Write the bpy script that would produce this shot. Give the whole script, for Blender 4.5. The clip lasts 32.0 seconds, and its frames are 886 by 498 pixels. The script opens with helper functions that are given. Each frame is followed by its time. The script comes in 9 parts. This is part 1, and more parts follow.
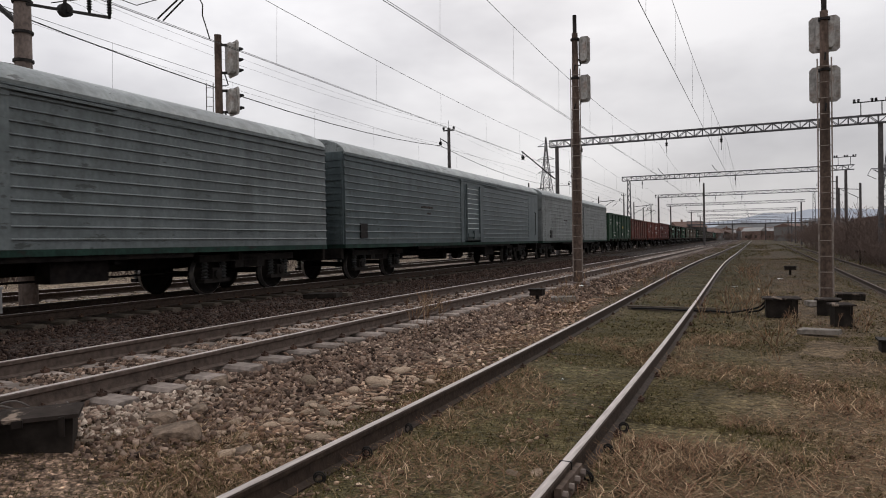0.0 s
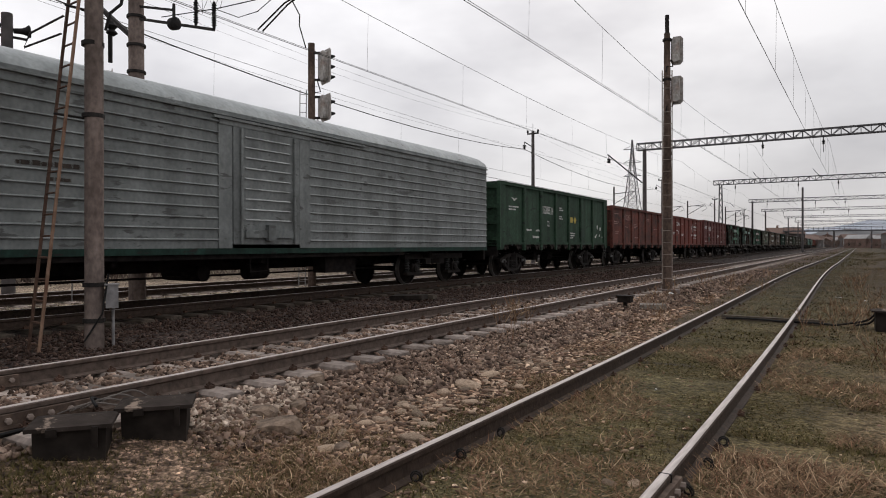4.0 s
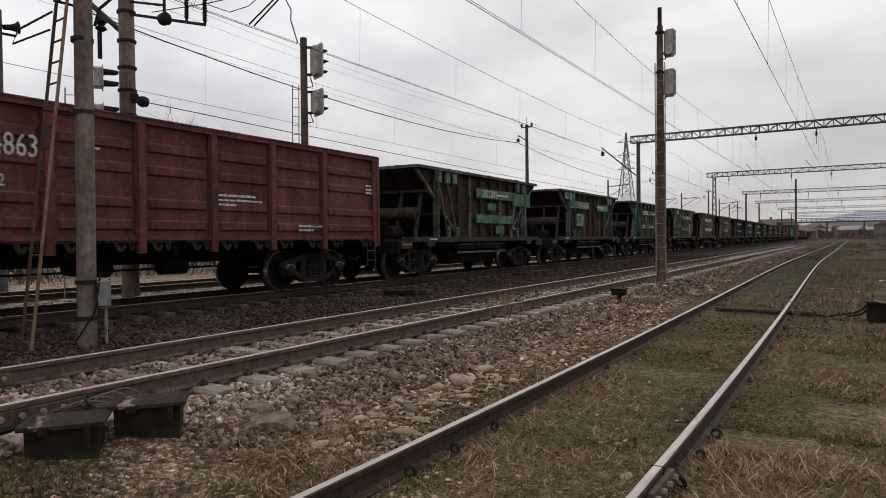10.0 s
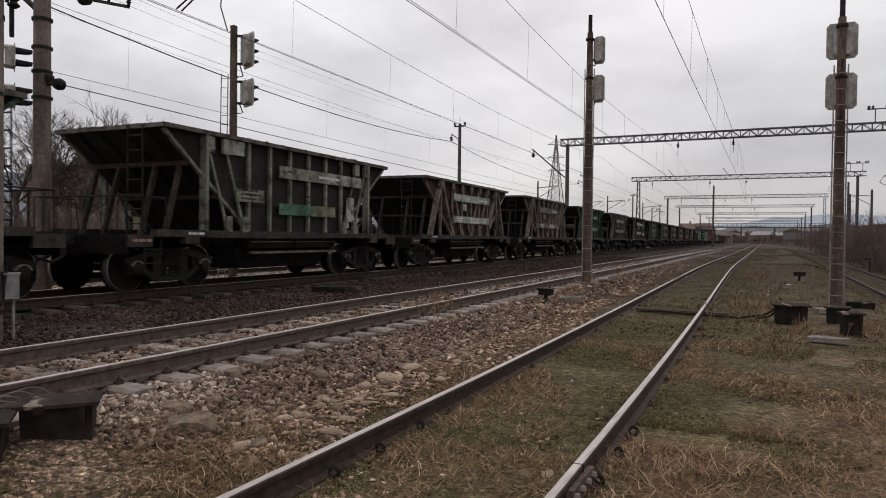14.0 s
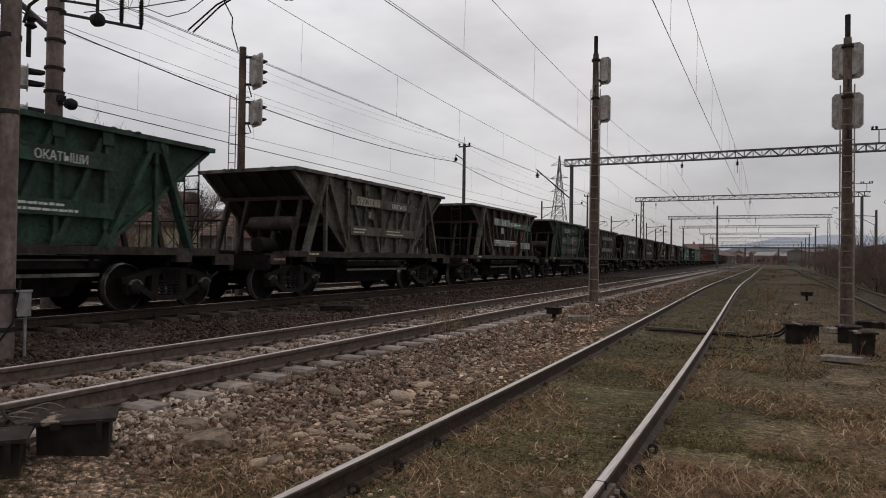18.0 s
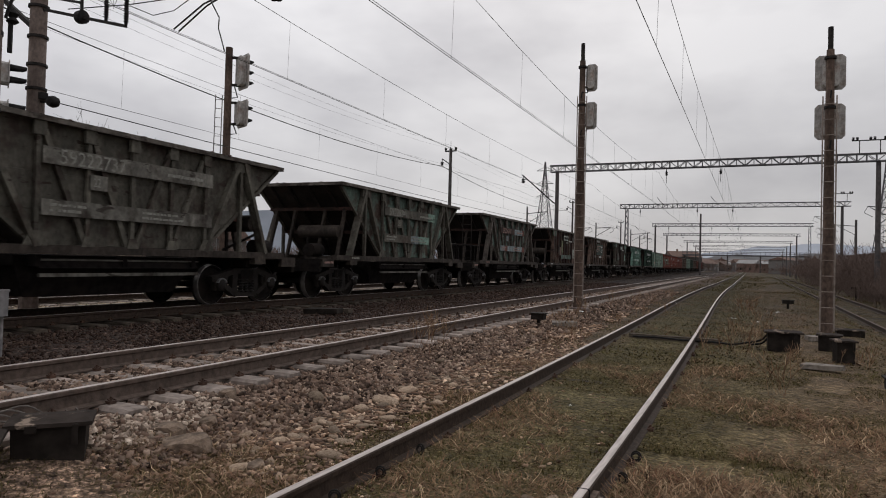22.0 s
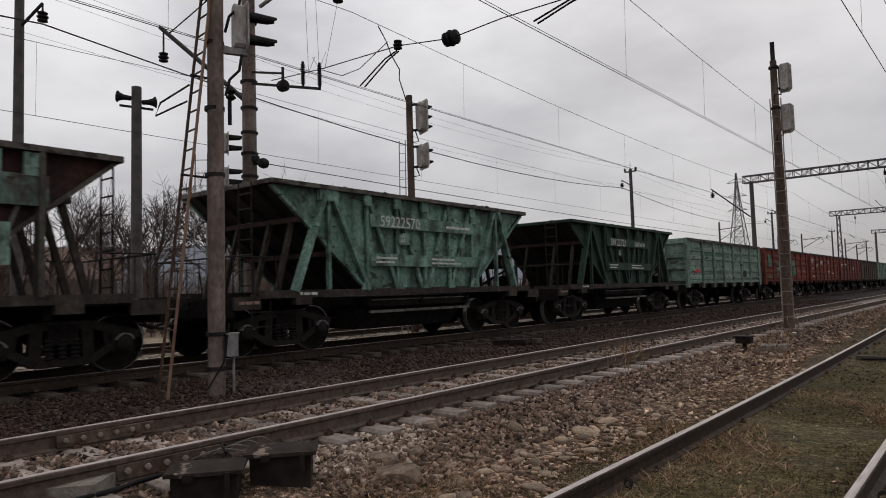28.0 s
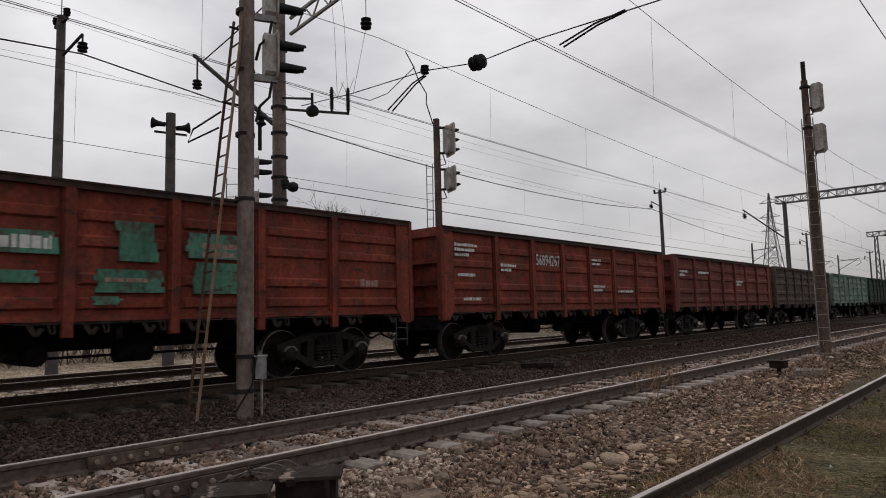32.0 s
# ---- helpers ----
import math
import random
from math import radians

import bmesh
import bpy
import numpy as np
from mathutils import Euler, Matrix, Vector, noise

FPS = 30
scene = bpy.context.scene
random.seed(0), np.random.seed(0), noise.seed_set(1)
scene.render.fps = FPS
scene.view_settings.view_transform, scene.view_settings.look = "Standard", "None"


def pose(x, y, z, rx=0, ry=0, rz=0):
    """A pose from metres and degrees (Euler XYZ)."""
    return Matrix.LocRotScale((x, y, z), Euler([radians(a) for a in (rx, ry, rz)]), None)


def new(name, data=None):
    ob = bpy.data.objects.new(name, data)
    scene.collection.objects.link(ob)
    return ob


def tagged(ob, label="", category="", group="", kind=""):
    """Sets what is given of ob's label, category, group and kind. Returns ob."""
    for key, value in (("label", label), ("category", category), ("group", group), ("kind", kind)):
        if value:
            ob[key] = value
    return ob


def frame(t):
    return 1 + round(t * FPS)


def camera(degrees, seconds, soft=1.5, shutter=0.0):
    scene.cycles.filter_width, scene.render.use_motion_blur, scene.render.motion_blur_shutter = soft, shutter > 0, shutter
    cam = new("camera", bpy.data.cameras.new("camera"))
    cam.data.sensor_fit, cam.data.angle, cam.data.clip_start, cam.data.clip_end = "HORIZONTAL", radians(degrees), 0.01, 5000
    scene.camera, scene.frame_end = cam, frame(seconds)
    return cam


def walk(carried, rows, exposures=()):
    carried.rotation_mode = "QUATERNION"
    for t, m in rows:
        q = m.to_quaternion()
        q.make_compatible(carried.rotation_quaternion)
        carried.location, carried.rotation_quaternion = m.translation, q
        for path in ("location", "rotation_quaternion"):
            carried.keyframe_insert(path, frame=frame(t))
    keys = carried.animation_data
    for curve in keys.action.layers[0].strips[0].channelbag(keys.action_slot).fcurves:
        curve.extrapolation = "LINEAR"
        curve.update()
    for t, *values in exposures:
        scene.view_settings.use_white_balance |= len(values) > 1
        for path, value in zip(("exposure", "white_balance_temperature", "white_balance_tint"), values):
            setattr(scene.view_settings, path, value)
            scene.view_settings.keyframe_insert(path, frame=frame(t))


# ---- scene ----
PATH = [
    (0.0, 0.111, 0.106, 1.560, 89.415, 0.900, 25.486),
    (0.5, 0.131, 0.111, 1.564, 89.846, 0.605, 25.322),
    (1.0, 0.137, 0.105, 1.565, 89.803, 0.473, 26.754),
    (1.5, 0.144, 0.109, 1.569, 88.063, 1.077, 28.444),
    (2.0, 0.137, 0.103, 1.573, 88.394, 0.871, 29.512),
    (2.5, 0.105, 0.070, 1.577, 88.767, 0.726, 32.143),
    (4.5, 0.031, 0.003, 1.575, 89.789, -0.060, 32.439),
    (5.0, 0.041, 0.007, 1.571, 88.674, -0.786, 34.427),
    (5.5, 0.035, -0.042, 1.582, 88.494, -0.727, 34.767),
    (6.0, 0.027, -0.026, 1.580, 89.671, -1.050, 34.072),
    (6.5, 0.028, 0.017, 1.589, 90.095, 0.473, 34.805),
    (7.0, 0.047, 0.027, 1.575, 89.877, 0.540, 32.676),
    (7.5, 0.053, 0.035, 1.579, 89.664, 0.198, 30.902),
    (8.0, 0.044, 0.026, 1.586, 89.503, 0.014, 30.619),
    (8.5, 0.046, 0.013, 1.584, 89.646, 0.519, 31.578),
    (9.0, 0.042, 0.004, 1.581, 89.315, 0.453, 33.398),
    (9.5, 0.049, 0.017, 1.580, 89.353, 0.516, 32.526),
    (10.0, 0.050, 0.021, 1.582, 89.251, 0.594, 31.880),
    (10.5, 0.052, 0.019, 1.581, 89.456, 0.801, 32.011),
    (11.0, 0.050, 0.013, 1.580, 89.301, 0.239, 31.809),
    (11.5, 0.048, 0.008, 1.586, 89.578, 0.161, 31.176),
    (12.0, 0.056, 0.005, 1.589, 89.550, 0.003, 30.968),
    (12.5, 0.057, -0.003, 1.588, 89.738, 0.199, 30.286),
    (13.0, 0.052, -0.011, 1.586, 89.624, -0.018, 30.148),
    (13.5, 0.054, -0.007, 1.576, 89.147, -0.090, 29.817),
    (14.0, 0.061, 0.025, 1.602, 88.997, -0.695, 26.081),
    (14.5, 0.072, -0.006, 1.674, 88.289, -0.850, 23.709),
    (15.0, 0.058, -0.006, 1.630, 89.879, -0.225, 22.253),
    (15.2, -0.007, -0.088, 1.590, 93.000, 1.452, 27.403),
    (15.4, -0.006, -0.048, 1.592, 91.400, 2.150, 28.400),
    (15.5, -0.005, -0.033, 1.593, 91.200, 1.950, 28.250),
    (17.5, -0.034, -0.020, 1.567, 91.426, 0.197, 26.700),
    (18.0, -0.041, -0.024, 1.565, 90.713, -0.733, 26.343),
    (18.5, -0.041, -0.028, 1.568, 91.266, -0.481, 26.579),
    (19.0, -0.027, -0.043, 1.584, 90.725, -0.789, 27.895),
    (19.5, -0.028, -0.037, 1.576, 90.556, -0.844, 28.046),
    (20.0, -0.029, -0.030, 1.573, 90.662, -0.959, 28.251),
    (20.5, -0.046, -0.020, 1.574, 91.564, -0.735, 26.553),
    (21.0, -0.060, -0.006, 1.564, 90.661, -0.532, 25.209),
    (21.5, -0.057, 0.001, 1.566, 90.722, -1.129, 24.357),
    (22.0, -0.059, 0.006, 1.567, 91.089, -1.432, 25.079),
    (22.5, -0.044, 0.005, 1.570, 90.938, -1.453, 24.728),
    (23.0, -0.022, 0.001, 1.576, 90.616, -1.349, 25.336),
    (23.5, -0.046, 0.009, 1.570, 90.030, -1.299, 25.125),
    (24.0, -0.053, 0.012, 1.571, 89.958, -1.319, 24.758),
    (24.5, -0.054, 0.014, 1.571, 90.883, -1.330, 25.631),
    (26.5, -0.090, 0.028, 1.607, 92.796, -1.088, 22.533),
    (26.6, -0.096, 0.026, 1.607, 94.500, -0.550, 22.150),
    (26.7, -0.104, 0.021, 1.606, 96.250, 0.050, 21.850),
    (26.9, -0.117, 0.003, 1.602, 97.350, 0.200, 22.950),
    (27.0, -0.119, -0.008, 1.598, 97.035, 0.751, 24.856),
    (27.5, -0.108, -0.049, 1.561, 94.488, 2.055, 37.423),
    (28.0, -0.114, -0.047, 1.574, 93.606, 1.648, 40.436),
    (28.5, -0.111, -0.030, 1.585, 95.209, 1.996, 40.520),
    (29.0, -0.113, -0.017, 1.586, 95.311, 2.279, 40.672),
    (29.5, -0.102, -0.027, 1.582, 96.268, 2.137, 39.680),
    (30.0, -0.093, -0.054, 1.583, 96.122, 1.824, 39.755),
    (30.5, -0.089, -0.064, 1.578, 95.762, 1.767, 40.226),
    (31.0, -0.069, -0.050, 1.568, 95.268, 1.643, 41.506),
    (31.5, -0.088, -0.073, 1.577, 95.129, 1.284, 42.279),
    (32.0, -0.081, -0.045, 1.593, 95.495, 1.541, 42.806),
]
EXPOSURES = [(0, -0.02), (1.0, -0.08), (1.7, 0.04), (2.5, 0.05), (5, 0.0), (9, -0.06), (13, -0.08), (15.0, -0.12), (15.4, -0.34), (17.5, -0.31), (19, -0.25), (24.5, -0.24), (26.8, -0.44), (28, -0.40), (32, -0.40)]
cam = camera(66.35, 32.0, soft=1.0, shutter=0.1)
walk(cam, [(t, pose(*p)) for t, *p in PATH], EXPOSURES)


# ---- light: a bright overcast sky, thinner towards the far end of the line ----
world = bpy.data.worlds.new("overcast_sky")
scene.world = world
world.use_nodes = True
wn, wl = world.node_tree.nodes, world.node_tree.links
wn.clear()
w_out = wn.new("ShaderNodeOutputWorld")
w_bg = wn.new("ShaderNodeBackground")
w_co = wn.new("ShaderNodeTexCoord")
w_map = wn.new("ShaderNodeMapping")
w_map.inputs["Scale"].default_value = (1.5, 1.5, 3.4)
w_n = wn.new("ShaderNodeTexNoise")
w_n.inputs["Scale"].default_value = 1.6
w_n.inputs["Detail"].default_value = 5.0
w_n.inputs["Roughness"].default_value = 0.52
w_r = wn.new("ShaderNodeValToRGB")
w_r.color_ramp.elements[0].position = 0.33
w_r.color_ramp.elements[0].color = (0.60, 0.588, 0.615, 1)
w_r.color_ramp.elements[1].position = 0.62
w_r.color_ramp.elements[1].color = (0.93, 0.914, 0.93, 1)
w_sky = wn.new("ShaderNodeTexSky")
w_sky.sky_type = "NISHITA"
w_sky.sun_disc = False
w_sky.sun_elevation = radians(32)
w_sky.sun_rotation = radians(-15)
w_mix = wn.new("ShaderNodeMix")
w_mix.data_type = "RGBA"
w_mix.inputs["Factor"].default_value = 0.005
wl.new(w_co.outputs["Generated"], w_map.inputs["Vector"])
wl.new(w_map.outputs["Vector"], w_n.inputs["Vector"])
wl.new(w_n.outputs["Fac"], w_r.inputs["Fac"])
wl.new(w_r.outputs["Color"], w_mix.inputs["A"])
wl.new(w_sky.outputs["Color"], w_mix.inputs["B"])
# an overcast sky is about three times as bright overhead as at the horizon
w_sep = wn.new("ShaderNodeSeparateXYZ")
w_up = wn.new("ShaderNodeMapRange")
w_up.inputs["From Min"].default_value, w_up.inputs["From Max"].default_value = 0.0, 1.0
w_up.inputs["To Min"].default_value, w_up.inputs["To Max"].default_value = 0.80, 1.72
wl.new(w_co.outputs["Generated"], w_sep.inputs[0])
wl.new(w_sep.outputs["Z"], w_up.inputs["Value"])
# the cloud is thinner and brighter on the left of the line
w_side = wn.new("ShaderNodeMapRange")
w_side.inputs["From Min"].default_value, w_side.inputs["From Max"].default_value = -0.9, 0.4
w_side.inputs["To Min"].default_value, w_side.inputs["To Max"].default_value = 1.05, 0.83
w_mul = wn.new("ShaderNodeMath")
w_mul.operation = "MULTIPLY"
wl.new(w_sep.outputs["X"], w_side.inputs["Value"])
wl.new(w_up.outputs["Result"], w_mul.inputs[0])
wl.new(w_side.outputs["Result"], w_mul.inputs[1])
wl.new(w_mul.outputs[0], w_bg.inputs["Strength"])
wl.new(w_mix.outputs["Result"], w_bg.inputs["Color"])
wl.new(w_bg.outputs["Background"], w_out.inputs["Surface"])

sun = new("sun", bpy.data.lights.new("sun", "SUN"))
sun.data.energy = 0.35
sun.data.angle = radians(25)
sun.data.color = (1.0, 0.96, 0.9)
sun.matrix_world = pose(0, 0, 30, 48, 0, 165)
scene.view_settings.exposure = 0.0


# ---- mesh building ----
class Mesh:
    """Gathers vertices and faces of one part."""

    def __init__(self):
        self.v, self.f = [], []

    def add(self, verts, faces):
        n = len(self.v)
        self.v.extend(tuple(p) for p in verts)
        self.f.extend(tuple(i + n for i in q) for q in faces)
        return self

    def box(self, x0, x1, y0, y1, z0, z1):
        v = [(x, y, z) for z in (z0, z1) for y in (y0, y1) for x in (x0, x1)]
        return self.add(v, [(0, 2, 3, 1), (4, 5, 7, 6), (0, 1, 5, 4), (2, 6, 7, 3), (0, 4, 6, 2), (1, 3, 7, 5)])

    def beam(self, p0, p1, w, h, up=(0, 0, 1)):
        """A square bar from p0 to p1, w wide and h high."""
        a, b = Vector(p0), Vector(p1)
        d = (b - a).normalized()
        u = Vector(up)
        if abs(d.dot(u)) > 0.95:
            u = Vector((1, 0, 0))
        s = d.cross(u).normalized()
        u = s.cross(d)
        c = [s * (i * w / 2) + u * (j * h / 2) for i, j in ((-1, -1), (1, -1), (1, 1), (-1, 1))]
        v = [a + q for q in c] + [b + q for q in c]
        return self.add(v, [(3, 2, 1, 0), (4, 5, 6, 7), (0, 1, 5, 4), (1, 2, 6, 5), (2, 3, 7, 6), (3, 0, 4, 7)])

    def tube(self, pts, r, n=6, r1=None, caps=True):
        """A round bar along points; r1 is the radius at the end."""
        pts = [Vector(p) for p in pts]
        r1 = r if r1 is None else r1
        rings, base = [], None
        for i, p in enumerate(pts):
            d = (pts[min(i + 1, len(pts) - 1)] - pts[max(i - 1, 0)]).normalized()
            if base is None:
                base = Vector((1, 0, 0)) if abs(d.x) < 0.8 else Vector((0, 1, 0))
            s = (base - d * base.dot(d)).normalized()
            base = s
            u = d.cross(s)
            k = r + (r1 - r) * i / max(1, len(pts) - 1)
            rings.append([p + (s * math.cos(2 * math.pi * j / n) + u * math.sin(2 * math.pi * j / n)) * k for j in range(n)])
        v = [q for ring in rings for q in ring]
        f = [(i * n + j, i * n + (j + 1) % n, (i + 1) * n + (j + 1) % n, (i + 1) * n + j)
             for i in range(len(pts) - 1) for j in range(n)]
        if caps:
            f += [tuple(reversed(range(n))), tuple((len(pts) - 1) * n + j for j in range(n))]
        return self.add(v, f)

    def lathe(self, prof, n=16, axis="z", at=(0, 0, 0)):
        """Profile rows (radius, height) turned round an axis."""
        v = []
        for r, h in prof:
            for j in range(n):
                a = 2 * math.pi * j / n
                c, s = r * math.cos(a), r * math.sin(a)
                q = {"z": (c, s, h), "x": (h, c, s), "y": (s, h, c)}[axis]
                v.append((q[0] + at[0], q[1] + at[1], q[2] + at[2]))
        f = [(i * n + j, i * n + (j + 1) % n, (i + 1) * n + (j + 1) % n, (i + 1) * n + j)
             for i in range(len(prof) - 1) for j in range(n)]
        f += [tuple(reversed(range(n))), tuple((len(prof) - 1) * n + j for j in range(n))]
        return self.add(v, f)

    def sweep(self, prof, pts, caps=True):
        """A profile of (across, up) swept along level points."""
        pts = [Vector(p) for p in pts]
        n, v = len(prof), []
        for i, p in enumerate(pts):
            d = pts[min(i + 1, len(pts) - 1)] - pts[max(i - 1, 0)]
            s = Vector((d.y, -d.x, 0)).normalized()
            v += [p + s * a + Vector((0, 0, b)) for a, b in prof]
        f = [(i * n + j, i * n + (j + 1) % n, (i + 1) * n + (j + 1) % n, (i + 1) * n + j)
             for i in range(len(pts) - 1) for j in range(n)]
        if caps:
            f += [tuple(reversed(range(n))), tuple((len(pts) - 1) * n + j for j in range(n))]
        return self.add(v, f)

    def plate(self, quad, th):
        """A flat plate of thickness th from four or more corners in order."""
        q = [Vector(p) for p in quad]
        nrm = (q[1] - q[0]).cross(q[2] - q[0]).normalized() * (th / 2)
        n = len(q)
        v = [p - nrm for p in q] + [p + nrm for p in q]
        f = [tuple(reversed(range(n))), tuple(range(n, 2 * n))]
        f += [(i, (i + 1) % n, n + (i + 1) % n, n + i) for i in range(n)]
        return self.add(v, f)

    def data(self, name, material, smooth=False):
        me = bpy.data.meshes.new(name)
        me.from_pydata([tuple(p) for p in self.v], [], self.f)
        me.materials.append(material)
        me.update()
        if smooth:
            me.polygons.foreach_set("use_smooth", [True] * len(me.polygons))
            me.set_sharp_from_angle(angle=radians(42))
        return me


def part(name, mesh, material, parent=None, label="", smooth=False):
    ob = new(name, mesh if isinstance(mesh, bpy.types.Mesh) else mesh.data(name, material, smooth))
    if parent is not None:
        ob.parent = parent
    if label:
        ob["label"] = label
    return ob


def thing(name, label, category, group="", kind="", at=None):
    ob = new(name)
    ob.empty_display_size = 0.3
    if at is not None:
        ob.matrix_basis = at
    return tagged(ob, label, category, group, kind)


# ---- materials ----
def ramp_node(nt, lo, hi, p0=0.3, p1=0.7):
    r = nt.nodes.new("ShaderNodeValToRGB")
    r.color_ramp.elements[0].position, r.color_ramp.elements[1].position = p0, p1
    r.color_ramp.elements[0].color, r.color_ramp.elements[1].color = (*lo, 1), (*hi, 1)
    return r


def surface(name, lo, hi, scale=6.0, rough=0.8, metal=0.0, stain=None, stain_scale=0.8, stain_at=(0.5, 0.72),
            bump=0.15, bump_scale=None, stretch=(1, 1, 1), rnd=0.0, coords="Object", spec=0.22, weather=0.0, chips=None):
    """Two tones by fine noise, a stain tone by coarse noise, sharp-edged chips, fine relief, and a difference from piece to piece."""
    m = bpy.data.materials.new(name)
    m.use_nodes = True
    nt = m.node_tree
    b = nt.nodes["Principled BSDF"]
    b.inputs["Roughness"].default_value, b.inputs["Metallic"].default_value = rough, metal
    b.inputs["Specular IOR Level"].default_value = spec
    co, mp = nt.nodes.new("ShaderNodeTexCoord"), nt.nodes.new("ShaderNodeMapping")
    mp.inputs["Scale"].default_value = stretch
    src = co.outputs[coords]
    if rnd:
        oi = nt.nodes.new("ShaderNodeObjectInfo")
        ad = nt.nodes.new("ShaderNodeVectorMath")
        ad.operation = "MULTIPLY_ADD"
        ad.inputs[1].default_value = (37, 53, 71)
        nt.links.new(oi.outputs["Random"], ad.inputs[0])
        nt.links.new(src, ad.inputs[2])
        src = ad.outputs[0]
    nt.links.new(src, mp.inputs["Vector"])
    n1 = nt.nodes.new("ShaderNodeTexNoise")
    n1.inputs["Scale"].default_value, n1.inputs["Detail"].default_value = scale, 5.0
    nt.links.new(mp.outputs["Vector"], n1.inputs["Vector"])
    r1 = ramp_node(nt, lo, hi)
    nt.links.new(n1.outputs["Fac"], r1.inputs["Fac"])
    col = r1.outputs["Color"]
    if stain is not None:
        n2 = nt.nodes.new("ShaderNodeTexNoise")
        n2.inputs["Scale"].default_value, n2.inputs["Detail"].default_value = stain_scale, 6.0
        n2.inputs["Roughness"].default_value = 0.62
        nt.links.new(mp.outputs["Vector"], n2.inputs["Vector"])
        r2 = ramp_node(nt, (0, 0, 0), (1, 1, 1), *stain_at)
        nt.links.new(n2.outputs["Fac"], r2.inputs["Fac"])
        mx = nt.nodes.new("ShaderNodeMix")
        mx.data_type = "RGBA"
        mx.inputs["B"].default_value = (*stain, 1)
        nt.links.new(r2.outputs["Color"], mx.inputs["Factor"])
        nt.links.new(col, mx.inputs["A"])
        col = mx.outputs["Result"]
    if weather:
        for sc, detail, lo2, hi2 in (((3.5, 3.5, 0.35), 5, 1 - 0.55 * weather, 1 + 0.35 * weather), ((16, 16, 11), 4, 1 - 0.45 * weather, 1 + 0.4 * weather), ((0.9, 0.9, 1.4), 3, 1 - 0.35 * weather, 1 + 0.3 * weather)):
            wm = nt.nodes.new("ShaderNodeMapping")
            wm.inputs["Scale"].default_value = sc
            nt.links.new(src, wm.inputs["Vector"])
            wz = nt.nodes.new("ShaderNodeTexNoise")
            wz.inputs["Scale"].default_value, wz.inputs["Detail"].default_value = 1.0, detail
            nt.links.new(wm.outputs["Vector"], wz.inputs["Vector"])
            wr = nt.nodes.new("ShaderNodeMapRange")
            wr.inputs["From Min"].default_value, wr.inputs["From Max"].default_value = 0.32, 0.68
            wr.inputs["To Min"].default_value, wr.inputs["To Max"].default_value = lo2, hi2
            nt.links.new(wz.outputs["Fac"], wr.inputs["Value"])
            wx = nt.nodes.new("ShaderNodeMix")
            wx.data_type, wx.blend_type = "RGBA", "MULTIPLY"
            wx.inputs["Factor"].default_value = 1.0
            nt.links.new(col, wx.inputs["A"])
            nt.links.new(wr.outputs["Result"], wx.inputs["B"])
            col = wx.outputs["Result"]
    if chips is not None:
        tone, cs, c0, c1 = chips
        cmap = nt.nodes.new("ShaderNodeMapping")
        cmap.inputs["Scale"].default_value = cs
        nt.links.new(src, cmap.inputs["Vector"])
        cn = nt.nodes.new("ShaderNodeTexNoise")
        cn.inputs["Scale"].default_value, cn.inputs["Detail"].default_value, cn.inputs["Roughness"].default_value = 1.0, 8.0, 0.66
        nt.links.new(cmap.outputs["Vector"], cn.inputs["Vector"])
        cr = ramp_node(nt, (0, 0, 0), (1, 1, 1), c0, c1)
        nt.links.new(cn.outputs["Fac"], cr.inputs["Fac"])
        cx = nt.nodes.new("ShaderNodeMix")
        cx.data_type = "RGBA"
        cx.inputs["B"].default_value = (*tone, 1)
        nt.links.new(cr.outputs["Color"], cx.inputs["Factor"])
        nt.links.new(col, cx.inputs["A"])
        col = cx.outputs["Result"]
    if rnd:
        hs = nt.nodes.new("ShaderNodeHueSaturation")
        ma = nt.nodes.new("ShaderNodeMapRange")
        ma.inputs["To Min"].default_value, ma.inputs["To Max"].default_value = 1 - rnd, 1 + rnd
        nt.links.new(oi.outputs["Random"], ma.inputs["Value"])
        nt.links.new(ma.outputs["Result"], hs.inputs["Value"])
        nt.links.new(col, hs.inputs["Color"])
        col = hs.outputs["Color"]
    nt.links.new(col, b.inputs["Base Color"])
    if bump:
        n3 = nt.nodes.new("ShaderNodeTexNoise")
        n3.inputs["Scale"].default_value, n3.inputs["Detail"].default_value = bump_scale or scale * 3, 4.0
        nt.links.new(mp.outputs["Vector"], n3.inputs["Vector"])
        bp = nt.nodes.new("ShaderNodeBump")
        bp.inputs["Strength"].default_value, bp.inputs["Distance"].default_value = bump, 0.03
        nt.links.new(n3.outputs["Fac"], bp.inputs["Height"])
        nt.links.new(bp.outputs["Normal"], b.inputs["Normal"])
    return m


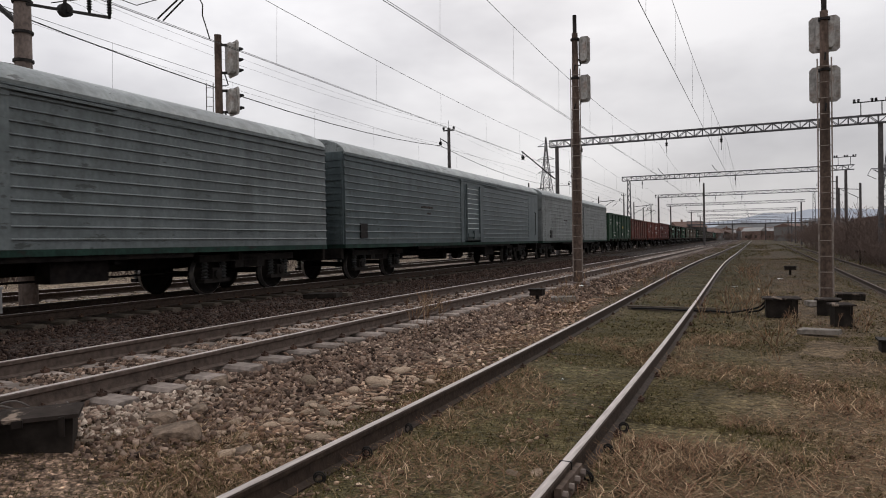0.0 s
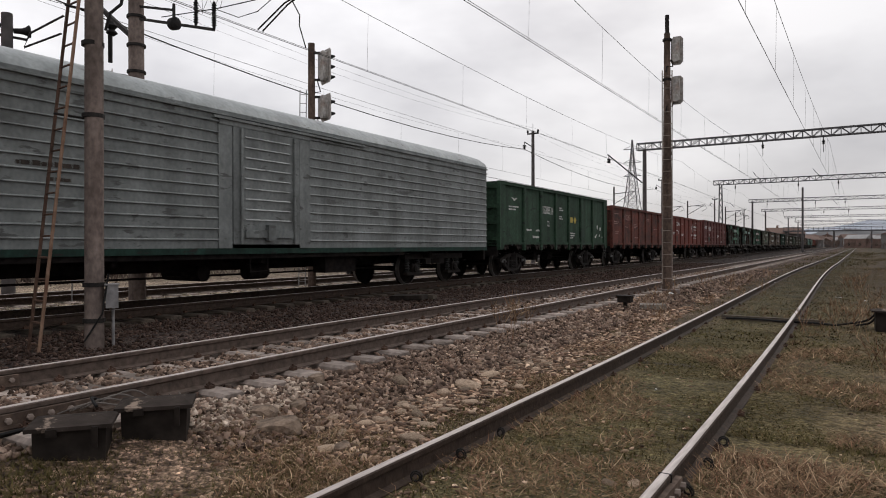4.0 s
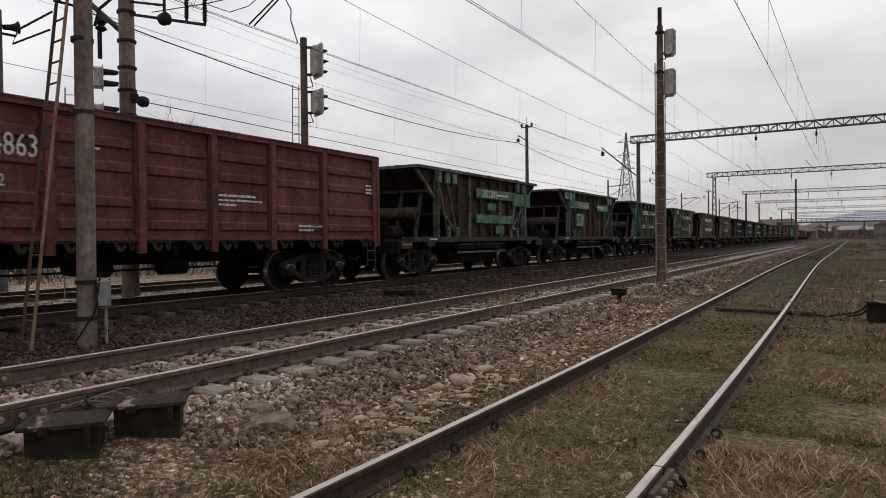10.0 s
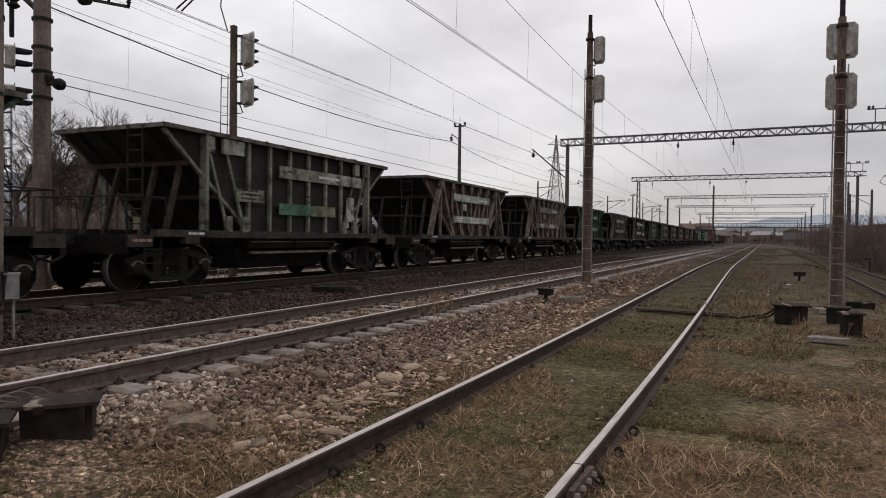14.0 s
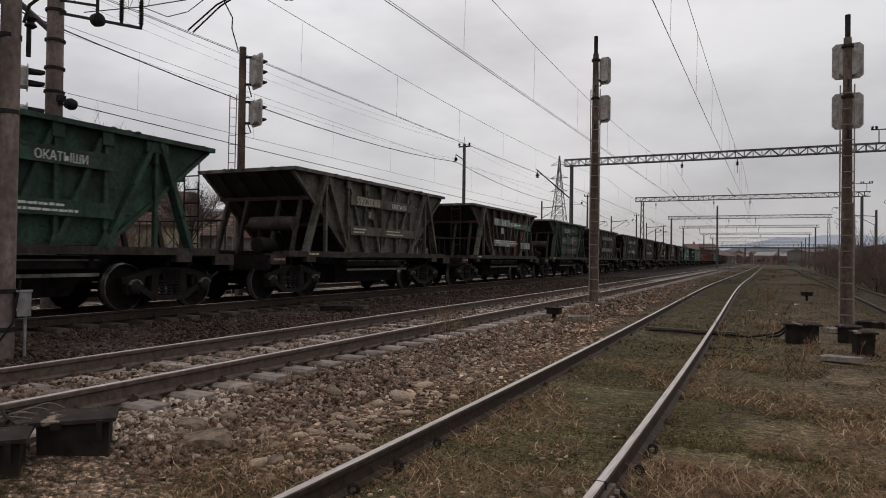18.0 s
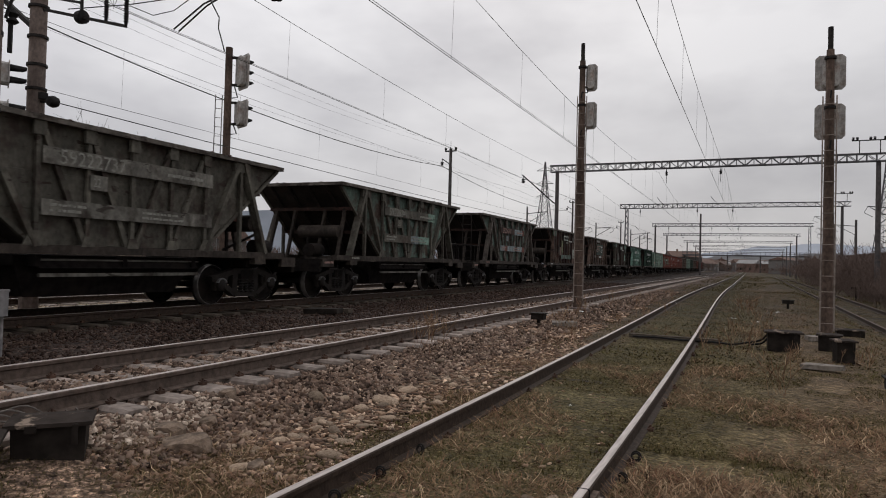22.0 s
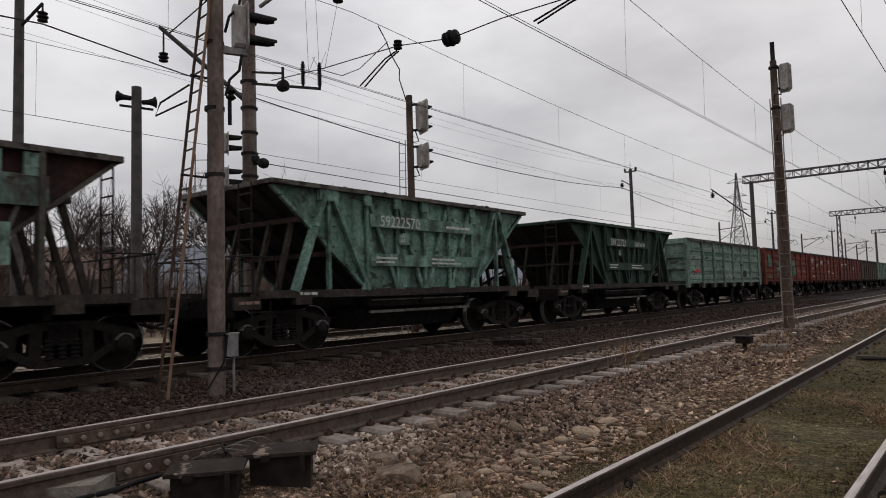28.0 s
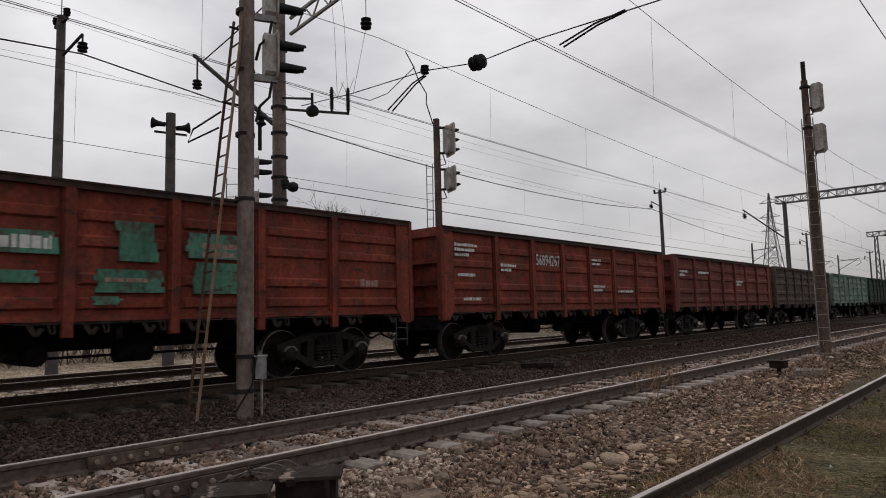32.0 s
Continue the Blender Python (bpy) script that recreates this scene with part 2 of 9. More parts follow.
MAT = {
    "rail": surface("rail_rust", (0.028, 0.019, 0.014), (0.062, 0.042, 0.032), 14, 0.75, 0.2, bump=0.2, coords="Object"),
    "rail_main": surface("rail_dusty_rust", (0.06, 0.044, 0.036), (0.13, 0.097, 0.080), 14, 0.75, 0.15, bump=0.2),
    "rail_top": surface("rail_worn_top", (0.33, 0.285, 0.262), (0.56, 0.50, 0.47), 9, 0.45, 0.35, stretch=(6, 0.4, 1)),
    "concrete": surface("sleeper_concrete", (0.21, 0.172, 0.148), (0.335, 0.28, 0.247), 8, 0.9, weather=0.5, stain=(0.14, 0.11, 0.092), stain_at=(0.5, 0.66), rnd=0.25),
    "old_wood": surface("sleeper_wood", (0.035, 0.028, 0.022), (0.10, 0.08, 0.062), 9, 0.9, stretch=(0.6, 5, 3), rnd=0.2),
    "mast_concrete": surface("mast_concrete", (0.12, 0.092, 0.080), (0.20, 0.158, 0.14), 5, 0.9, weather=0.6, stain=(0.075, 0.055, 0.048), stretch=(1, 1, 0.35)),
    "mast_brown": surface("mast_brown", (0.075, 0.052, 0.041), (0.145, 0.103, 0.082), 5, 0.9, weather=0.7, stain=(0.035, 0.024, 0.019), stretch=(1, 1, 0.35)),
    "mast_rail": surface("mast_ladder_paint", (0.16, 0.13, 0.112), (0.29, 0.245, 0.215), 9, 0.8, stain=(0.07, 0.045, 0.035), stain_scale=2),
    "dark_iron": surface("dark_iron", (0.012, 0.011, 0.011), (0.034, 0.03, 0.028), 10, 0.7, 0.1, spec=0.12),
    "rust": surface("rusty_steel", (0.055, 0.032, 0.023), (0.12, 0.07, 0.05), 9, 0.85, 0.1, stain=(0.035, 0.022, 0.017)),
    "joint": surface("joint_bar_rust", (0.085, 0.06, 0.047), (0.16, 0.115, 0.09), 9, 0.85, 0.1, stain=(0.05, 0.034, 0.026), stain_scale=4, weather=0.6),
    "joint_bolt": surface("joint_bolt_worn", (0.17, 0.135, 0.115), (0.27, 0.22, 0.19), 12, 0.7, 0.2, bump=0),
    "grey_steel": surface("grey_steel", (0.16, 0.155, 0.155), (0.30, 0.29, 0.29), 8, 0.6, 0.3, stain=(0.12, 0.09, 0.07)),
    "signal_grey": surface("signal_grey_paint", (0.27, 0.255, 0.24), (0.42, 0.40, 0.38), 10, 0.6, weather=0.5, stain=(0.16, 0.10, 0.07), stain_scale=3),
    "ladder_rust": surface("ladder_rust", (0.16, 0.095, 0.062), (0.27, 0.175, 0.125), 7, 0.85, stain=(0.12, 0.06, 0.04), stain_scale=2),
    "black": surface("black_paint", (0.008, 0.008, 0.008), (0.022, 0.02, 0.02), 8, 0.7, spec=0.12),
    "wire": surface("wire_metal", (0.02, 0.02, 0.02), (0.05, 0.045, 0.04), 5, 0.6, 0.5, bump=0),
    "under": surface("underframe_grime", (0.006, 0.005, 0.005), (0.019, 0.016, 0.015), 7, 0.85, stain=(0.022, 0.017, 0.014), stain_scale=1.5, spec=0.06),
    "tread": surface("wheel_tread", (0.18, 0.17, 0.165), (0.32, 0.30, 0.29), 8, 0.35, 0.8),
    "white": surface("white_marking", (0.42, 0.42, 0.40), (0.68, 0.68, 0.65), 12, 0.8, stain=(0.2, 0.18, 0.16), stain_scale=6, bump=0),
    "bogie": surface("bogie_cast_iron", (0.009, 0.0075, 0.007), (0.026, 0.021, 0.018), 9, 0.6, stain=(0.016, 0.012, 0.010), stain_scale=3, spec=0.14),
    "spring": surface("spring_steel_dusty", (0.03, 0.03, 0.029), (0.07, 0.07, 0.068), 9, 0.6, bump=0),
    "grime": surface("sill_grime", (0.026, 0.021, 0.018), (0.058, 0.046, 0.038), 5, 0.85, stain=(0.03, 0.023, 0.019), stain_scale=2, weather=0.7),
}


def ico_base():
    bm = bmesh.new()
    bmesh.ops.create_icosphere(bm, subdivisions=1, radius=1.0)
    v = np.array([p.co for p in bm.verts])
    f = np.array([[q.index for q in p.verts] for p in bm.faces])
    bm.free()
    return v, f


ICO_V, ICO_F = ico_base()
# a crushed stone: a rough block of twelve triangles
BLOCK_V = np.array([(x, y, z) for z in (-0.66, 0.66) for y in (-0.7, 0.7) for x in (-0.7, 0.7)])
BLOCK_F = np.array([(0, 2, 3), (0, 3, 1), (4, 5, 7), (4, 7, 6), (0, 1, 5), (0, 5, 4), (2, 6, 7), (2, 7, 3), (0, 4, 6), (0, 6, 2), (1, 3, 7), (1, 7, 5)])


# ---- plan of the tracks: y along the line, x across ----
def near_x(y):
    u = min(y, 62.0) / 20
    x = -1.805 - 0.642 * u ** 2 + 0.263 * u ** 3 - 0.031 * u ** 4
    return x + (max(0.0, y - 62.0) * -0.012)


def main_x(y):
    return -6.05 - 0.018 * y


TRAIN_K, TRAIN_X, TRAIN_Z = -0.03, -12.295, 0.42


def train_x(y):
    return TRAIN_X + TRAIN_K * y


def fourth_x(y):
    return -17.7 + TRAIN_K * y


def right_x(y):
    return 4.45


def ground_z(x, y):
    """Level of the ground: the beds of the main tracks stand higher than the verge."""
    m = main_x(y)
    z = 0.0
    d = x - (m + 1.35)
    if d < 0:
        z = 0.165
    elif d < 0.95:
        z = 0.165 * (1 - d / 0.95) ** 1.2
    if abs(x - m) < 0.62:
        z = 0.206
    if x > 2.2:
        z -= 0.42 * min(1.0, (x - 2.2) / 1.2)
    if x < -16:
        z = 0.165 - 0.04 * min(1, (-16 - x) / 4)
    return z


def ground_material():
    """Bands of soil by their place across the line: oily gravel, grey ballast, cobbles in soil, turf."""
    m = bpy.data.materials.new("ground_soil_and_turf")
    m.use_nodes = True
    nt = m.node_tree
    N, L = nt.nodes, nt.links
    b = N["Principled BSDF"]
    b.inputs["Roughness"].default_value = 0.95
    b.inputs["Specular IOR Level"].default_value = 0.2
    co, sp = N.new("ShaderNodeTexCoord"), N.new("ShaderNodeSeparateXYZ")
    L.new(co.outputs["Object"], sp.inputs[0])
    ma = N.new("ShaderNodeMath")
    ma.operation = "MULTIPLY_ADD"
    ma.inputs[1].default_value = 0.018
    L.new(sp.outputs["Y"], ma.inputs[0])
    L.new(sp.outputs["X"], ma.inputs[2])
    wob = N.new("ShaderNodeTexNoise")
    wob.inputs["Scale"].default_value, wob.inputs["Detail"].default_value = 0.9, 4
    L.new(co.outputs["Object"], wob.inputs["Vector"])
    w2 = N.new("ShaderNodeMath")
    w2.operation = "MULTIPLY_ADD"
    w2.inputs[1].default_value = 1.2
    L.new(wob.outputs["Fac"], w2.inputs[0])
    L.new(ma.outputs[0], w2.inputs[2])
    mr = N.new("ShaderNodeMapRange")
    mr.inputs["From Min"].default_value, mr.inputs["From Max"].default_value = -15.4, 4.6
    L.new(w2.outputs[0], mr.inputs["Value"])
    rp = N.new("ShaderNodeValToRGB")
    stops = [(0.0, (0.378, 0.294, 0.215)), (0.08, (0.245, 0.184, 0.137)), (0.16, (0.065, 0.045, 0.038)), (0.42, (0.075, 0.053, 0.044)),
             (0.47, (0.140, 0.096, 0.077)), (0.545, (0.155, 0.104, 0.081)), (0.585, (0.20, 0.135, 0.097)), (0.635, (0.14, 0.098, 0.064)),
             (0.69, (0.088, 0.073, 0.035)), (0.78, (0.095, 0.075, 0.037)), (0.86, (0.126, 0.088, 0.053)), (1.0, (0.095, 0.073, 0.039))]
    el = rp.color_ramp.elements
    while len(el) < len(stops):
        el.new(0.5)
    for e, (p, c) in zip(el, stops):
        e.position, e.color = p, (*c, 1)
    L.new(mr.outputs["Result"], rp.inputs["Fac"])
    col = rp.outputs["Color"]
    def band(a, b2, v0, v1):
        q = N.new("ShaderNodeMapRange")
        q.inputs["From Min"].default_value, q.inputs["From Max"].default_value = a, b2
        q.inputs["To Min"].default_value, q.inputs["To Max"].default_value = v0, v1
        L.new(w2.outputs[0], q.inputs["Value"])
        return q.outputs["Result"]

    def multiply(col, fac_socket, factor=1.0):
        mx = N.new("ShaderNodeMix")
        mx.data_type, mx.blend_type = "RGBA", "MULTIPLY"
        if isinstance(factor, float):
            mx.inputs["Factor"].default_value = factor
        else:
            L.new(factor, mx.inputs["Factor"])
        L.new(col, mx.inputs["A"])
        L.new(fac_socket, mx.inputs["B"])
        return mx.outputs["Result"]

    def ranged(socket, a, b2, lo, hi):
        q = N.new("ShaderNodeMapRange")
        q.inputs["From Min"].default_value, q.inputs["From Max"].default_value = a, b2
        q.inputs["To Min"].default_value, q.inputs["To Max"].default_value = lo, hi
        L.new(socket, q.inputs["Value"])
        return q.outputs["Result"]

    for scale, lo, hi in ((1.1, 0.65, 1.4), (9.0, 0.55, 1.5), (45.0, 0.45, 1.6)):
        n = N.new("ShaderNodeTexNoise")
        n.inputs["Scale"].default_value, n.inputs["Detail"].default_value = scale, 4
        L.new(co.outputs["Object"], n.inputs["Vector"])
        col = multiply(col, ranged(n.outputs["Fac"], 0.3, 0.7, lo, hi))
    # pebbles in the gravel bands
    gravel = band(-2.75, -2.2, 1.0, 0.0)
    heights = []
    for scale in (17.0, 34.0):
        vo = N.new("ShaderNodeTexVoronoi")
        vo.inputs["Scale"].default_value = scale
        L.new(co.outputs["Object"], vo.inputs["Vector"])
        sc = N.new("ShaderNodeSeparateColor")
        L.new(vo.outputs["Color"], sc.inputs["Color"])
        col = multiply(col, ranged(sc.outputs["Red"], 0.0, 1.0, 0.5, 1.75), gravel)
        col = multiply(col, ranged(vo.outputs["Distance"], 0.25, 0.62, 1.2, 0.62), gravel)
        heights.append(vo.outputs["Distance"])
    # matted fibres in the turf
    turf_band = band(-2.75, -2.2, 0.0, 1.0)
    for turn, lo, hi in ((20, 0.5, 1.6), (75, 0.5, 1.55), (135, 0.55, 1.5)):
        mp = N.new("ShaderNodeMapping")
        mp.inputs["Rotation"].default_value = (0, 0, radians(turn))
        mp.inputs["Scale"].default_value = (14, 130, 14)
        L.new(co.outputs["Object"], mp.inputs["Vector"])
        n = N.new("ShaderNodeTexNoise")
        n.inputs["Scale"].default_value, n.inputs["Detail"].default_value = 1.0, 3
        n.inputs["Distortion"].default_value = 0.8
        L.new(mp.outputs["Vector"], n.inputs["Vector"])
        col = multiply(col, ranged(n.outputs["Fac"], 0.32, 0.68, lo, hi), turf_band)
    # darker further along: shadow seen at a grazing angle, put into the colour
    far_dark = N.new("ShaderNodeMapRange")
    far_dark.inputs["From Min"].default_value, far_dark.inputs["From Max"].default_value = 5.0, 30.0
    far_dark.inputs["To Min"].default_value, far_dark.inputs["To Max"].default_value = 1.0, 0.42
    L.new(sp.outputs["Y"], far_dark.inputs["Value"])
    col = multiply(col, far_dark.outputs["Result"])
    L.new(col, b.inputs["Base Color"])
    bn = N.new("ShaderNodeTexNoise")
    bn.inputs["Scale"].default_value, bn.inputs["Detail"].default_value = 22, 6
    L.new(co.outputs["Object"], bn.inputs["Vector"])
    h1 = N.new("ShaderNodeMath")
    h1.operation = "SUBTRACT"
    L.new(bn.outputs["Fac"], h1.inputs[0])
    L.new(heights[0], h1.inputs[1])
    bp = N.new("ShaderNodeBump")
    bp.inputs["Strength"].default_value, bp.inputs["Distance"].default_value = 1.0, 0.05
    L.new(h1.outputs[0], bp.inputs["Height"])
    L.new(bp.outputs["Normal"], b.inputs["Normal"])
    return m


def build_ground():
    xs = sorted(set([-900, -400, -150, -80, -50, -40, -34] + [round(-30 + 0.5 * i, 2) for i in range(34)] +
                    [round(-13 + 0.25 * i, 2) for i in range(84)] + [8.5, 9, 10, 12, 15, 20, 30, 60, 150, 400, 900]))
    ys = sorted(set([-400, -100, -40, -20, -10] + [round(-6 + 0.25 * i, 2) for i in range(124)] +
                    [25.5 + i for i in range(60)] + [90 + 10 * i for i in range(30)] + [450, 600, 900, 1500, 3000]))
    mesh = Mesh()
    mesh.v = [(x, y, ground_z(x, y) + (0.03 * noise.noise((x * 0.8, y * 0.8, 0)) + 0.012 * noise.noise((x * 3.1, y * 3.1, 4))
               if -13 < x < 8 and -6 < y < 60 else 0)) for y in ys for x in xs]
    w = len(xs)
    mesh.f = [(j * w + i, j * w + i + 1, (j + 1) * w + i + 1, (j + 1) * w + i) for j in range(len(ys) - 1) for i in range(w - 1)]
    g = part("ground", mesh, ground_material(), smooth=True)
    return tagged(g, "brown verge of dry grass, soil and gravel", "ground", kind="structure")


GROUND = build_ground()

RAIL = [(-0.066, 0), (0.066, 0), (0.066, 0.012), (0.012, 0.03), (0.01, 0.12), (0.034, 0.135), (0.036, 0.165), (0.03, 0.172),
        (-0.03, 0.172), (-0.036, 0.165), (-0.034, 0.135), (-0.01, 0.12), (-0.012, 0.03), (-0.066, 0.012)]


def line_points(fx, y0, y1, off, z):
    pts, y = [], y0
    while y <= y1:
        d = (fx(y + 0.5) - fx(y - 0.5))
        c = math.hypot(d, 1)
        pts.append((fx(y) + off / c, y - off * d / c, z))
        y += 1.0 if y < 70 else 10.0
    return pts


def build_track(name, fx, top, y0, y1, label, steel="rail", head_steel="rail_top"):
    t = thing(name, label, "railway track", kind="structure")
    for off in (-0.795, 0.795):
        r = part("rail", Mesh().sweep(RAIL, line_points(fx, y0, y1, off, top - 0.172)), MAT[steel], t, "rusty brown steel rail", True)
        head = [(-0.027, 0.0), (0.027, 0.0), (0.025, 0.003), (-0.025, 0.003)]
        part("rail_head", Mesh().sweep(head, line_points(fx, y0, y1, off, top + 0.001)), MAT[head_steel], r, "worn running surface")
    return t


near_track = build_track("near_track", near_x, 0.17, -8, 330, "siding track sunk into grass with worn rails")
main_track = build_track("main_track", main_x, 0.41, -8, 330, "main track on concrete sleepers and gravel ballast", "rail_main")
train_track = build_track("train_track", train_x, TRAIN_Z, -30, 420, "dark oily track under the freight train")
fourth_track = build_track("fourth_track", fourth_x, 0.36, -20, 420, "further track on pale ballast behind the train")
right_track = build_track("right_track", right_x, -0.25, 12, 200, "overgrown rusty side track", head_steel="rail_main")


# ---- sleepers, rail joints and fastenings ----
def sleeper_mesh(half, w, h, taper=0.03):
    """A sleeper along x with chamfered upper edges; top at z = 0."""
    prof = [(-w / 2, -h), (w / 2, -h), (w / 2, -taper), (w / 2 - taper, 0), (-w / 2 + taper, 0), (-w / 2, -taper)]
    m = Mesh()
    n = len(prof)
    for x in (-half, -half + 0.02, half - 0.02, half):
        k = 0.94 if abs(x) == half else 1.0
        m.v += [(x, a * k, z if z < -0.05 else z - (0.012 if k < 1 else 0)) for a, z in prof]
    m.f = [(i * n + (j + 1) % n, i * n + j, (i + 1) * n + j, (i + 1) * n + (j + 1) % n) for i in range(3) for j in range(n)]
    m.f += [tuple(range(n)), tuple(reversed(range(3 * n, 4 * n)))]
    return m


def lay_sleepers(track, fx, top, y0, y1, step, half, material, name, jitter=0.0, singles=80, w=0.26):
    me = sleeper_mesh(half, w, 0.18).data(name, material)
    rng = random.Random(int(half * 1000))
    y, n, rest = y0, 0, Mesh()
    while y < y1:
        x, z, a = fx(y) + rng.uniform(-jitter, jitter) * 2, top + rng.uniform(-jitter, jitter), rng.uniform(-1, 1) * jitter * 60
        if n < singles:
            part(name, me, material, track).matrix_basis = pose(x, y, z, rng.uniform(-1, 1) * jitter * 40, rng.uniform(-1, 1) * jitter * 20, a)
        else:
            rest.box(x - half, x + half, y - 0.12, y + 0.12, z - 0.15, z)
        y += step
        n += 1
    if rest.v:
        part(name + "_row", rest, material, track)["kind"] = "stuff"


lay_sleepers(main_track, main_x, 0.238, -3.0, 110, 0.556, 1.22, MAT["concrete"], "sleeper", 0.006, 100)
lay_sleepers(fourth_track, fourth_x, 0.19, -2.0, 110, 0.6, 1.3, MAT["concrete"], "sleeper", 0.006, 90)
lay_sleepers(train_track, train_x, 0.235, -6.0, 90, 0.62, 1.33, MAT["old_wood"], "sleeper", 0.012, 90)
lay_sleepers(near_track, near_x, -0.022, 1.2, 60, 0.62, 1.25, MAT["old_wood"], "sleeper", 0.012, 60, 0.22)
lay_sleepers(right_track, right_x, -0.42, 12, 60, 0.62, 1.3, MAT["old_wood"], "sleeper", 0.012, 40)


def fastenings(track, fx, top, y0, y1, step):
    m = Mesh()
    y = y0
    while y < y1:
        for off in (-0.795, 0.795):
            for s in (-1, 1):
                x = fx(y) + off + s * 0.085
                m.box(x - 0.03, x + 0.03, y - 0.035, y + 0.035, top - 0.175, top - 0.145)
                m.tube([(x, y, top - 0.15), (x, y, top - 0.108)], 0.011, 6)
                m.tube([(x + s * 0.03, y - 0.03, top - 0.14), (x - s * 0.02, y - 0.02, top - 0.13), (x - s * 0.02, y + 0.02, top - 0.13), (x + s * 0.03, y + 0.03, top - 0.14)], 0.006, 5)
        y += step
    p = part("rail_fastenings", m, MAT["rust"], track, "rusty bolts and rail clips")
    p["kind"] = "stuff"


fastenings(main_track, main_x, 0.41, -3.0, 46, 0.556)
fastenings(near_track, near_x, 0.165, 1.82, 20, 1.24)
fastenings(train_track, train_x, TRAIN_Z, -3.0, 40, 0.62)


def fishplate(track, fx, off, top, y, side, length=0.9, material=None):
    x = fx(y) + off + side * 0.045
    p = part("fishplate", Mesh().box(x - 0.022, x + 0.022, y - length / 2, y + length / 2, top - 0.135, top - 0.045)
             .box(x - 0.03, x + 0.03, y - length / 2, y + length / 2, top - 0.15, top - 0.125), material or MAT["joint"], track, "rusty bolted joint bar")
    for k in range(6 if length > 0.7 else 4):
        yy = y - length * 0.42 + k * length * 0.84 / (5 if length > 0.7 else 3)
        part("bolt", Mesh().lathe([(0.0, 0.0), (0.024, 0.0), (0.024, 0.03), (0.0, 0.035)], 6, "x", (x + side * 0.02 - (0.03 if side < 0 else 0), yy, top - 0.09)), MAT["joint_bolt"], p)


fishplate(main_track, main_x, 0.795, 0.41, 2.68, 1)
fishplate(main_track, main_x, -0.795, 0.41, 2.85, 1)
fishplate(near_track, near_x, 0.795, 0.17, 4.15, 1, 0.5)
part("rail_joint_gap", Mesh().box(near_x(4.25) + 0.755, near_x(4.25) + 0.835, 4.245, 4.258, 0.06, 0.1755), MAT["black"], near_track)


def curl_mesh():
    """A coiled spring clip."""
    pts = []
    for i in range(19):
        a = i / 18 * 3.4 * math.pi
        r = 0.022 + 0.022 * i / 18
        pts.append((0.012 * i / 18, r * math.cos(a), 0.05 + r * math.sin(a)))
    return Mesh().tube(pts, 0.007, 5)


CURL = curl_mesh().data("rail_clip", MAT["dark_iron"], True)
rc = random.Random(6)
for off, y0 in ((-0.795, 3.05), (0.795, 3.75)):
    for k in range(4):
        y = y0 + 0.62 * k + rc.uniform(-0.05, 0.05)
        for e in (1, ):
            part("rail_clip", CURL, MAT["dark_iron"], near_track).matrix_basis = pose(near_x(y) + off + e * (0.09 + rc.uniform(0, 0.02)), y, 0.0, rc.uniform(-20, 20), rc.uniform(-20, 20), rc.uniform(50, 130))


# ---- the train: three refrigerator wagons, gondolas, eighteen hoppers, gondolas ----
SPEED = (-16.62468, 9.601354, 0.055027, -0.00044853)
TRAIN_TURN = math.degrees(math.atan(-TRAIN_K))


def travel(t):
    return SPEED[0] + SPEED[1] * t + SPEED[2] * t * t + SPEED[3] * t ** 3


def on_line(s):
    c = math.hypot(1, TRAIN_K)
    return pose(TRAIN_X + TRAIN_K * s / c, s / c, TRAIN_Z, 0, 0, TRAIN_TURN)


def paint(name, base, dark, rust=(0.06, 0.032, 0.022), amount=(0.54, 0.70), stain_scale=1.5, rough=0.75, weather=0.6,
          chips=(0.60, 0.635), grain=(2.5, 1.6, 5.0)):
    return surface(name, dark, base, 2.6, rough, stain=rust, stain_scale=stain_scale, stain_at=amount, bump=0.25,
                   bump_scale=5, rnd=0.05, weather=weather, chips=(tuple(0.8 * c for c in rust), grain, *chips))


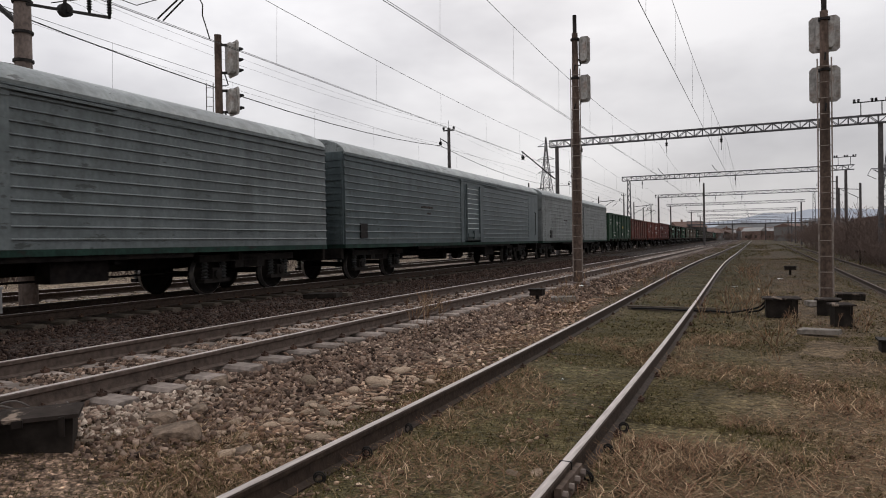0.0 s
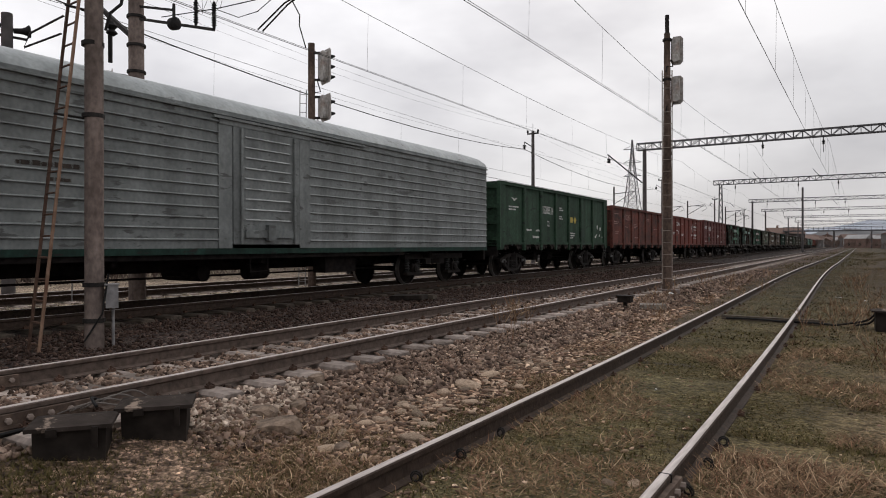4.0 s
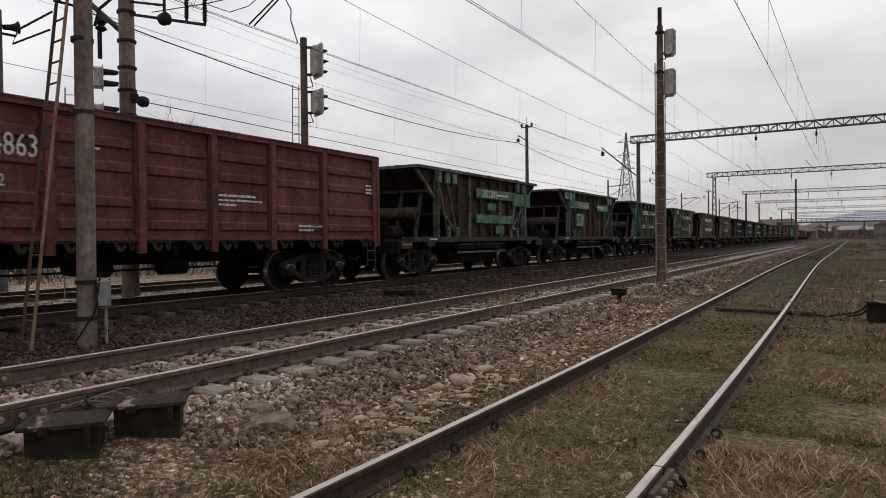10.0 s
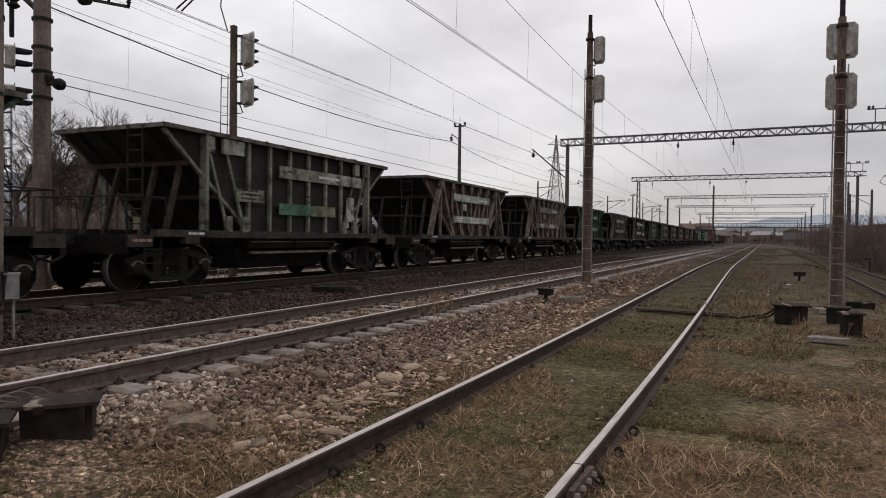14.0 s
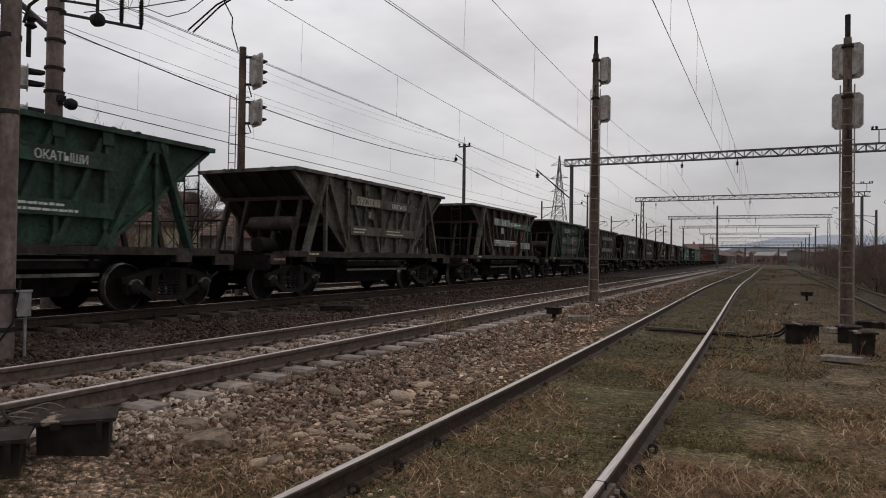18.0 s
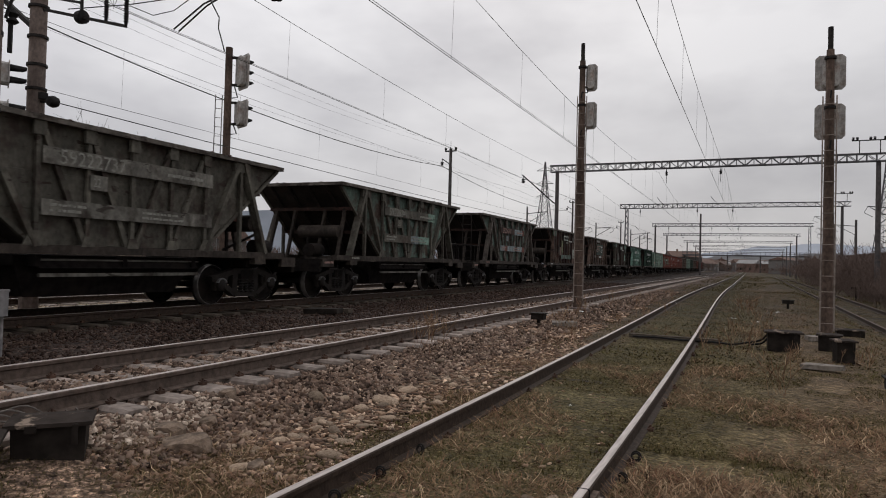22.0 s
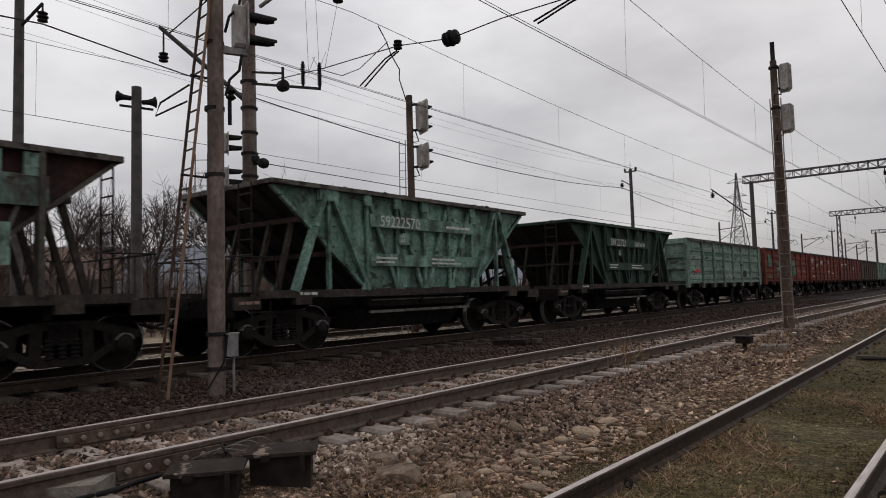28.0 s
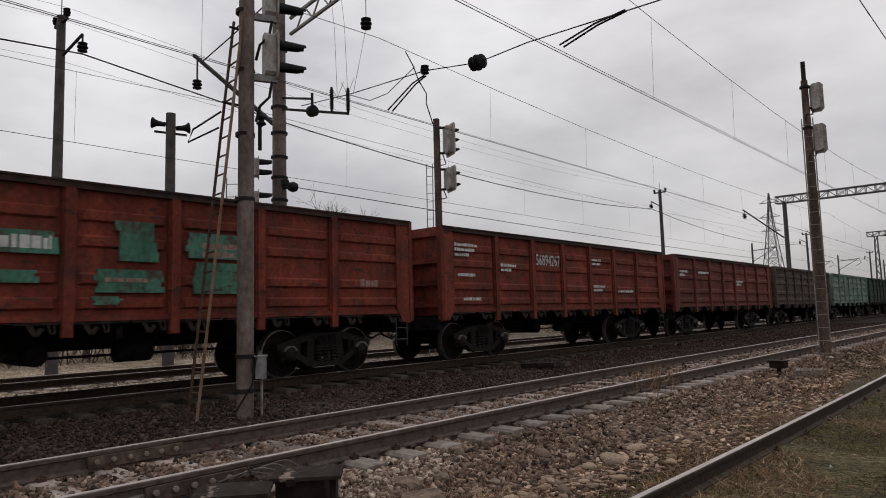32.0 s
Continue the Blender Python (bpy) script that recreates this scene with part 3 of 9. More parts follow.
PAINT = {
    "reefer": paint("reefer_grey_green", (0.088, 0.110, 0.115), (0.067, 0.084, 0.090), (0.06, 0.074, 0.072), (0.55, 0.75), 0.8, 0.4, 0.3),
    "reefer_mid": paint("reefer_pale_green", (0.140, 0.158, 0.161), (0.109, 0.126, 0.128), (0.085, 0.095, 0.092), (0.55, 0.75), 0.8, 0.4, 0.3),
    "reefer_grey": paint("reefer_light_grey", (0.190, 0.204, 0.200), (0.152, 0.164, 0.161), (0.10, 0.104, 0.10), (0.5, 0.75), 0.9, 0.45, 0.35),
    "reefer_roof": paint("reefer_roof", (0.275, 0.297, 0.297), (0.209, 0.231, 0.231), (0.12, 0.125, 0.125), (0.5, 0.8), 0.7, 0.4, 0.3),
    # bead paints: body colour lightened to hold the highlight from the sky
    "bead": paint("reefer_bead_highlight", (0.38, 0.425, 0.42), (0.28, 0.32, 0.315), (0.14, 0.16, 0.155), (0.5, 0.75), 0.9, 0.4, 0.3),
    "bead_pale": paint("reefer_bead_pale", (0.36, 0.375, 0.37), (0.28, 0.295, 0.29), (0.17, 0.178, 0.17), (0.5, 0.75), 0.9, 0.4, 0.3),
    "reefer_sill": paint("reefer_sill_green", (0.013, 0.038, 0.028), (0.008, 0.025, 0.019), (0.02, 0.02, 0.018)),
    "green_new": paint("gondola_green", (0.030, 0.063, 0.038), (0.023, 0.047, 0.029), (0.02, 0.03, 0.022), (0.55, 0.8)),
    "red_a": paint("gondola_red_worn", (0.145, 0.045, 0.032), (0.10, 0.034, 0.026), (0.05, 0.028, 0.022), (0.48, 0.66)),
    "red_b": paint("gondola_red_clean", (0.155, 0.040, 0.028), (0.125, 0.033, 0.025), (0.075, 0.027, 0.02), (0.52, 0.75)),
    "red_c": paint("gondola_red_dusty", (0.135, 0.042, 0.035), (0.10, 0.033, 0.03), (0.06, 0.03, 0.025), (0.5, 0.72)),
    "red_d": paint("gondola_red_bright", (0.184, 0.035, 0.020), (0.138, 0.029, 0.018), (0.07, 0.028, 0.02), (0.5, 0.7)),
    "pale": paint("gondola_pale_green", (0.185, 0.255, 0.205), (0.148, 0.205, 0.166), (0.075, 0.066, 0.052), (0.60, 0.70), 2.6, chips=(0.565, 0.62), grain=(1.6, 1.9, 6.0)),
    "brown_g": paint("gondola_brown", (0.098, 0.065, 0.052), (0.065, 0.044, 0.036), (0.03, 0.022, 0.02)),
    "dark_g": paint("gondola_dark_green", (0.03, 0.05, 0.036), (0.02, 0.034, 0.026), (0.03, 0.024, 0.02)),
    "teal": paint("hopper_teal", (0.081, 0.169, 0.121), (0.061, 0.121, 0.089), (0.05, 0.036, 0.028), (0.46, 0.62), 2.2),
    "teal_clean": paint("hopper_teal_clean", (0.172, 0.278, 0.231), (0.130, 0.220, 0.180), (0.05, 0.062, 0.052), (0.48, 0.66), 2.0, 0.75, 0.8),
    "deep_green": paint("hopper_deep_green", (0.033, 0.062, 0.045), (0.022, 0.045, 0.034), (0.022, 0.024, 0.019), (0.5, 0.72), 1.5),
    "dull_green": paint("hopper_dull_green", (0.104, 0.097, 0.079), (0.074, 0.069, 0.057), (0.042, 0.030, 0.024), (0.48, 0.66), 1.8),
    "rib_green": paint("hopper_ribbed_green", (0.050, 0.066, 0.045), (0.036, 0.048, 0.034), (0.03, 0.028, 0.022), (0.5, 0.68), 1.6),
    "grey": paint("hopper_grey", (0.119, 0.101, 0.087), (0.081, 0.069, 0.060), (0.04, 0.03, 0.025), (0.48, 0.66), 1.6),
    "brown": paint("hopper_brown", (0.147, 0.098, 0.076), (0.092, 0.063, 0.050), (0.04, 0.028, 0.023), (0.48, 0.66), 1.6),
    "sheet_brown": paint("hopper_rusty_sheet", (0.058, 0.026, 0.020), (0.034, 0.018, 0.015), (0.020, 0.014, 0.012), (0.45, 0.66), 1.6),
    "sheet_dark": paint("hopper_dark_sheet", (0.024, 0.02, 0.018), (0.014, 0.012, 0.011), (0.03, 0.02, 0.017), (0.5, 0.7), 1.6),
    "sheet_patch": paint("hopper_patched_sheet", (0.066, 0.144, 0.108), (0.048, 0.102, 0.079), (0.038, 0.022, 0.018), (0.40, 0.47), 1.5),
    "rim_worn": paint("hopper_worn_rim", (0.125, 0.112, 0.098), (0.085, 0.073, 0.062), (0.035, 0.026, 0.021), (0.5, 0.6), 3),
    "pale_strip": paint("hopper_pale_strip", (0.34, 0.36, 0.32), (0.24, 0.26, 0.23), (0.08, 0.075, 0.06), (0.5, 0.64), 2.5),
    "blue_strip": paint("hopper_blue_grey_strip", (0.22, 0.26, 0.27), (0.16, 0.19, 0.20), (0.06, 0.05, 0.042), (0.54, 0.64), 2.5),
    "olive_strip": paint("hopper_olive_strip", (0.163, 0.175, 0.106), (0.112, 0.125, 0.077), (0.045, 0.035, 0.026), (0.5, 0.66), 2.5),
    "green_strip": paint("hopper_green_strip", (0.078, 0.176, 0.111), (0.060, 0.130, 0.086), (0.035, 0.05, 0.035), (0.5, 0.66), 2.5),
    "mint_strip": paint("hopper_mint_strip", (0.20, 0.30, 0.25), (0.15, 0.235, 0.19), (0.05, 0.07, 0.055), (0.54, 0.66), 2.5),
    "grey_strip": paint("hopper_grey_strip", (0.162, 0.155, 0.135), (0.115, 0.108, 0.095), (0.045, 0.036, 0.03), (0.48, 0.66), 2.5),
    "faded_teal": paint("hopper_faded_teal", (0.115, 0.165, 0.138), (0.076, 0.108, 0.092), (0.05, 0.033, 0.026), (0.46, 0.6), 1.6, 0.75, 0.8),
    "post_pale": paint("hopper_pale_post", (0.215, 0.218, 0.175), (0.15, 0.155, 0.122), (0.055, 0.042, 0.033), (0.5, 0.66), 2.2),
    "post_brown": paint("hopper_dusty_post", (0.205, 0.168, 0.135), (0.14, 0.112, 0.09), (0.05, 0.036, 0.029), (0.5, 0.66), 2.0),
    "patch_teal": paint("teal_paint_patch", (0.075, 0.200, 0.140), (0.055, 0.150, 0.105), (0.08, 0.06, 0.045), (0.5, 0.62), 3),
}
letter_white = MAT["white"]
letter_faded = surface("faded_marking", (0.20, 0.12, 0.10), (0.36, 0.24, 0.21), 12, 0.8, stain=(0.14, 0.06, 0.045), stain_scale=6, bump=0)
letter_dim = surface("dim_marking", (0.17, 0.17, 0.15), (0.30, 0.30, 0.27), 14, 0.8, stain=(0.08, 0.075, 0.06), stain_scale=7, bump=0)
letter_cream = surface("cream_marking", (0.34, 0.30, 0.23), (0.55, 0.49, 0.39), 16, 0.8, stain=(0.14, 0.11, 0.07), stain_scale=8, bump=0)
letter_yellow = surface("yellow_marking", (0.32, 0.24, 0.05), (0.52, 0.40, 0.10), 9, 0.8, bump=0)
letter_orange = surface("orange_marking", (0.40, 0.20, 0.06), (0.60, 0.34, 0.12), 9, 0.8, bump=0)
letter_red = surface("red_marking", (0.42, 0.03, 0.04), (0.60, 0.07, 0.07), 9, 0.8, bump=0)

SHARED = {}


def shared(key, make, smooth=False):
    """One mesh for all alike pieces; its paint is set on each object."""
    if key not in SHARED:
        SHARED[key] = make().data(key, MAT["under"], smooth)
    return SHARED[key]


def piece(name, me, material, parent, label="", at=None):
    ob = new(name, me)
    ob.parent = parent
    ob.material_slots[0].link = "OBJECT"
    ob.material_slots[0].material = material
    if at is not None:
        ob.matrix_basis = at
    if label:
        ob["label"] = label
    return ob


def text_mesh(string, size):
    key = "lettering_%s_%s" % (string, size)
    if key not in SHARED:
        cu = bpy.data.curves.new(key, "FONT")
        cu.body, cu.size, cu.extrude, cu.resolution_u = string, size, 0.002, 2
        ob = bpy.data.objects.new(key, cu)
        scene.collection.objects.link(ob)
        me = bpy.data.meshes.new_from_object(ob.evaluated_get(bpy.context.evaluated_depsgraph_get()))
        bpy.data.objects.remove(ob)
        me.materials.clear()
        me.materials.append(MAT["white"])
        SHARED[key] = me
    return SHARED[key]


SIDE = Matrix(((0, 0, 1, 0), (1, 0, 0, 0), (0, 1, 0, 0), (0, 0, 0, 1)))


def lettering(string, size, material, parent, x, y, z, label="painted lettering", narrow=0.72):
    return piece("lettering", text_mesh(string, size), material, parent, label, Matrix.Translation((x, y, z)) @ SIDE @ Matrix.Diagonal((narrow, 1, 1, 1)))


def bars(parent, x, y, z, rows, material, h=0.05, gap=0.045, label="small painted writing"):
    """Writing too small to read: short bars of its size."""
    m = Mesh()
    rng = random.Random(int(abs(y * 100 + z * 1000)))
    for i, w in enumerate(rows):
        a, zz = y, z - i * (h + gap)
        while a < y + w - 0.03:
            b = min(y + w, a + rng.uniform(0.05, 0.16))
            m.box(x - 0.002, x + 0.003, a, b, zz, zz + h * rng.uniform(0.75, 1.0))
            a = b + rng.uniform(0.012, 0.035)
    w = part("writing", m, material, parent, label)
    w["kind"] = "stuff"
    return w


def wheelset_mesh():
    m = Mesh()
    for sgn in (-1, 1):
        prof = [(0.10, -0.09), (0.13, -0.06), (0.40, -0.03), (0.425, -0.075), (0.458, -0.072), (0.47, -0.07), (0.475, 0.0), (0.482, 0.04), (0.508, 0.05),
                (0.508, 0.078), (0.44, 0.082), (0.42, 0.03), (0.14, 0.06), (0.10, 0.08)]
        m.lathe([(r, -sgn * h) for r, h in prof], 20, "x", (sgn * 0.80, 0, 0))
    m.lathe([(0.075, -1.1), (0.075, 1.1)], 10, "x")
    me = m.data("wheelset", MAT["under"], True)
    me.materials.append(MAT["tread"])
    for p in me.polygons:
        r = max(math.hypot(me.vertices[i].co.y, me.vertices[i].co.z) for i in p.vertices)
        q = min(math.hypot(me.vertices[i].co.y, me.vertices[i].co.z) for i in p.vertices)
        if q > 0.455 and r < 0.49:
            p.material_index = 1
    return me


WHEELSET = wheelset_mesh()


def side_frame_mesh():
    m = Mesh()
    def bar(pts, w, h):
        for a, b in zip(pts, pts[1:]):
            m.beam((0, a[0], a[1]), (0, b[0], b[1]), w, h)
    bar([(-1.2, 0.61), (-0.92, 0.67), (-0.42, 0.80), (0.42, 0.80), (0.92, 0.67), (1.2, 0.61)], 0.18, 0.13)
    bar([(-0.80, 0.48), (-0.40, 0.24), (0.40, 0.24), (0.80, 0.48)], 0.18, 0.12)
    for s in (-1, 1):
        bar([(s * 0.40, 0.22), (s * 0.36, 0.80)], 0.18, 0.12)
        bar([(s * 0.74, 0.44), (s * 0.70, 0.70)], 0.18, 0.10)
        m.box(-0.08, 0.10, s * 0.925 - 0.2, s * 0.925 + 0.2, 0.50, 0.68).box(-0.06, 0.08, s * 0.925 - 0.16, s * 0.925 + 0.16, 0.34, 0.50)
    return m


def axle_cap_mesh():
    return Mesh().lathe([(0.05, 0.0), (0.125, 0.0), (0.135, 0.03), (0.135, 0.14), (0.10, 0.17), (0.04, 0.18)], 12, "x", (0.0, 0.0, 0.475))


def adapter_mesh():
    """The worn arch of steel over an axle box."""
    n, v = 9, []
    for x in (0.02, 0.125):
        for r in (0.142, 0.162):
            v += [(x, r * math.cos(math.pi * (0.12 + 0.76 * j / (n - 1))), 0.475 + r * math.sin(math.pi * (0.12 + 0.76 * j / (n - 1)))) for j in range(n)]
    f = []
    for j in range(n - 1):
        f += [(n + j, n + j + 1, 3 * n + j + 1, 3 * n + j), (2 * n + j, 2 * n + j + 1, 3 * n + j + 1, 3 * n + j), (j, j + 1, n + j + 1, n + j), (j, j + 1, 2 * n + j + 1, 2 * n + j)]
    return Mesh().add(v, f)


def spring_mesh():
    prof = [(0.06, 0.27)]
    for i in range(5):
        z = 0.29 + 0.066 * i
        prof += [(0.055, z), (0.088, z + 0.02), (0.055, z + 0.045)]
    return Mesh().lathe(prof + [(0.055, 0.62)], 7, "z")


bogie_iron = MAT["bogie"]
WHEELS = []


def bogie(parent, y, light=False):
    """A two-axle bogie under a wagon."""
    b = part("bogie", shared("bogie_bolster", lambda: Mesh().box(-1.15, 1.15, -0.22, 0.22, 0.52, 0.82).box(-0.45, 0.45, -0.3, 0.3, 0.8, 0.98)), bogie_iron, parent)
    b.matrix_basis = pose(0, y, 0)
    for sx in (-1, 1):
        piece("side_frame", shared("side_frame", side_frame_mesh), bogie_iron, b, at=pose(1.04 * sx, 0, 0, 0, 0, 0 if sx > 0 else 180))
        if sx < 0:
            continue
        for k in (-0.925, 0.925):
            piece("axle_cap", shared("axle_cap", axle_cap_mesh, True), bogie_iron, b, at=pose(1.04, k, 0))
            piece("adapter", shared("adapter", adapter_mesh), MAT["grey_steel"], b, "worn bright steel arch", pose(1.08, k, 0))
        for k in (-0.17, 0.0, 0.17):
            piece("spring", shared("spring", spring_mesh, True), MAT["dark_iron"], b, at=pose(1.10 * sx, k * 1.1, 0))
    for k in (-0.925, 0.925):
        w = new("wheelset", WHEELSET)
        w.parent = b
        w.matrix_basis = pose(0, k, 0.475)
        WHEELS.append((w, k))
    return b


def beam_bogie(parent, y):
    """A bogie with a straight side beam and a pair of springs beside each axle box."""
    b = part("bogie", shared("beam_bogie_bolster", lambda: Mesh().box(-1.15, 1.15, -0.24, 0.24, 0.60, 0.86).box(-0.45, 0.45, -0.3, 0.3, 0.84, 0.98)), bogie_iron, parent)
    b.matrix_basis = pose(0, y, 0)
    for sx in (-1, 1):
        piece("side_beam", shared("beam_bogie_side", lambda: Mesh().box(-0.09, 0.09, -1.75, 1.75, 0.76, 0.93).box(-0.07, 0.07, -0.55, 0.55, 0.60, 0.76)), bogie_iron, b, at=pose(1.06 * sx, 0, 0))
        for k in (-1.2, 1.2):
            piece("axle_box", shared("beam_axle_box", lambda: Mesh().box(-0.08, 0.10, -0.15, 0.15, 0.33, 0.62).box(-0.09, 0.09, -0.42, 0.42, 0.28, 0.37).lathe([(0.03, 0.10), (0.11, 0.10), (0.11, 0.15), (0.03, 0.17)], 12, "x", (0, 0, 0.475))), bogie_iron, b, at=pose(1.06 * sx, k, 0, 0, 0, 0 if sx > 0 else 180))
            for e in (-0.30, 0.30):
                piece("spring", shared("beam_spring", lambda: Mesh().lathe([(0.06, 0.36)] + [q for i in range(5) for q in ((0.055, 0.375 + 0.075 * i), (0.095, 0.40 + 0.075 * i), (0.055, 0.425 + 0.075 * i))] + [(0.055, 0.77)], 9, "z"), True), MAT["spring"], b, at=pose(1.06 * sx, k + e, 0))
    for k in (-1.2, 1.2):
        w = new("wheelset", WHEELSET)
        w.parent = b
        w.matrix_basis = pose(0, k, 0.475)
        WHEELS.append((w, k))
    return b


def coupler_mesh():
    m = Mesh()
    m.box(-0.11, 0.11, -0.62, 0.05, 0.94, 1.16).box(-0.2, 0.19, 0.0, 0.16, 0.90, 1.2).box(-0.2, -0.08, 0.1, 0.30, 0.92, 1.18)
    m.tube([(0.45, -0.45, 1.0), (0.42, -0.2, 0.72), (0.35, 0.15, 0.62), (0.25, 0.45, 0.72)], 0.03, 6)
    return m


def ladder_mesh(w, z0, z1, step=0.3, r=0.018):
    m = Mesh()
    for s in (-0.5, 0.5):
        m.tube([(0, s * w, z0), (0, s * w, z1)], r, 6)
    z = z0 + step * 0.6
    while z < z1:
        m.tube([(0, -w / 2, z), (0, w / 2, z)], r * 0.9, 6)
        z += step
    return m


def underframe(t, half, z, mid=True):
    part("centre_sill", Mesh().box(-0.22, 0.22, -half, half, z - 0.38, z), MAT["under"], t)
    for e in (-1, 1):
        part("headstock", Mesh().box(-1.45, 1.45, e * half - 0.06, e * half + 0.06, z - 0.32, z), MAT["under"], t)
    for k in range(-2, 3):
        for e in (-1, 1):
            part("crossbearer", Mesh().box(min(e * 0.225, e * 1.42), max(e * 0.225, e * 1.42), k * half / 3 - 0.05, k * half / 3 + 0.05, z - 0.2, z), MAT["under"], t)
    part("brake_cylinder", Mesh().lathe([(0.05, -0.3), (0.18, -0.3), (0.18, 0.28), (0.06, 0.34)], 12, "y", (0.55, 0.6, z - 0.42)), MAT["under"], t, smooth=True)
    part("brake_rod", Mesh().tube([(0.35, -half + 1.5, z - 0.48), (0.35, half - 1.5, z - 0.48)], 0.025, 6), MAT["under"], t)
    part("air_tank", Mesh().lathe([(0.05, -0.62), (0.17, -0.6), (0.17, 0.6), (0.05, 0.62)], 12, "x", (0.0, -0.9, z - 0.42)), MAT["under"], t, smooth=True)
    for s in (-1, 1):
        piece("coupler", shared("coupler", coupler_mesh), MAT["dark_iron"], t, at=pose(0, s * (half + 0.42), 0, 0, 0, 0 if s > 0 else 180))


WAGONS = []


# ---- refrigerator wagons ----
def reefer_side_mesh(y0, y1):
    """Ribbed side sheet: long horizontal beads with flat strips between."""
    prof = [(0.0, 1.12)]
    z = 1.30
    while z < 3.72:
        prof += [(0.0, z - 0.024), (0.032, z - 0.018), (0.034, z - 0.010), (0.016, z + 0.010), (0.0, z + 0.013)]
        z += 0.215
    prof += [(0.0, 3.84)]
    m = Mesh()
    n = len(prof)
    m.v = [(1.55 + a, y, z) for y in (y0, y1) for a, z in prof]
    m.f = [(j, j + 1, n + j + 1, n + j) for j in range(n - 1)]
    m.box(1.50, 1.549, y0, y1, 1.12, 3.84)
    return m


def reefer_top_mesh(y0, y1):
    return Mesh().box(1.50, 1.556, y0 + 0.004, y1 - 0.004, 3.604, 3.84)


def bead_highlight(me, worn):
    """Paler paint on the beads' sloping upper faces stands in for the sky's highlight."""
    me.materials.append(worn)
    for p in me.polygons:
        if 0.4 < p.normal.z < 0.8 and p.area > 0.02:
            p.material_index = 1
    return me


# worn is the lighter bead paint that carries the painted highlight
def reefer(label, body, roof, u0, worn, blank=()):
    t = thing("refrigerator_wagon", label, "railway wagon", "wagons of the train")
    H = 10.5
    prof = [(-1.55, 3.82), (-1.57, 3.9), (-1.50, 4.03), (-1.28, 4.20), (-0.9, 4.33), (-0.45, 4.40), (0, 4.42),
            (0.45, 4.40), (0.9, 4.33), (1.28, 4.20), (1.50, 4.03), (1.57, 3.9), (1.55, 3.82)]
    ends = [(-H + 0.02, 0.93), (-H + 0.25, 0.985), (-H + 0.6, 1.0), (H - 0.6, 1.0), (H - 0.25, 0.985), (H - 0.02, 0.93)]
    m = Mesh()
    n = len(prof)
    for y, k in ends:
        m.v += [(a * (0.97 + 0.03 * k), y, 3.82 + (z - 3.82) * k) for a, z in prof]
    m.f = [(i * n + j + 1, i * n + j, (i + 1) * n + j, (i + 1) * n + j + 1) for i in range(len(ends) - 1) for j in range(n - 1)]
    m.f += [tuple(range(n)), tuple(reversed(range(n * (len(ends) - 1), n * len(ends))))]
    part("roof", m, roof, t, "pale rounded sheet roof", True)
    part("gutter", Mesh().box(1.555, 1.60, -H, H, 3.80, 3.835), body, t)
    part("eaves_rail", Mesh().box(1.552, 1.585, -H, H, 3.66, 3.69), body, t)
    cuts = sorted([-H + 0.02, -1.35, 1.35, H - 0.02, *[q for ab in blank for q in ab]])
    for y0, y1 in zip(cuts, cuts[1:]):
        if (y0, y1) in blank:
            part("plain_panel", Mesh().box(1.50, 1.556, y0 + 0.004, y1 - 0.004, 1.12, 3.60), body, t, "flat unribbed sheet")
            part("panel_head", reefer_top_mesh(y0, y1), body, t)
            if y1 - y0 > 1.2:
                part("grab_rail", Mesh().tube([(1.56, y1 - 0.7, 2.75), (1.62, y1 - 0.7, 2.72), (1.62, y1 - 0.7, 1.5), (1.56, y1 - 0.7, 1.47)], 0.018, 6), MAT["under"], t, "thin dark grab rail")
        elif y0 != -1.35:
            part("ribbed_side", bead_highlight(reefer_side_mesh(y0, y1).data("ribbed_side", body), worn), body, t)
    part("vent_grille", Mesh().box(1.552, 1.59, -H + 0.85 + 0.9 * (len(blank) and blank[0][0] < 0), -H + 1.28 + 0.9 * (len(blank) and blank[0][0] < 0), 1.30, 1.76), MAT["dark_iron"], t, "dark ventilation grille")
    far = Mesh().box(-1.56, -1.51, -H, H, 1.12, 3.84)
    part("far_side", far, body, t)
    for s in (-1, 1):
        e = Mesh().box(-1.5, 1.5, s * H - 0.04, s * H + 0.02, 1.12, 3.9)
        for i in range(13):
            e.box(-1.45, 1.45, s * H - 0.06, s * H + 0.045, 1.24 + i * 0.2, 1.29 + i * 0.2)
        part("end_wall", e, body, t)
    door = Mesh().box(1.52, 1.585, -0.98, 0.98, 1.2, 3.62)
    d = part("door", door, body, t, "sealed side door")
    for i in range(9):
        part("rib", Mesh().add([(1.585, y, z) for y in (-0.66, 0.66) for z in (1.70 + i * 0.215, 1.735 + i * 0.215)] + [(1.615, y, 1.706 + i * 0.215) for y in (-0.66, 0.66)], [(0, 4, 5, 2), (4, 1, 3, 5), (0, 1, 4), (2, 5, 3), (0, 2, 3, 1)]), worn, d, "pale bead with painted highlight")
    for y in (-0.78, 0.78):
        part("lock_bar", Mesh().tube([(1.62, y, 1.2), (1.62, y, 3.6)], 0.03, 8), body, d, "vertical lock bar")
    part("latch", Mesh().box(1.59, 1.66, -0.7, 0.7, 1.34, 1.5).box(1.6, 1.7, -0.1, 0.12, 1.28, 1.62), body, d)
    part("door_frame", Mesh().box(1.545, 1.575, -1.35, -1.0, 1.12, 3.8).box(1.545, 1.575, 1.0, 1.35, 1.12, 3.8).box(1.54, 1.60, -1.35, 1.35, 3.62, 3.72), body, t)
    part("door_track", Mesh().box(1.58, 1.64, -1.5, 3.4, 3.72, 3.77), body, t)
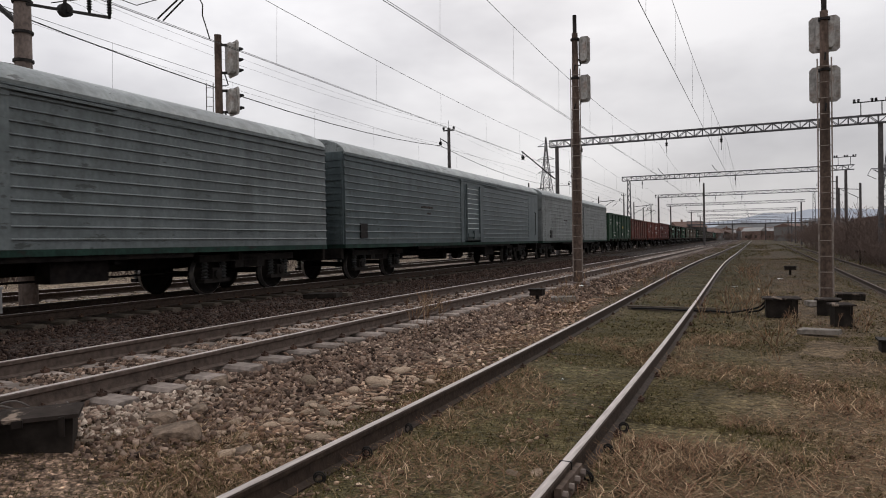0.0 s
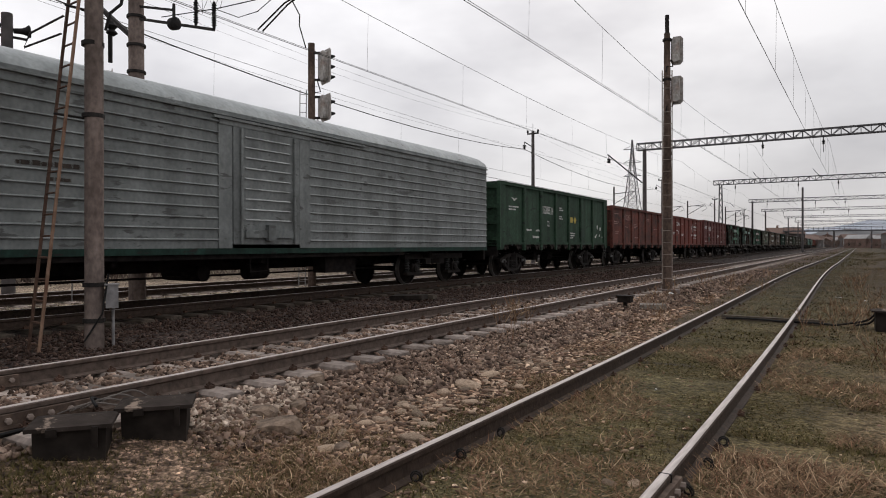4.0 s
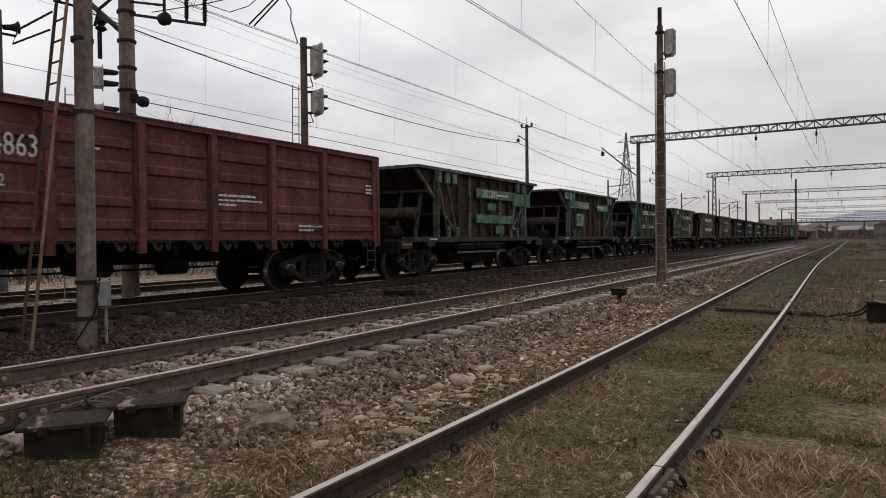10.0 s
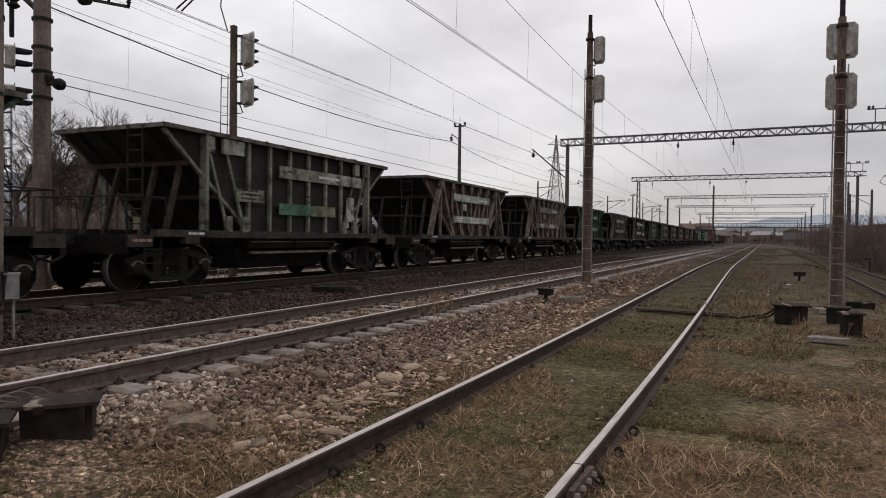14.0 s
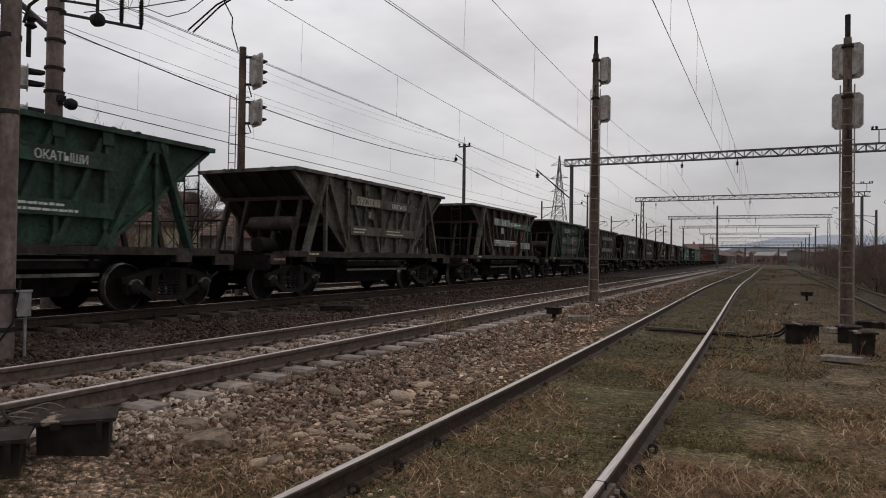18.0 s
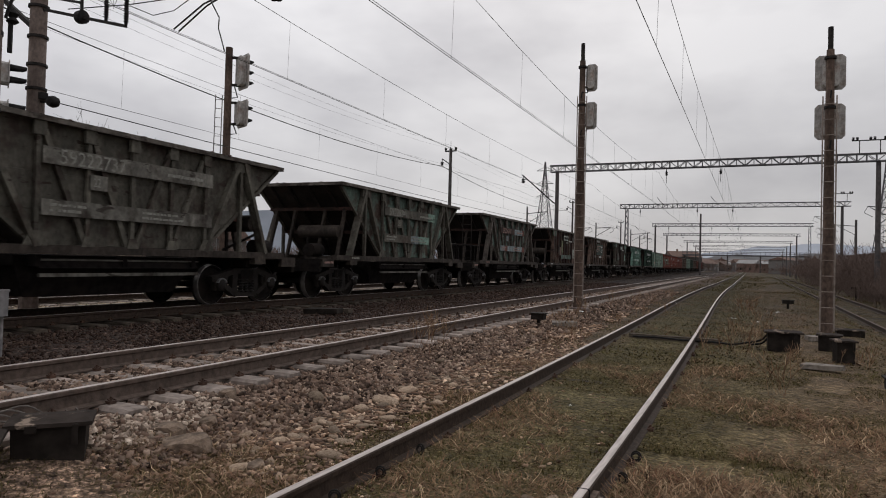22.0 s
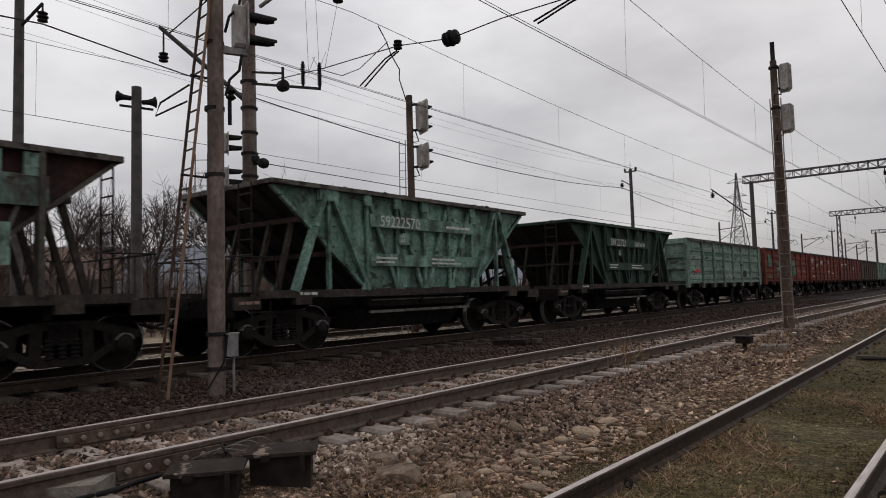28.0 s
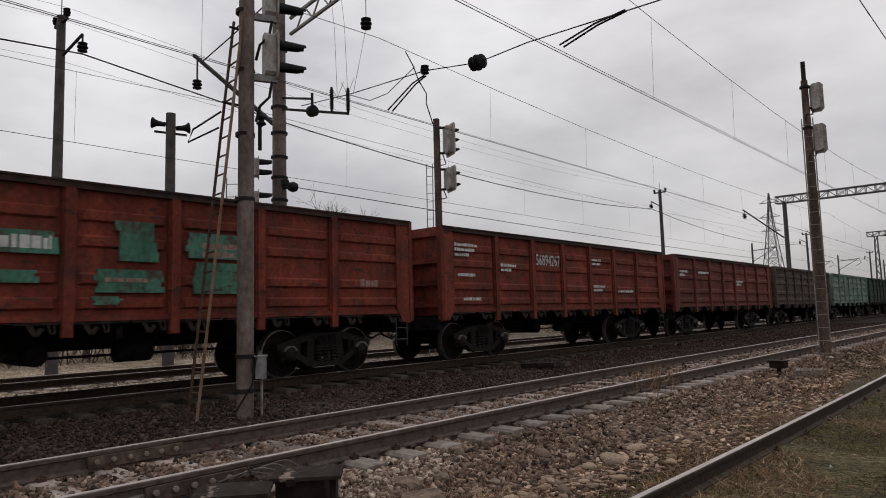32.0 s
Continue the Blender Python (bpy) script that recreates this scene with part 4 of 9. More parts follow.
    part("sill", Mesh().box(-1.5, 1.56, -H, H, 1.0, 1.12), PAINT["reefer_sill"], t, "dark green lower edge beam")
    part("side_skirt", Mesh().box(1.40, 1.50, -5.4, 5.4, 0.90, 1.0), MAT["under"], t)
    bars(t, 1.556, -5.2, 2.42, [1.0], MAT["grime"], 0.08)
    bars(t, 1.556, -4.7, 2.2, [0.35], MAT["grime"], 0.07)
    underframe(t, H, 1.0)
    part("battery_box", Mesh().box(0.9, 1.3, 2.2, 3.4, 0.5, 0.95), MAT["under"], t)
    part("battery_box", Mesh().box(-1.2, -0.8, -3.4, -2.2, 0.5, 0.95), MAT["under"], t)
    step = Mesh()
    for s in (-0.25, 0.25):
        step.tube([(1.5, -0.2 + s, 1.0), (1.5, -0.2 + s, 0.6)], 0.015, 5)
    step.tube([(1.5, -0.45, 0.62), (1.5, 0.05, 0.62)], 0.015, 5)
    part("step", step, MAT["under"], t)
    for y in (-7.7, 7.7):
        beam_bogie(t, y)
    WAGONS.append((t, u0))


# ---- gondola wagons ----
BAYS = [-6.39, -4.20, -2.47, -0.82, 0.82, 2.47, 4.20, 6.39]


def bay_mesh(w, z0, z1, kind):
    """One sheet of a gondola's side between two posts, its face towards +x."""
    h = z1 - z0
    if kind == "bulge":
        a = w / 2 - 0.13
        ys = [-w / 2, -a, -a + 0.07, a - 0.07, a, w / 2]
        rows = [(z0, 0.0)]
        for k in (0.12, 0.31, 0.60, 0.80):
            z = z0 + h * k
            rows += [(z - 0.10, 0.0), (z - 0.065, 0.045), (z + 0.065, 0.045), (z + 0.10, 0.0)]
        rows.append((z1, 0.0))
        m = Mesh()
        m.v = [(x if 1 < j < 4 else 0.0, y, z) for z, x in rows for j, y in enumerate(ys)]
        n, q = len(ys), len(rows)
        m.f = [(i * n + j, i * n + j + 1, (i + 1) * n + j + 1, (i + 1) * n + j) for i in range(q - 1) for j in range(n - 1)]
        k = len(m.v)
        m.v += [(-0.05, -w / 2, z0), (-0.05, w / 2, z0), (-0.05, -w / 2, z1), (-0.05, w / 2, z1)]
        m.f += [(k + 1, k, k + 2, k + 3), (k, k + 1, *range(n - 1, -1, -1)), ((q - 1) * n, *range((q - 1) * n + 1, q * n), k + 3, k + 2)]
        return m
    m = Mesh().box(-0.05, 0.0, -w / 2, w / 2, z0, z1)
    if kind == "board":
        for k in (0.0, 0.24, 0.47, 0.72):
            m.box(0.0, 0.012, -w / 2, w / 2, z0 + h * k + 0.015, z0 + h * (k + 0.23))
    else:
        m.box(0.0, 0.010, -w / 2, w / 2, z0, z0 + 0.3)
    return m


def end_wall(t, top, col, at):
    """An end of a gondola: sheet, four ribs across and four posts."""
    w = piece("end_wall", shared("gondola_end_%.2f" % top, lambda: Mesh().box(-1.5, 1.5, -0.04, 0.0, 1.15, top)), col, t, at=at)
    for k in (0.1, 0.36, 0.62, 0.94):
        z = 1.2 + (top - 1.25) * k
        piece("rib", shared("end_wall_rib_%.3f" % z, lambda: Mesh().box(-1.5, 1.5, 0.0, 0.09, z - 0.06, z + 0.06)), col, w)
    for x in (-1.52, -0.5, 0.5, 1.52):
        piece("post", shared("end_wall_post_%.2f_%.2f" % (x, top), lambda: Mesh().box(x - 0.07, x + 0.07, 0.002, 0.10, 1.05, top)), col, w)


def latch_mesh():
    m = Mesh()
    for y in (0.0, ):
        m.beam((0.02, y - 0.12, 1.20), (0.05, y - 0.02, 1.02), 0.05, 0.07)
        m.beam((0.05, y - 0.02, 1.02), (0.05, y + 0.06, 1.12), 0.05, 0.06)
        m.tube([(0.06, y + 0.14, 1.16), (0.09, y + 0.16, 1.04), (0.07, y + 0.22, 1.04), (0.05, y + 0.23, 1.16)], 0.014, 5)
        m.box(-0.05, 0.06, y - 0.3, y + 0.3, 1.17, 1.215)
    return m


def gondola(label, col, u0, top=3.30, kind="bulge", rim=None, wide_corner=False):
    t = thing("gondola_wagon", label, "railway wagon", "wagons of the train")
    rim = rim or col
    for sx in (1, -1):
        flip = 0 if sx > 0 else 180
        for a, b in zip(BAYS, BAYS[1:]):
            w, y = b - a, (a + b) / 2
            piece("side_panel", shared("panel_%s_%.2f_%.2f" % (kind, w, top), lambda: bay_mesh(w, 1.24, top - 0.1, kind)), col, t,
                  at=pose(1.50 * sx, y, 0, 0, 0, flip))
            if sx > 0:
                for e in (-0.27, 0.27):
                    piece("hatch_latch", shared("hatch_latch", latch_mesh), MAT["grime"], t, at=pose(1.47, y + e * w, 0))
        for y in BAYS[1:-1]:
            piece("side_post", shared("post_%.2f" % top, lambda: Mesh().box(-0.02, 0.085, -0.075, 0.075, 0.98, top - 0.1).box(0.0, 0.05, -0.11, 0.11, 1.2, top - 0.12)),
                  col, t, at=pose(1.50 * sx, y, 0, 0, 0, flip))
        piece("bottom_rail", shared("gondola_rail", lambda: Mesh().box(-0.05, 0.055, -6.39, 6.39, 1.21, 1.30)), col, t, at=pose(1.50 * sx, 0, 0, 0, 0, flip))
        piece("top_rail", shared("gondola_top_%.2f" % top, lambda: Mesh().box(-0.06, 0.085, -6.40, 6.40, top - 0.11, top).box(-0.06, 0.10, -6.40, 6.40, top - 0.02, top + 0.012)),
              rim, t, at=pose(1.50 * sx, 0, 0, 0, 0, flip))
        for sy in (-1, 1):
            cw = 0.42 if wide_corner else 0.2
            cm = lambda: Mesh().plate([(0.03, -0.02, 1.02), (0.03, cw * 0.55, 1.02), (0.03, cw, 1.32), (0.03, cw, top - 0.1), (0.03, -0.02, top - 0.1)], 0.06).box(-0.06, 0.0, -0.03, 0.06, 1.0, top)
            cm2 = lambda: Mesh().plate([(0.03, 0.02, 1.02), (0.03, -cw * 0.55, 1.02), (0.03, -cw, 1.32), (0.03, -cw, top - 0.1), (0.03, 0.02, top - 0.1)], 0.06).box(-0.06, 0.0, -0.06, 0.03, 1.0, top)
            piece("corner_post", shared("corner_%s_%.2f_%d" % (wide_corner, top, sy * sx), cm if sy * sx < 0 else cm2), col, t, at=pose(1.51 * sx, sy * 6.39, 0, 0, 0, flip))
    for sy in (-1, 1):
        end_wall(t, top, col, pose(0, sy * 6.36, 0, 0, 0, 0 if sy > 0 else 180))
    part("floor", Mesh().box(-1.46, 1.46, -6.36, 6.36, 1.2, 1.25), MAT["under"], t)
    for a, b in zip(BAYS, BAYS[1:]):
        for s in (-1, 1):
            hatch = Mesh().plate([(s * 1.43, a + 0.12, 1.17), (s * 1.43, b - 0.12, 1.17), (s * 0.4, b - 0.12, 1.10), (s * 0.4, a + 0.12, 1.10)], 0.03)
            part("floor_hatch", hatch, MAT["under"], t, "grimy drop hatch")
    underframe(t, 6.4, 1.12)
    lm = shared("short_ladder", lambda: ladder_mesh(0.34, 0.50, 1.12, 0.25, 0.013))
    piece("ladder", lm, MAT["spring"], t, "thin steel ladder", pose(1.56, 6.1, 0))
    piece("ladder", lm, MAT["spring"], t, "thin steel ladder", pose(-1.56, -6.1, 0))
    for y in (-4.325, 4.325):
        bogie(t, y)
    WAGONS.append((t, u0))
    return t


# ---- hopper wagons ----
def hopper_top_mesh():
    m = Mesh()
    for s in (-1, 1):
        m.box(s * 1.56 - 0.09, s * 1.56 + 0.09, -4.58, 4.58, 3.34, 3.43)
        m.box(-1.6, 1.6, s * 4.55 - 0.05, s * 4.55 + 0.05, 3.34, 3.43)
    return m


def hopper_end_mesh():
    """Sloped end sheet going down towards the wagon's middle; top at y = 0."""
    return Mesh().plate([(-1.5, 0, 3.38), (1.5, 0, 3.38), (1.5, -2.55, 1.28), (-1.5, -2.55, 1.28)], 0.03)


def end_stiffener_mesh(k):
    return Mesh().beam((-1.5, -2.55 * k + 0.05, 3.38 - 2.1 * k - 0.06), (1.5, -2.55 * k + 0.05, 3.38 - 2.1 * k - 0.06), 0.10, 0.10)


def end_rib_mesh(x):
    return Mesh().beam((x, 0.03, 3.34), (x, -2.45, 1.30), 0.05, 0.07)


def hopper_side_mesh():
    """Side sheet, a trapezium between the sloped ends, of three overlapping courses; face towards +x."""
    m = Mesh()
    rows = [(1.28, 0.0), (1.86, 0.0), (1.87, 0.014), (2.50, 0.014), (2.51, 0.0), (3.36, 0.0)]
    for z, x in rows:
        a = 1.95 + (z - 1.28) * 1.2356
        m.v += [(x, -a, z), (x, a, z)]
    n = len(rows)
    m.f = [(2 * i, 2 * i + 1, 2 * i + 3, 2 * i + 2) for i in range(n - 1)]
    k = len(m.v)
    for z, x in (rows[0], rows[-1]):
        a = 1.95 + (z - 1.28) * 1.2356
        m.v += [(-0.03, -a, z), (-0.03, a, z)]
    m.f += [(k + 2, k + 3, k + 1, k), (0, k, k + 1, 1), (2 * n - 2, 2 * n - 1, k + 3, k + 2)]
    return m


def edge_mesh():
    return Mesh().beam((0.03, 4.50, 3.33), (0.03, 1.95, 1.26), 0.09, 0.07)


def strip_mesh(y0, y1, z0, z1, n=0):
    return Mesh().box(0.0, 0.02, y0, y1, z0, z1)


def end_gear(t, s, reservoir):
    """What stands on an end platform under the sloped sheet."""
    for x in (-1.25, -0.55, 0.55, 1.25):
        part("end_strut", Mesh().beam((x, s * 4.22, 1.14), (x, s * 3.78, 2.74), 0.10, 0.08), MAT["grime"], t, "grimy slanting strut")
    if reservoir:
        part("air_reservoir", Mesh().lathe([(0.04, -0.72), (0.2, -0.70), (0.21, -0.6), (0.21, 0.6), (0.2, 0.70), (0.04, 0.72)], 14, "x", (0.5, s * 4.0, 1.98)), MAT["grime"], t, "cylindrical air tank", True)
        part("brake_cylinder", Mesh().lathe([(0.05, -0.35), (0.2, -0.33), (0.2, 0.2), (0.08, 0.4)], 12, "y", (0.85, s * 4.75, 1.4)), MAT["under"], t, smooth=True)
        part("lever", Mesh().beam((0.6, s * 3.6, 1.3), (1.0, s * 4.4, 1.75), 0.05, 0.06).beam((0.2, s * 4.2, 1.2), (0.2, s * 4.2, 1.8), 0.08, 0.05), MAT["under"], t)
    else:
        l = part("ladder", ladder_mesh(0.42, 1.2, 3.4, 0.3, 0.018), MAT["bogie"], t)
        l.matrix_basis = pose(0.9, s * 4.66, 0, 0, 0, 90)
        rail = Mesh()
        for x in (-1.35, 1.35):
            rail.tube([(x, s * 5.25, 1.2), (x, s * 5.25, 1.92), (x, s * 4.3, 1.92), (x, s * 4.2, 1.2)], 0.018, 6)
            rail.tube([(x, s * 4.8, 1.2), (x, s * 4.8, 1.92)], 0.014, 5)
        rail.tube([(-1.35, s * 5.25, 1.92), (1.35, s * 5.25, 1.92)], 0.018, 6)
        for k in range(6):
            rail.tube([(-1.1 + 0.44 * k, s * 5.25, 1.2), (-1.1 + 0.44 * k, s * 5.25, 1.92)], 0.012, 5)
        part("platform_railing", rail, MAT["dark_iron"], t, "thin bent handrails")


def hopper(label, kind, frame_paint, sheet, strip, number, mark, u0, word="", ladder_end=-1, plates=None, number_at=None):
    t = thing("hopper_wagon", label, "railway wagon", "wagons of the train")
    post_paint = sheet if frame_paint is PAINT["dull_green"] and sheet is PAINT["sheet_brown"] else frame_paint
    piece("top_frame", shared("hopper_top", hopper_top_mesh), PAINT["rim_worn"] if frame_paint is not PAINT["deep_green"] else frame_paint, t, "rusty scuffed top rim")
    for s in (1, -1):
        flip = 0 if s > 0 else 180
        es = piece("end_sheet", shared("hopper_end", hopper_end_mesh), PAINT["sheet_dark"], t, "sooty dark sloping end sheet", pose(0, 4.52 * s, 0, 0, 0, flip))
        for k in (0.30, 0.62):
            piece("stiffener", shared("end_stiffener_%s" % k, lambda: end_stiffener_mesh(k)), PAINT["sheet_brown"], es)
        for k in (-1.0, -0.35, 0.35, 1.0):
            piece("rib", shared("end_rib_%s" % k, lambda: end_rib_mesh(k)), PAINT["sheet_dark"], es)
        piece("side_sheet", shared("hopper_side", hopper_side_mesh), sheet, t, at=pose(1.46 * s, 0, 0, 0, 0, flip))
        for sy in (1, -1):
            piece("edge_flange", shared("hopper_edge_%d" % (sy * s), lambda: edge_mesh() if sy * s > 0 else Mesh().beam((0.03, -4.50, 3.33), (0.03, -1.95, 1.26), 0.09, 0.07)), frame_paint, t,
                       at=pose(1.46 * s, 0, 0, 0, 0, flip))
        X = pose(1.50 * s, 0, 0, 0, 0, flip)
        bar = lambda a, b, w, d=0.08: shared("bar_%s_%s_%s" % (a, b, w), lambda: Mesh().beam((0.04, a[0], a[1]), (0.04, b[0], b[1]), w if abs(a[0] - b[0]) > 0.01 else d, d if abs(a[0] - b[0]) > 0.01 else w, (1, 0, 0)))
        if kind != "post":
            for e in (-1, 1):
                piece("outer_leg", bar((3.15 * e, 3.34), (3.98 * e, 1.24), 0.10, 0.2), frame_paint, t, at=X)
                piece("inner_leg", bar((3.02 * e, 3.34), (1.95 * e, 1.24), 0.10, 0.14), frame_paint, t, at=X)
                piece("leg_post", bar((3.08 * e, 3.34), (3.08 * e, 1.24), 0.09), frame_paint, t, at=X)
                piece("gusset", shared("gusset_%d" % e, lambda: Mesh().box(0.0, 0.10, 3.08 * e - 0.26, 3.08 * e + 0.26, 3.12, 3.34)), frame_paint, t, at=X)
                piece("foot_gusset", shared("end_foot_gusset_%d" % e, lambda: Mesh().plate([(0.09, 1.75 * e, 1.25), (0.09, 2.2 * e, 1.25), (0.09, 2.08 * e, 1.5), (0.09, 1.88 * e, 1.5)], 0.02)), frame_paint, t, at=X)
        if kind == "truss":
            ys = [-1.95, -0.98, 0.0, 0.98, 1.95]
            for y in ys:
                piece("side_post", bar((y, 3.34), (y, 1.24), 0.07), post_paint, t, at=X)
                piece("top_gusset", shared("top_gusset", lambda: Mesh().box(0.03, 0.105, -0.11, 0.11, 3.10, 3.34)), post_paint, t, at=X @ pose(0, y, 0))
            for a, b in ((-1.85, -1.0), (-0.9, -0.1), (0.9, 0.1), (1.85, 1.0)):
                piece("brace", bar((a, 3.2), (b, 1.26), 0.10, 0.07), frame_paint, t, at=X)
            for y in (-0.98, 0.0, 0.98):
                piece("foot_gusset", shared("foot_gusset", lambda: Mesh().plate([(0.095, -0.14, 1.25), (0.095, 0.14, 1.25), (0.095, 0.08, 1.44), (0.095, -0.08, 1.44)], 0.02)), post_paint, t, at=X @ pose(0, y, 0))
        elif kind == "post":
            for y in (-3.4, -1.98, -1.2, -0.4, 0.4, 1.2, 1.98, 3.4):
                piece("side_post", bar((y, 3.34), (y, 1.24), 0.08 if abs(y) < 3 else 0.2), frame_paint if abs(y) > 3 or abs(y) == 1.2 or frame_paint is PAINT["post_pale"] else sheet, t, at=X)
            for e in (-1, 1):
                for y in (3.3, 2.75):
                    piece("brace", bar((y * e, 3.1), ((y - 0.62) * e, 1.3), 0.06, 0.05), frame_paint, t, at=X)
                    piece("top_gusset", shared("post_gusset", lambda: Mesh().box(0.03, 0.12, -0.13, 0.13, 2.98, 3.32)), strip, t, at=X @ pose(0, y * e, 0))
                    piece("foot_gusset", shared("post_foot", lambda: Mesh().box(0.03, 0.11, -0.10, 0.10, 1.24, 1.6)), frame_paint, t, at=X @ pose(0, (y - 0.62) * e, 0))
        else:
            for k in range(6):
                z = 1.55 + 0.3 * k
                a = 1.95 + (z - 1.28) * 1.21
                piece("side_rib", shared("side_rib_%d" % k, lambda: Mesh().box(0.0, 0.05, -a + 0.15, a - 0.15, z, z + 0.03)), frame_paint, t, at=X)
            for y in (-1.9, -0.63, 0.63, 1.9):
                piece("side_post", bar((y, 3.34), (y, 1.24), 0.05), frame_paint, t, at=X)
        if kind != "plain":
            rows = plates or (((-1.9, 2.1, 2.64, 2.93), (-1.9, 2.1, 1.77, 2.04)) if kind == "truss" else ((-3.4, -0.55, 2.62, 2.95), (0.85, 2.65, 2.60, 2.90), (-2.4, -1.4, 1.78, 2.36), (-3.95, -2.95, 3.02, 3.30)))
            for r in rows:
                piece("number_plate" if r[2] > 2.5 else "data_plate", shared("strip_%s_%s_%s_%s" % r[:4], lambda: strip_mesh(*r[:4])), PAINT[r[4]] if len(r) > 4 else strip, t, at=X @ pose(0.09, 0, 0))
            if kind == "truss":
                piece("small_plate", shared("small_plate", lambda: strip_mesh(-0.98, -0.62, 2.28, 2.55)), strip, t, at=X @ pose(0.09, 0, 0))
    x = 1.62
    sill = MAT["grime"]
    for e in (-1, 1):
        part("sill", Mesh().box(e * 1.51 - 0.09, e * 1.51 + 0.09, -4.75, 4.75, 1.12, 1.27), sill, t, "grimy side beam")
        part("platform", Mesh().box(-1.5, 1.5, min(e * 3.2, e * 5.35), max(e * 3.2, e * 5.35), 1.08, 1.14), MAT["under"], t)
        part("deck_edge", Mesh().box(1.42, 1.52, min(e * 4.76, e * 5.35), max(e * 4.76, e * 5.35), 0.92, 1.16), sill, t)
        part("sill_bracket", Mesh().box(1.44, 1.61, e * 3.8 - 0.2, e * 3.8 + 0.2, 0.98, 1.12), sill, t)
    for e in (-1, 1):
        part("discharge_chute", Mesh().plate([(e * 1.2, -2.1, 1.1), (e * 1.2, 2.1, 1.1), (e * 0.92, 1.7, 0.36), (e * 0.92, -1.7, 0.36)], 0.04), MAT["under"], t)
    part("discharge_hopper", Mesh().box(-0.88, 0.88, -1.7, 1.7, 0.36, 1.1), MAT["under"], t)
    part("unloading_flap", Mesh().plate([(1.3, -1.75, 1.04), (1.3, 1.95, 1.04), (1.38, 1.95, 0.86), (1.38, -1.75, 0.86)], 0.03), MAT["under"], t)
    part("flap_bar", Mesh().box(1.36, 1.42, -1.75, 1.95, 0.72, 0.78).box(1.36, 1.41, -1.75, 1.95, 1.0, 1.03), PAINT["grey_strip"], t, "worn steel bar")
    underframe(t, 5.35, 1.1)
    for s in (-1, 1):
        end_gear(t, s, s != ladder_end)
    st = shared("bogie_step", lambda: ladder_mesh(0.42, 0.42, 1.1, 0.28, 0.016))
    piece("step", st, MAT["bogie"], t, at=pose(1.5, -4.75, 0))
    piece("step", st, MAT["under"], t, at=pose(-1.5, 4.75, 0))
    cr = piece("ore_residue", shared("ore_residue", crumbs_mesh), PAINT["sheet_brown"], t, "brown crumbs of ore along the rim")
    cr["kind"] = "stuff"
    for y in (-3.9, 3.9):
        bogie(t, y)
    if number:
        if kind == "plain":
            lettering(number, 0.37, mark, t, 1.585, -1.30, 2.79, "faded cream wagon number", 0.86)
        else:
            na = number_at or ((-1.6, 2.665) if kind == "truss" else (-2.9, 2.665))
            lettering(number, 0.36, mark, t, 1.615, na[0], na[1], "painted white wagon number", 0.96 if kind == "truss" else 0.8)
    if word:
        if kind == "plain":
            lettering(word, 0.20, letter_dim, t, 1.585, 0.36, 2.86, "faded painted word", 0.78)
        else:
            lettering(word, 0.22, letter_white, t, 1.615, 0.55, 2.69, "painted white word", 0.85)
    else:
        bars(t, 1.613, 0.8, 2.74, [1.0], mark, 0.07)
    if kind != "plain":
        if kind == "truss":
            bars(t, 1.613, -1.75, 1.93, [0.7, 0.6], mark)
            bars(t, 1.613, 0.2, 1.93, [0.9, 1.2], mark)
            lettering("22", 0.22, mark, t, 1.613, -0.92, 2.34, "small painted number")
        else:
            bars(t, 1.613, -2.3, 2.2, [0.6, 0.7, 0.5], MAT["dark_iron"])
    bars(t, 1.604, -3.9, 1.17, [0.5], mark, 0.06)
    bars(t, 1.524, -5.25, 1.02, [0.45], letter_faded, 0.07)
    WAGONS.append((t, u0))
    return t


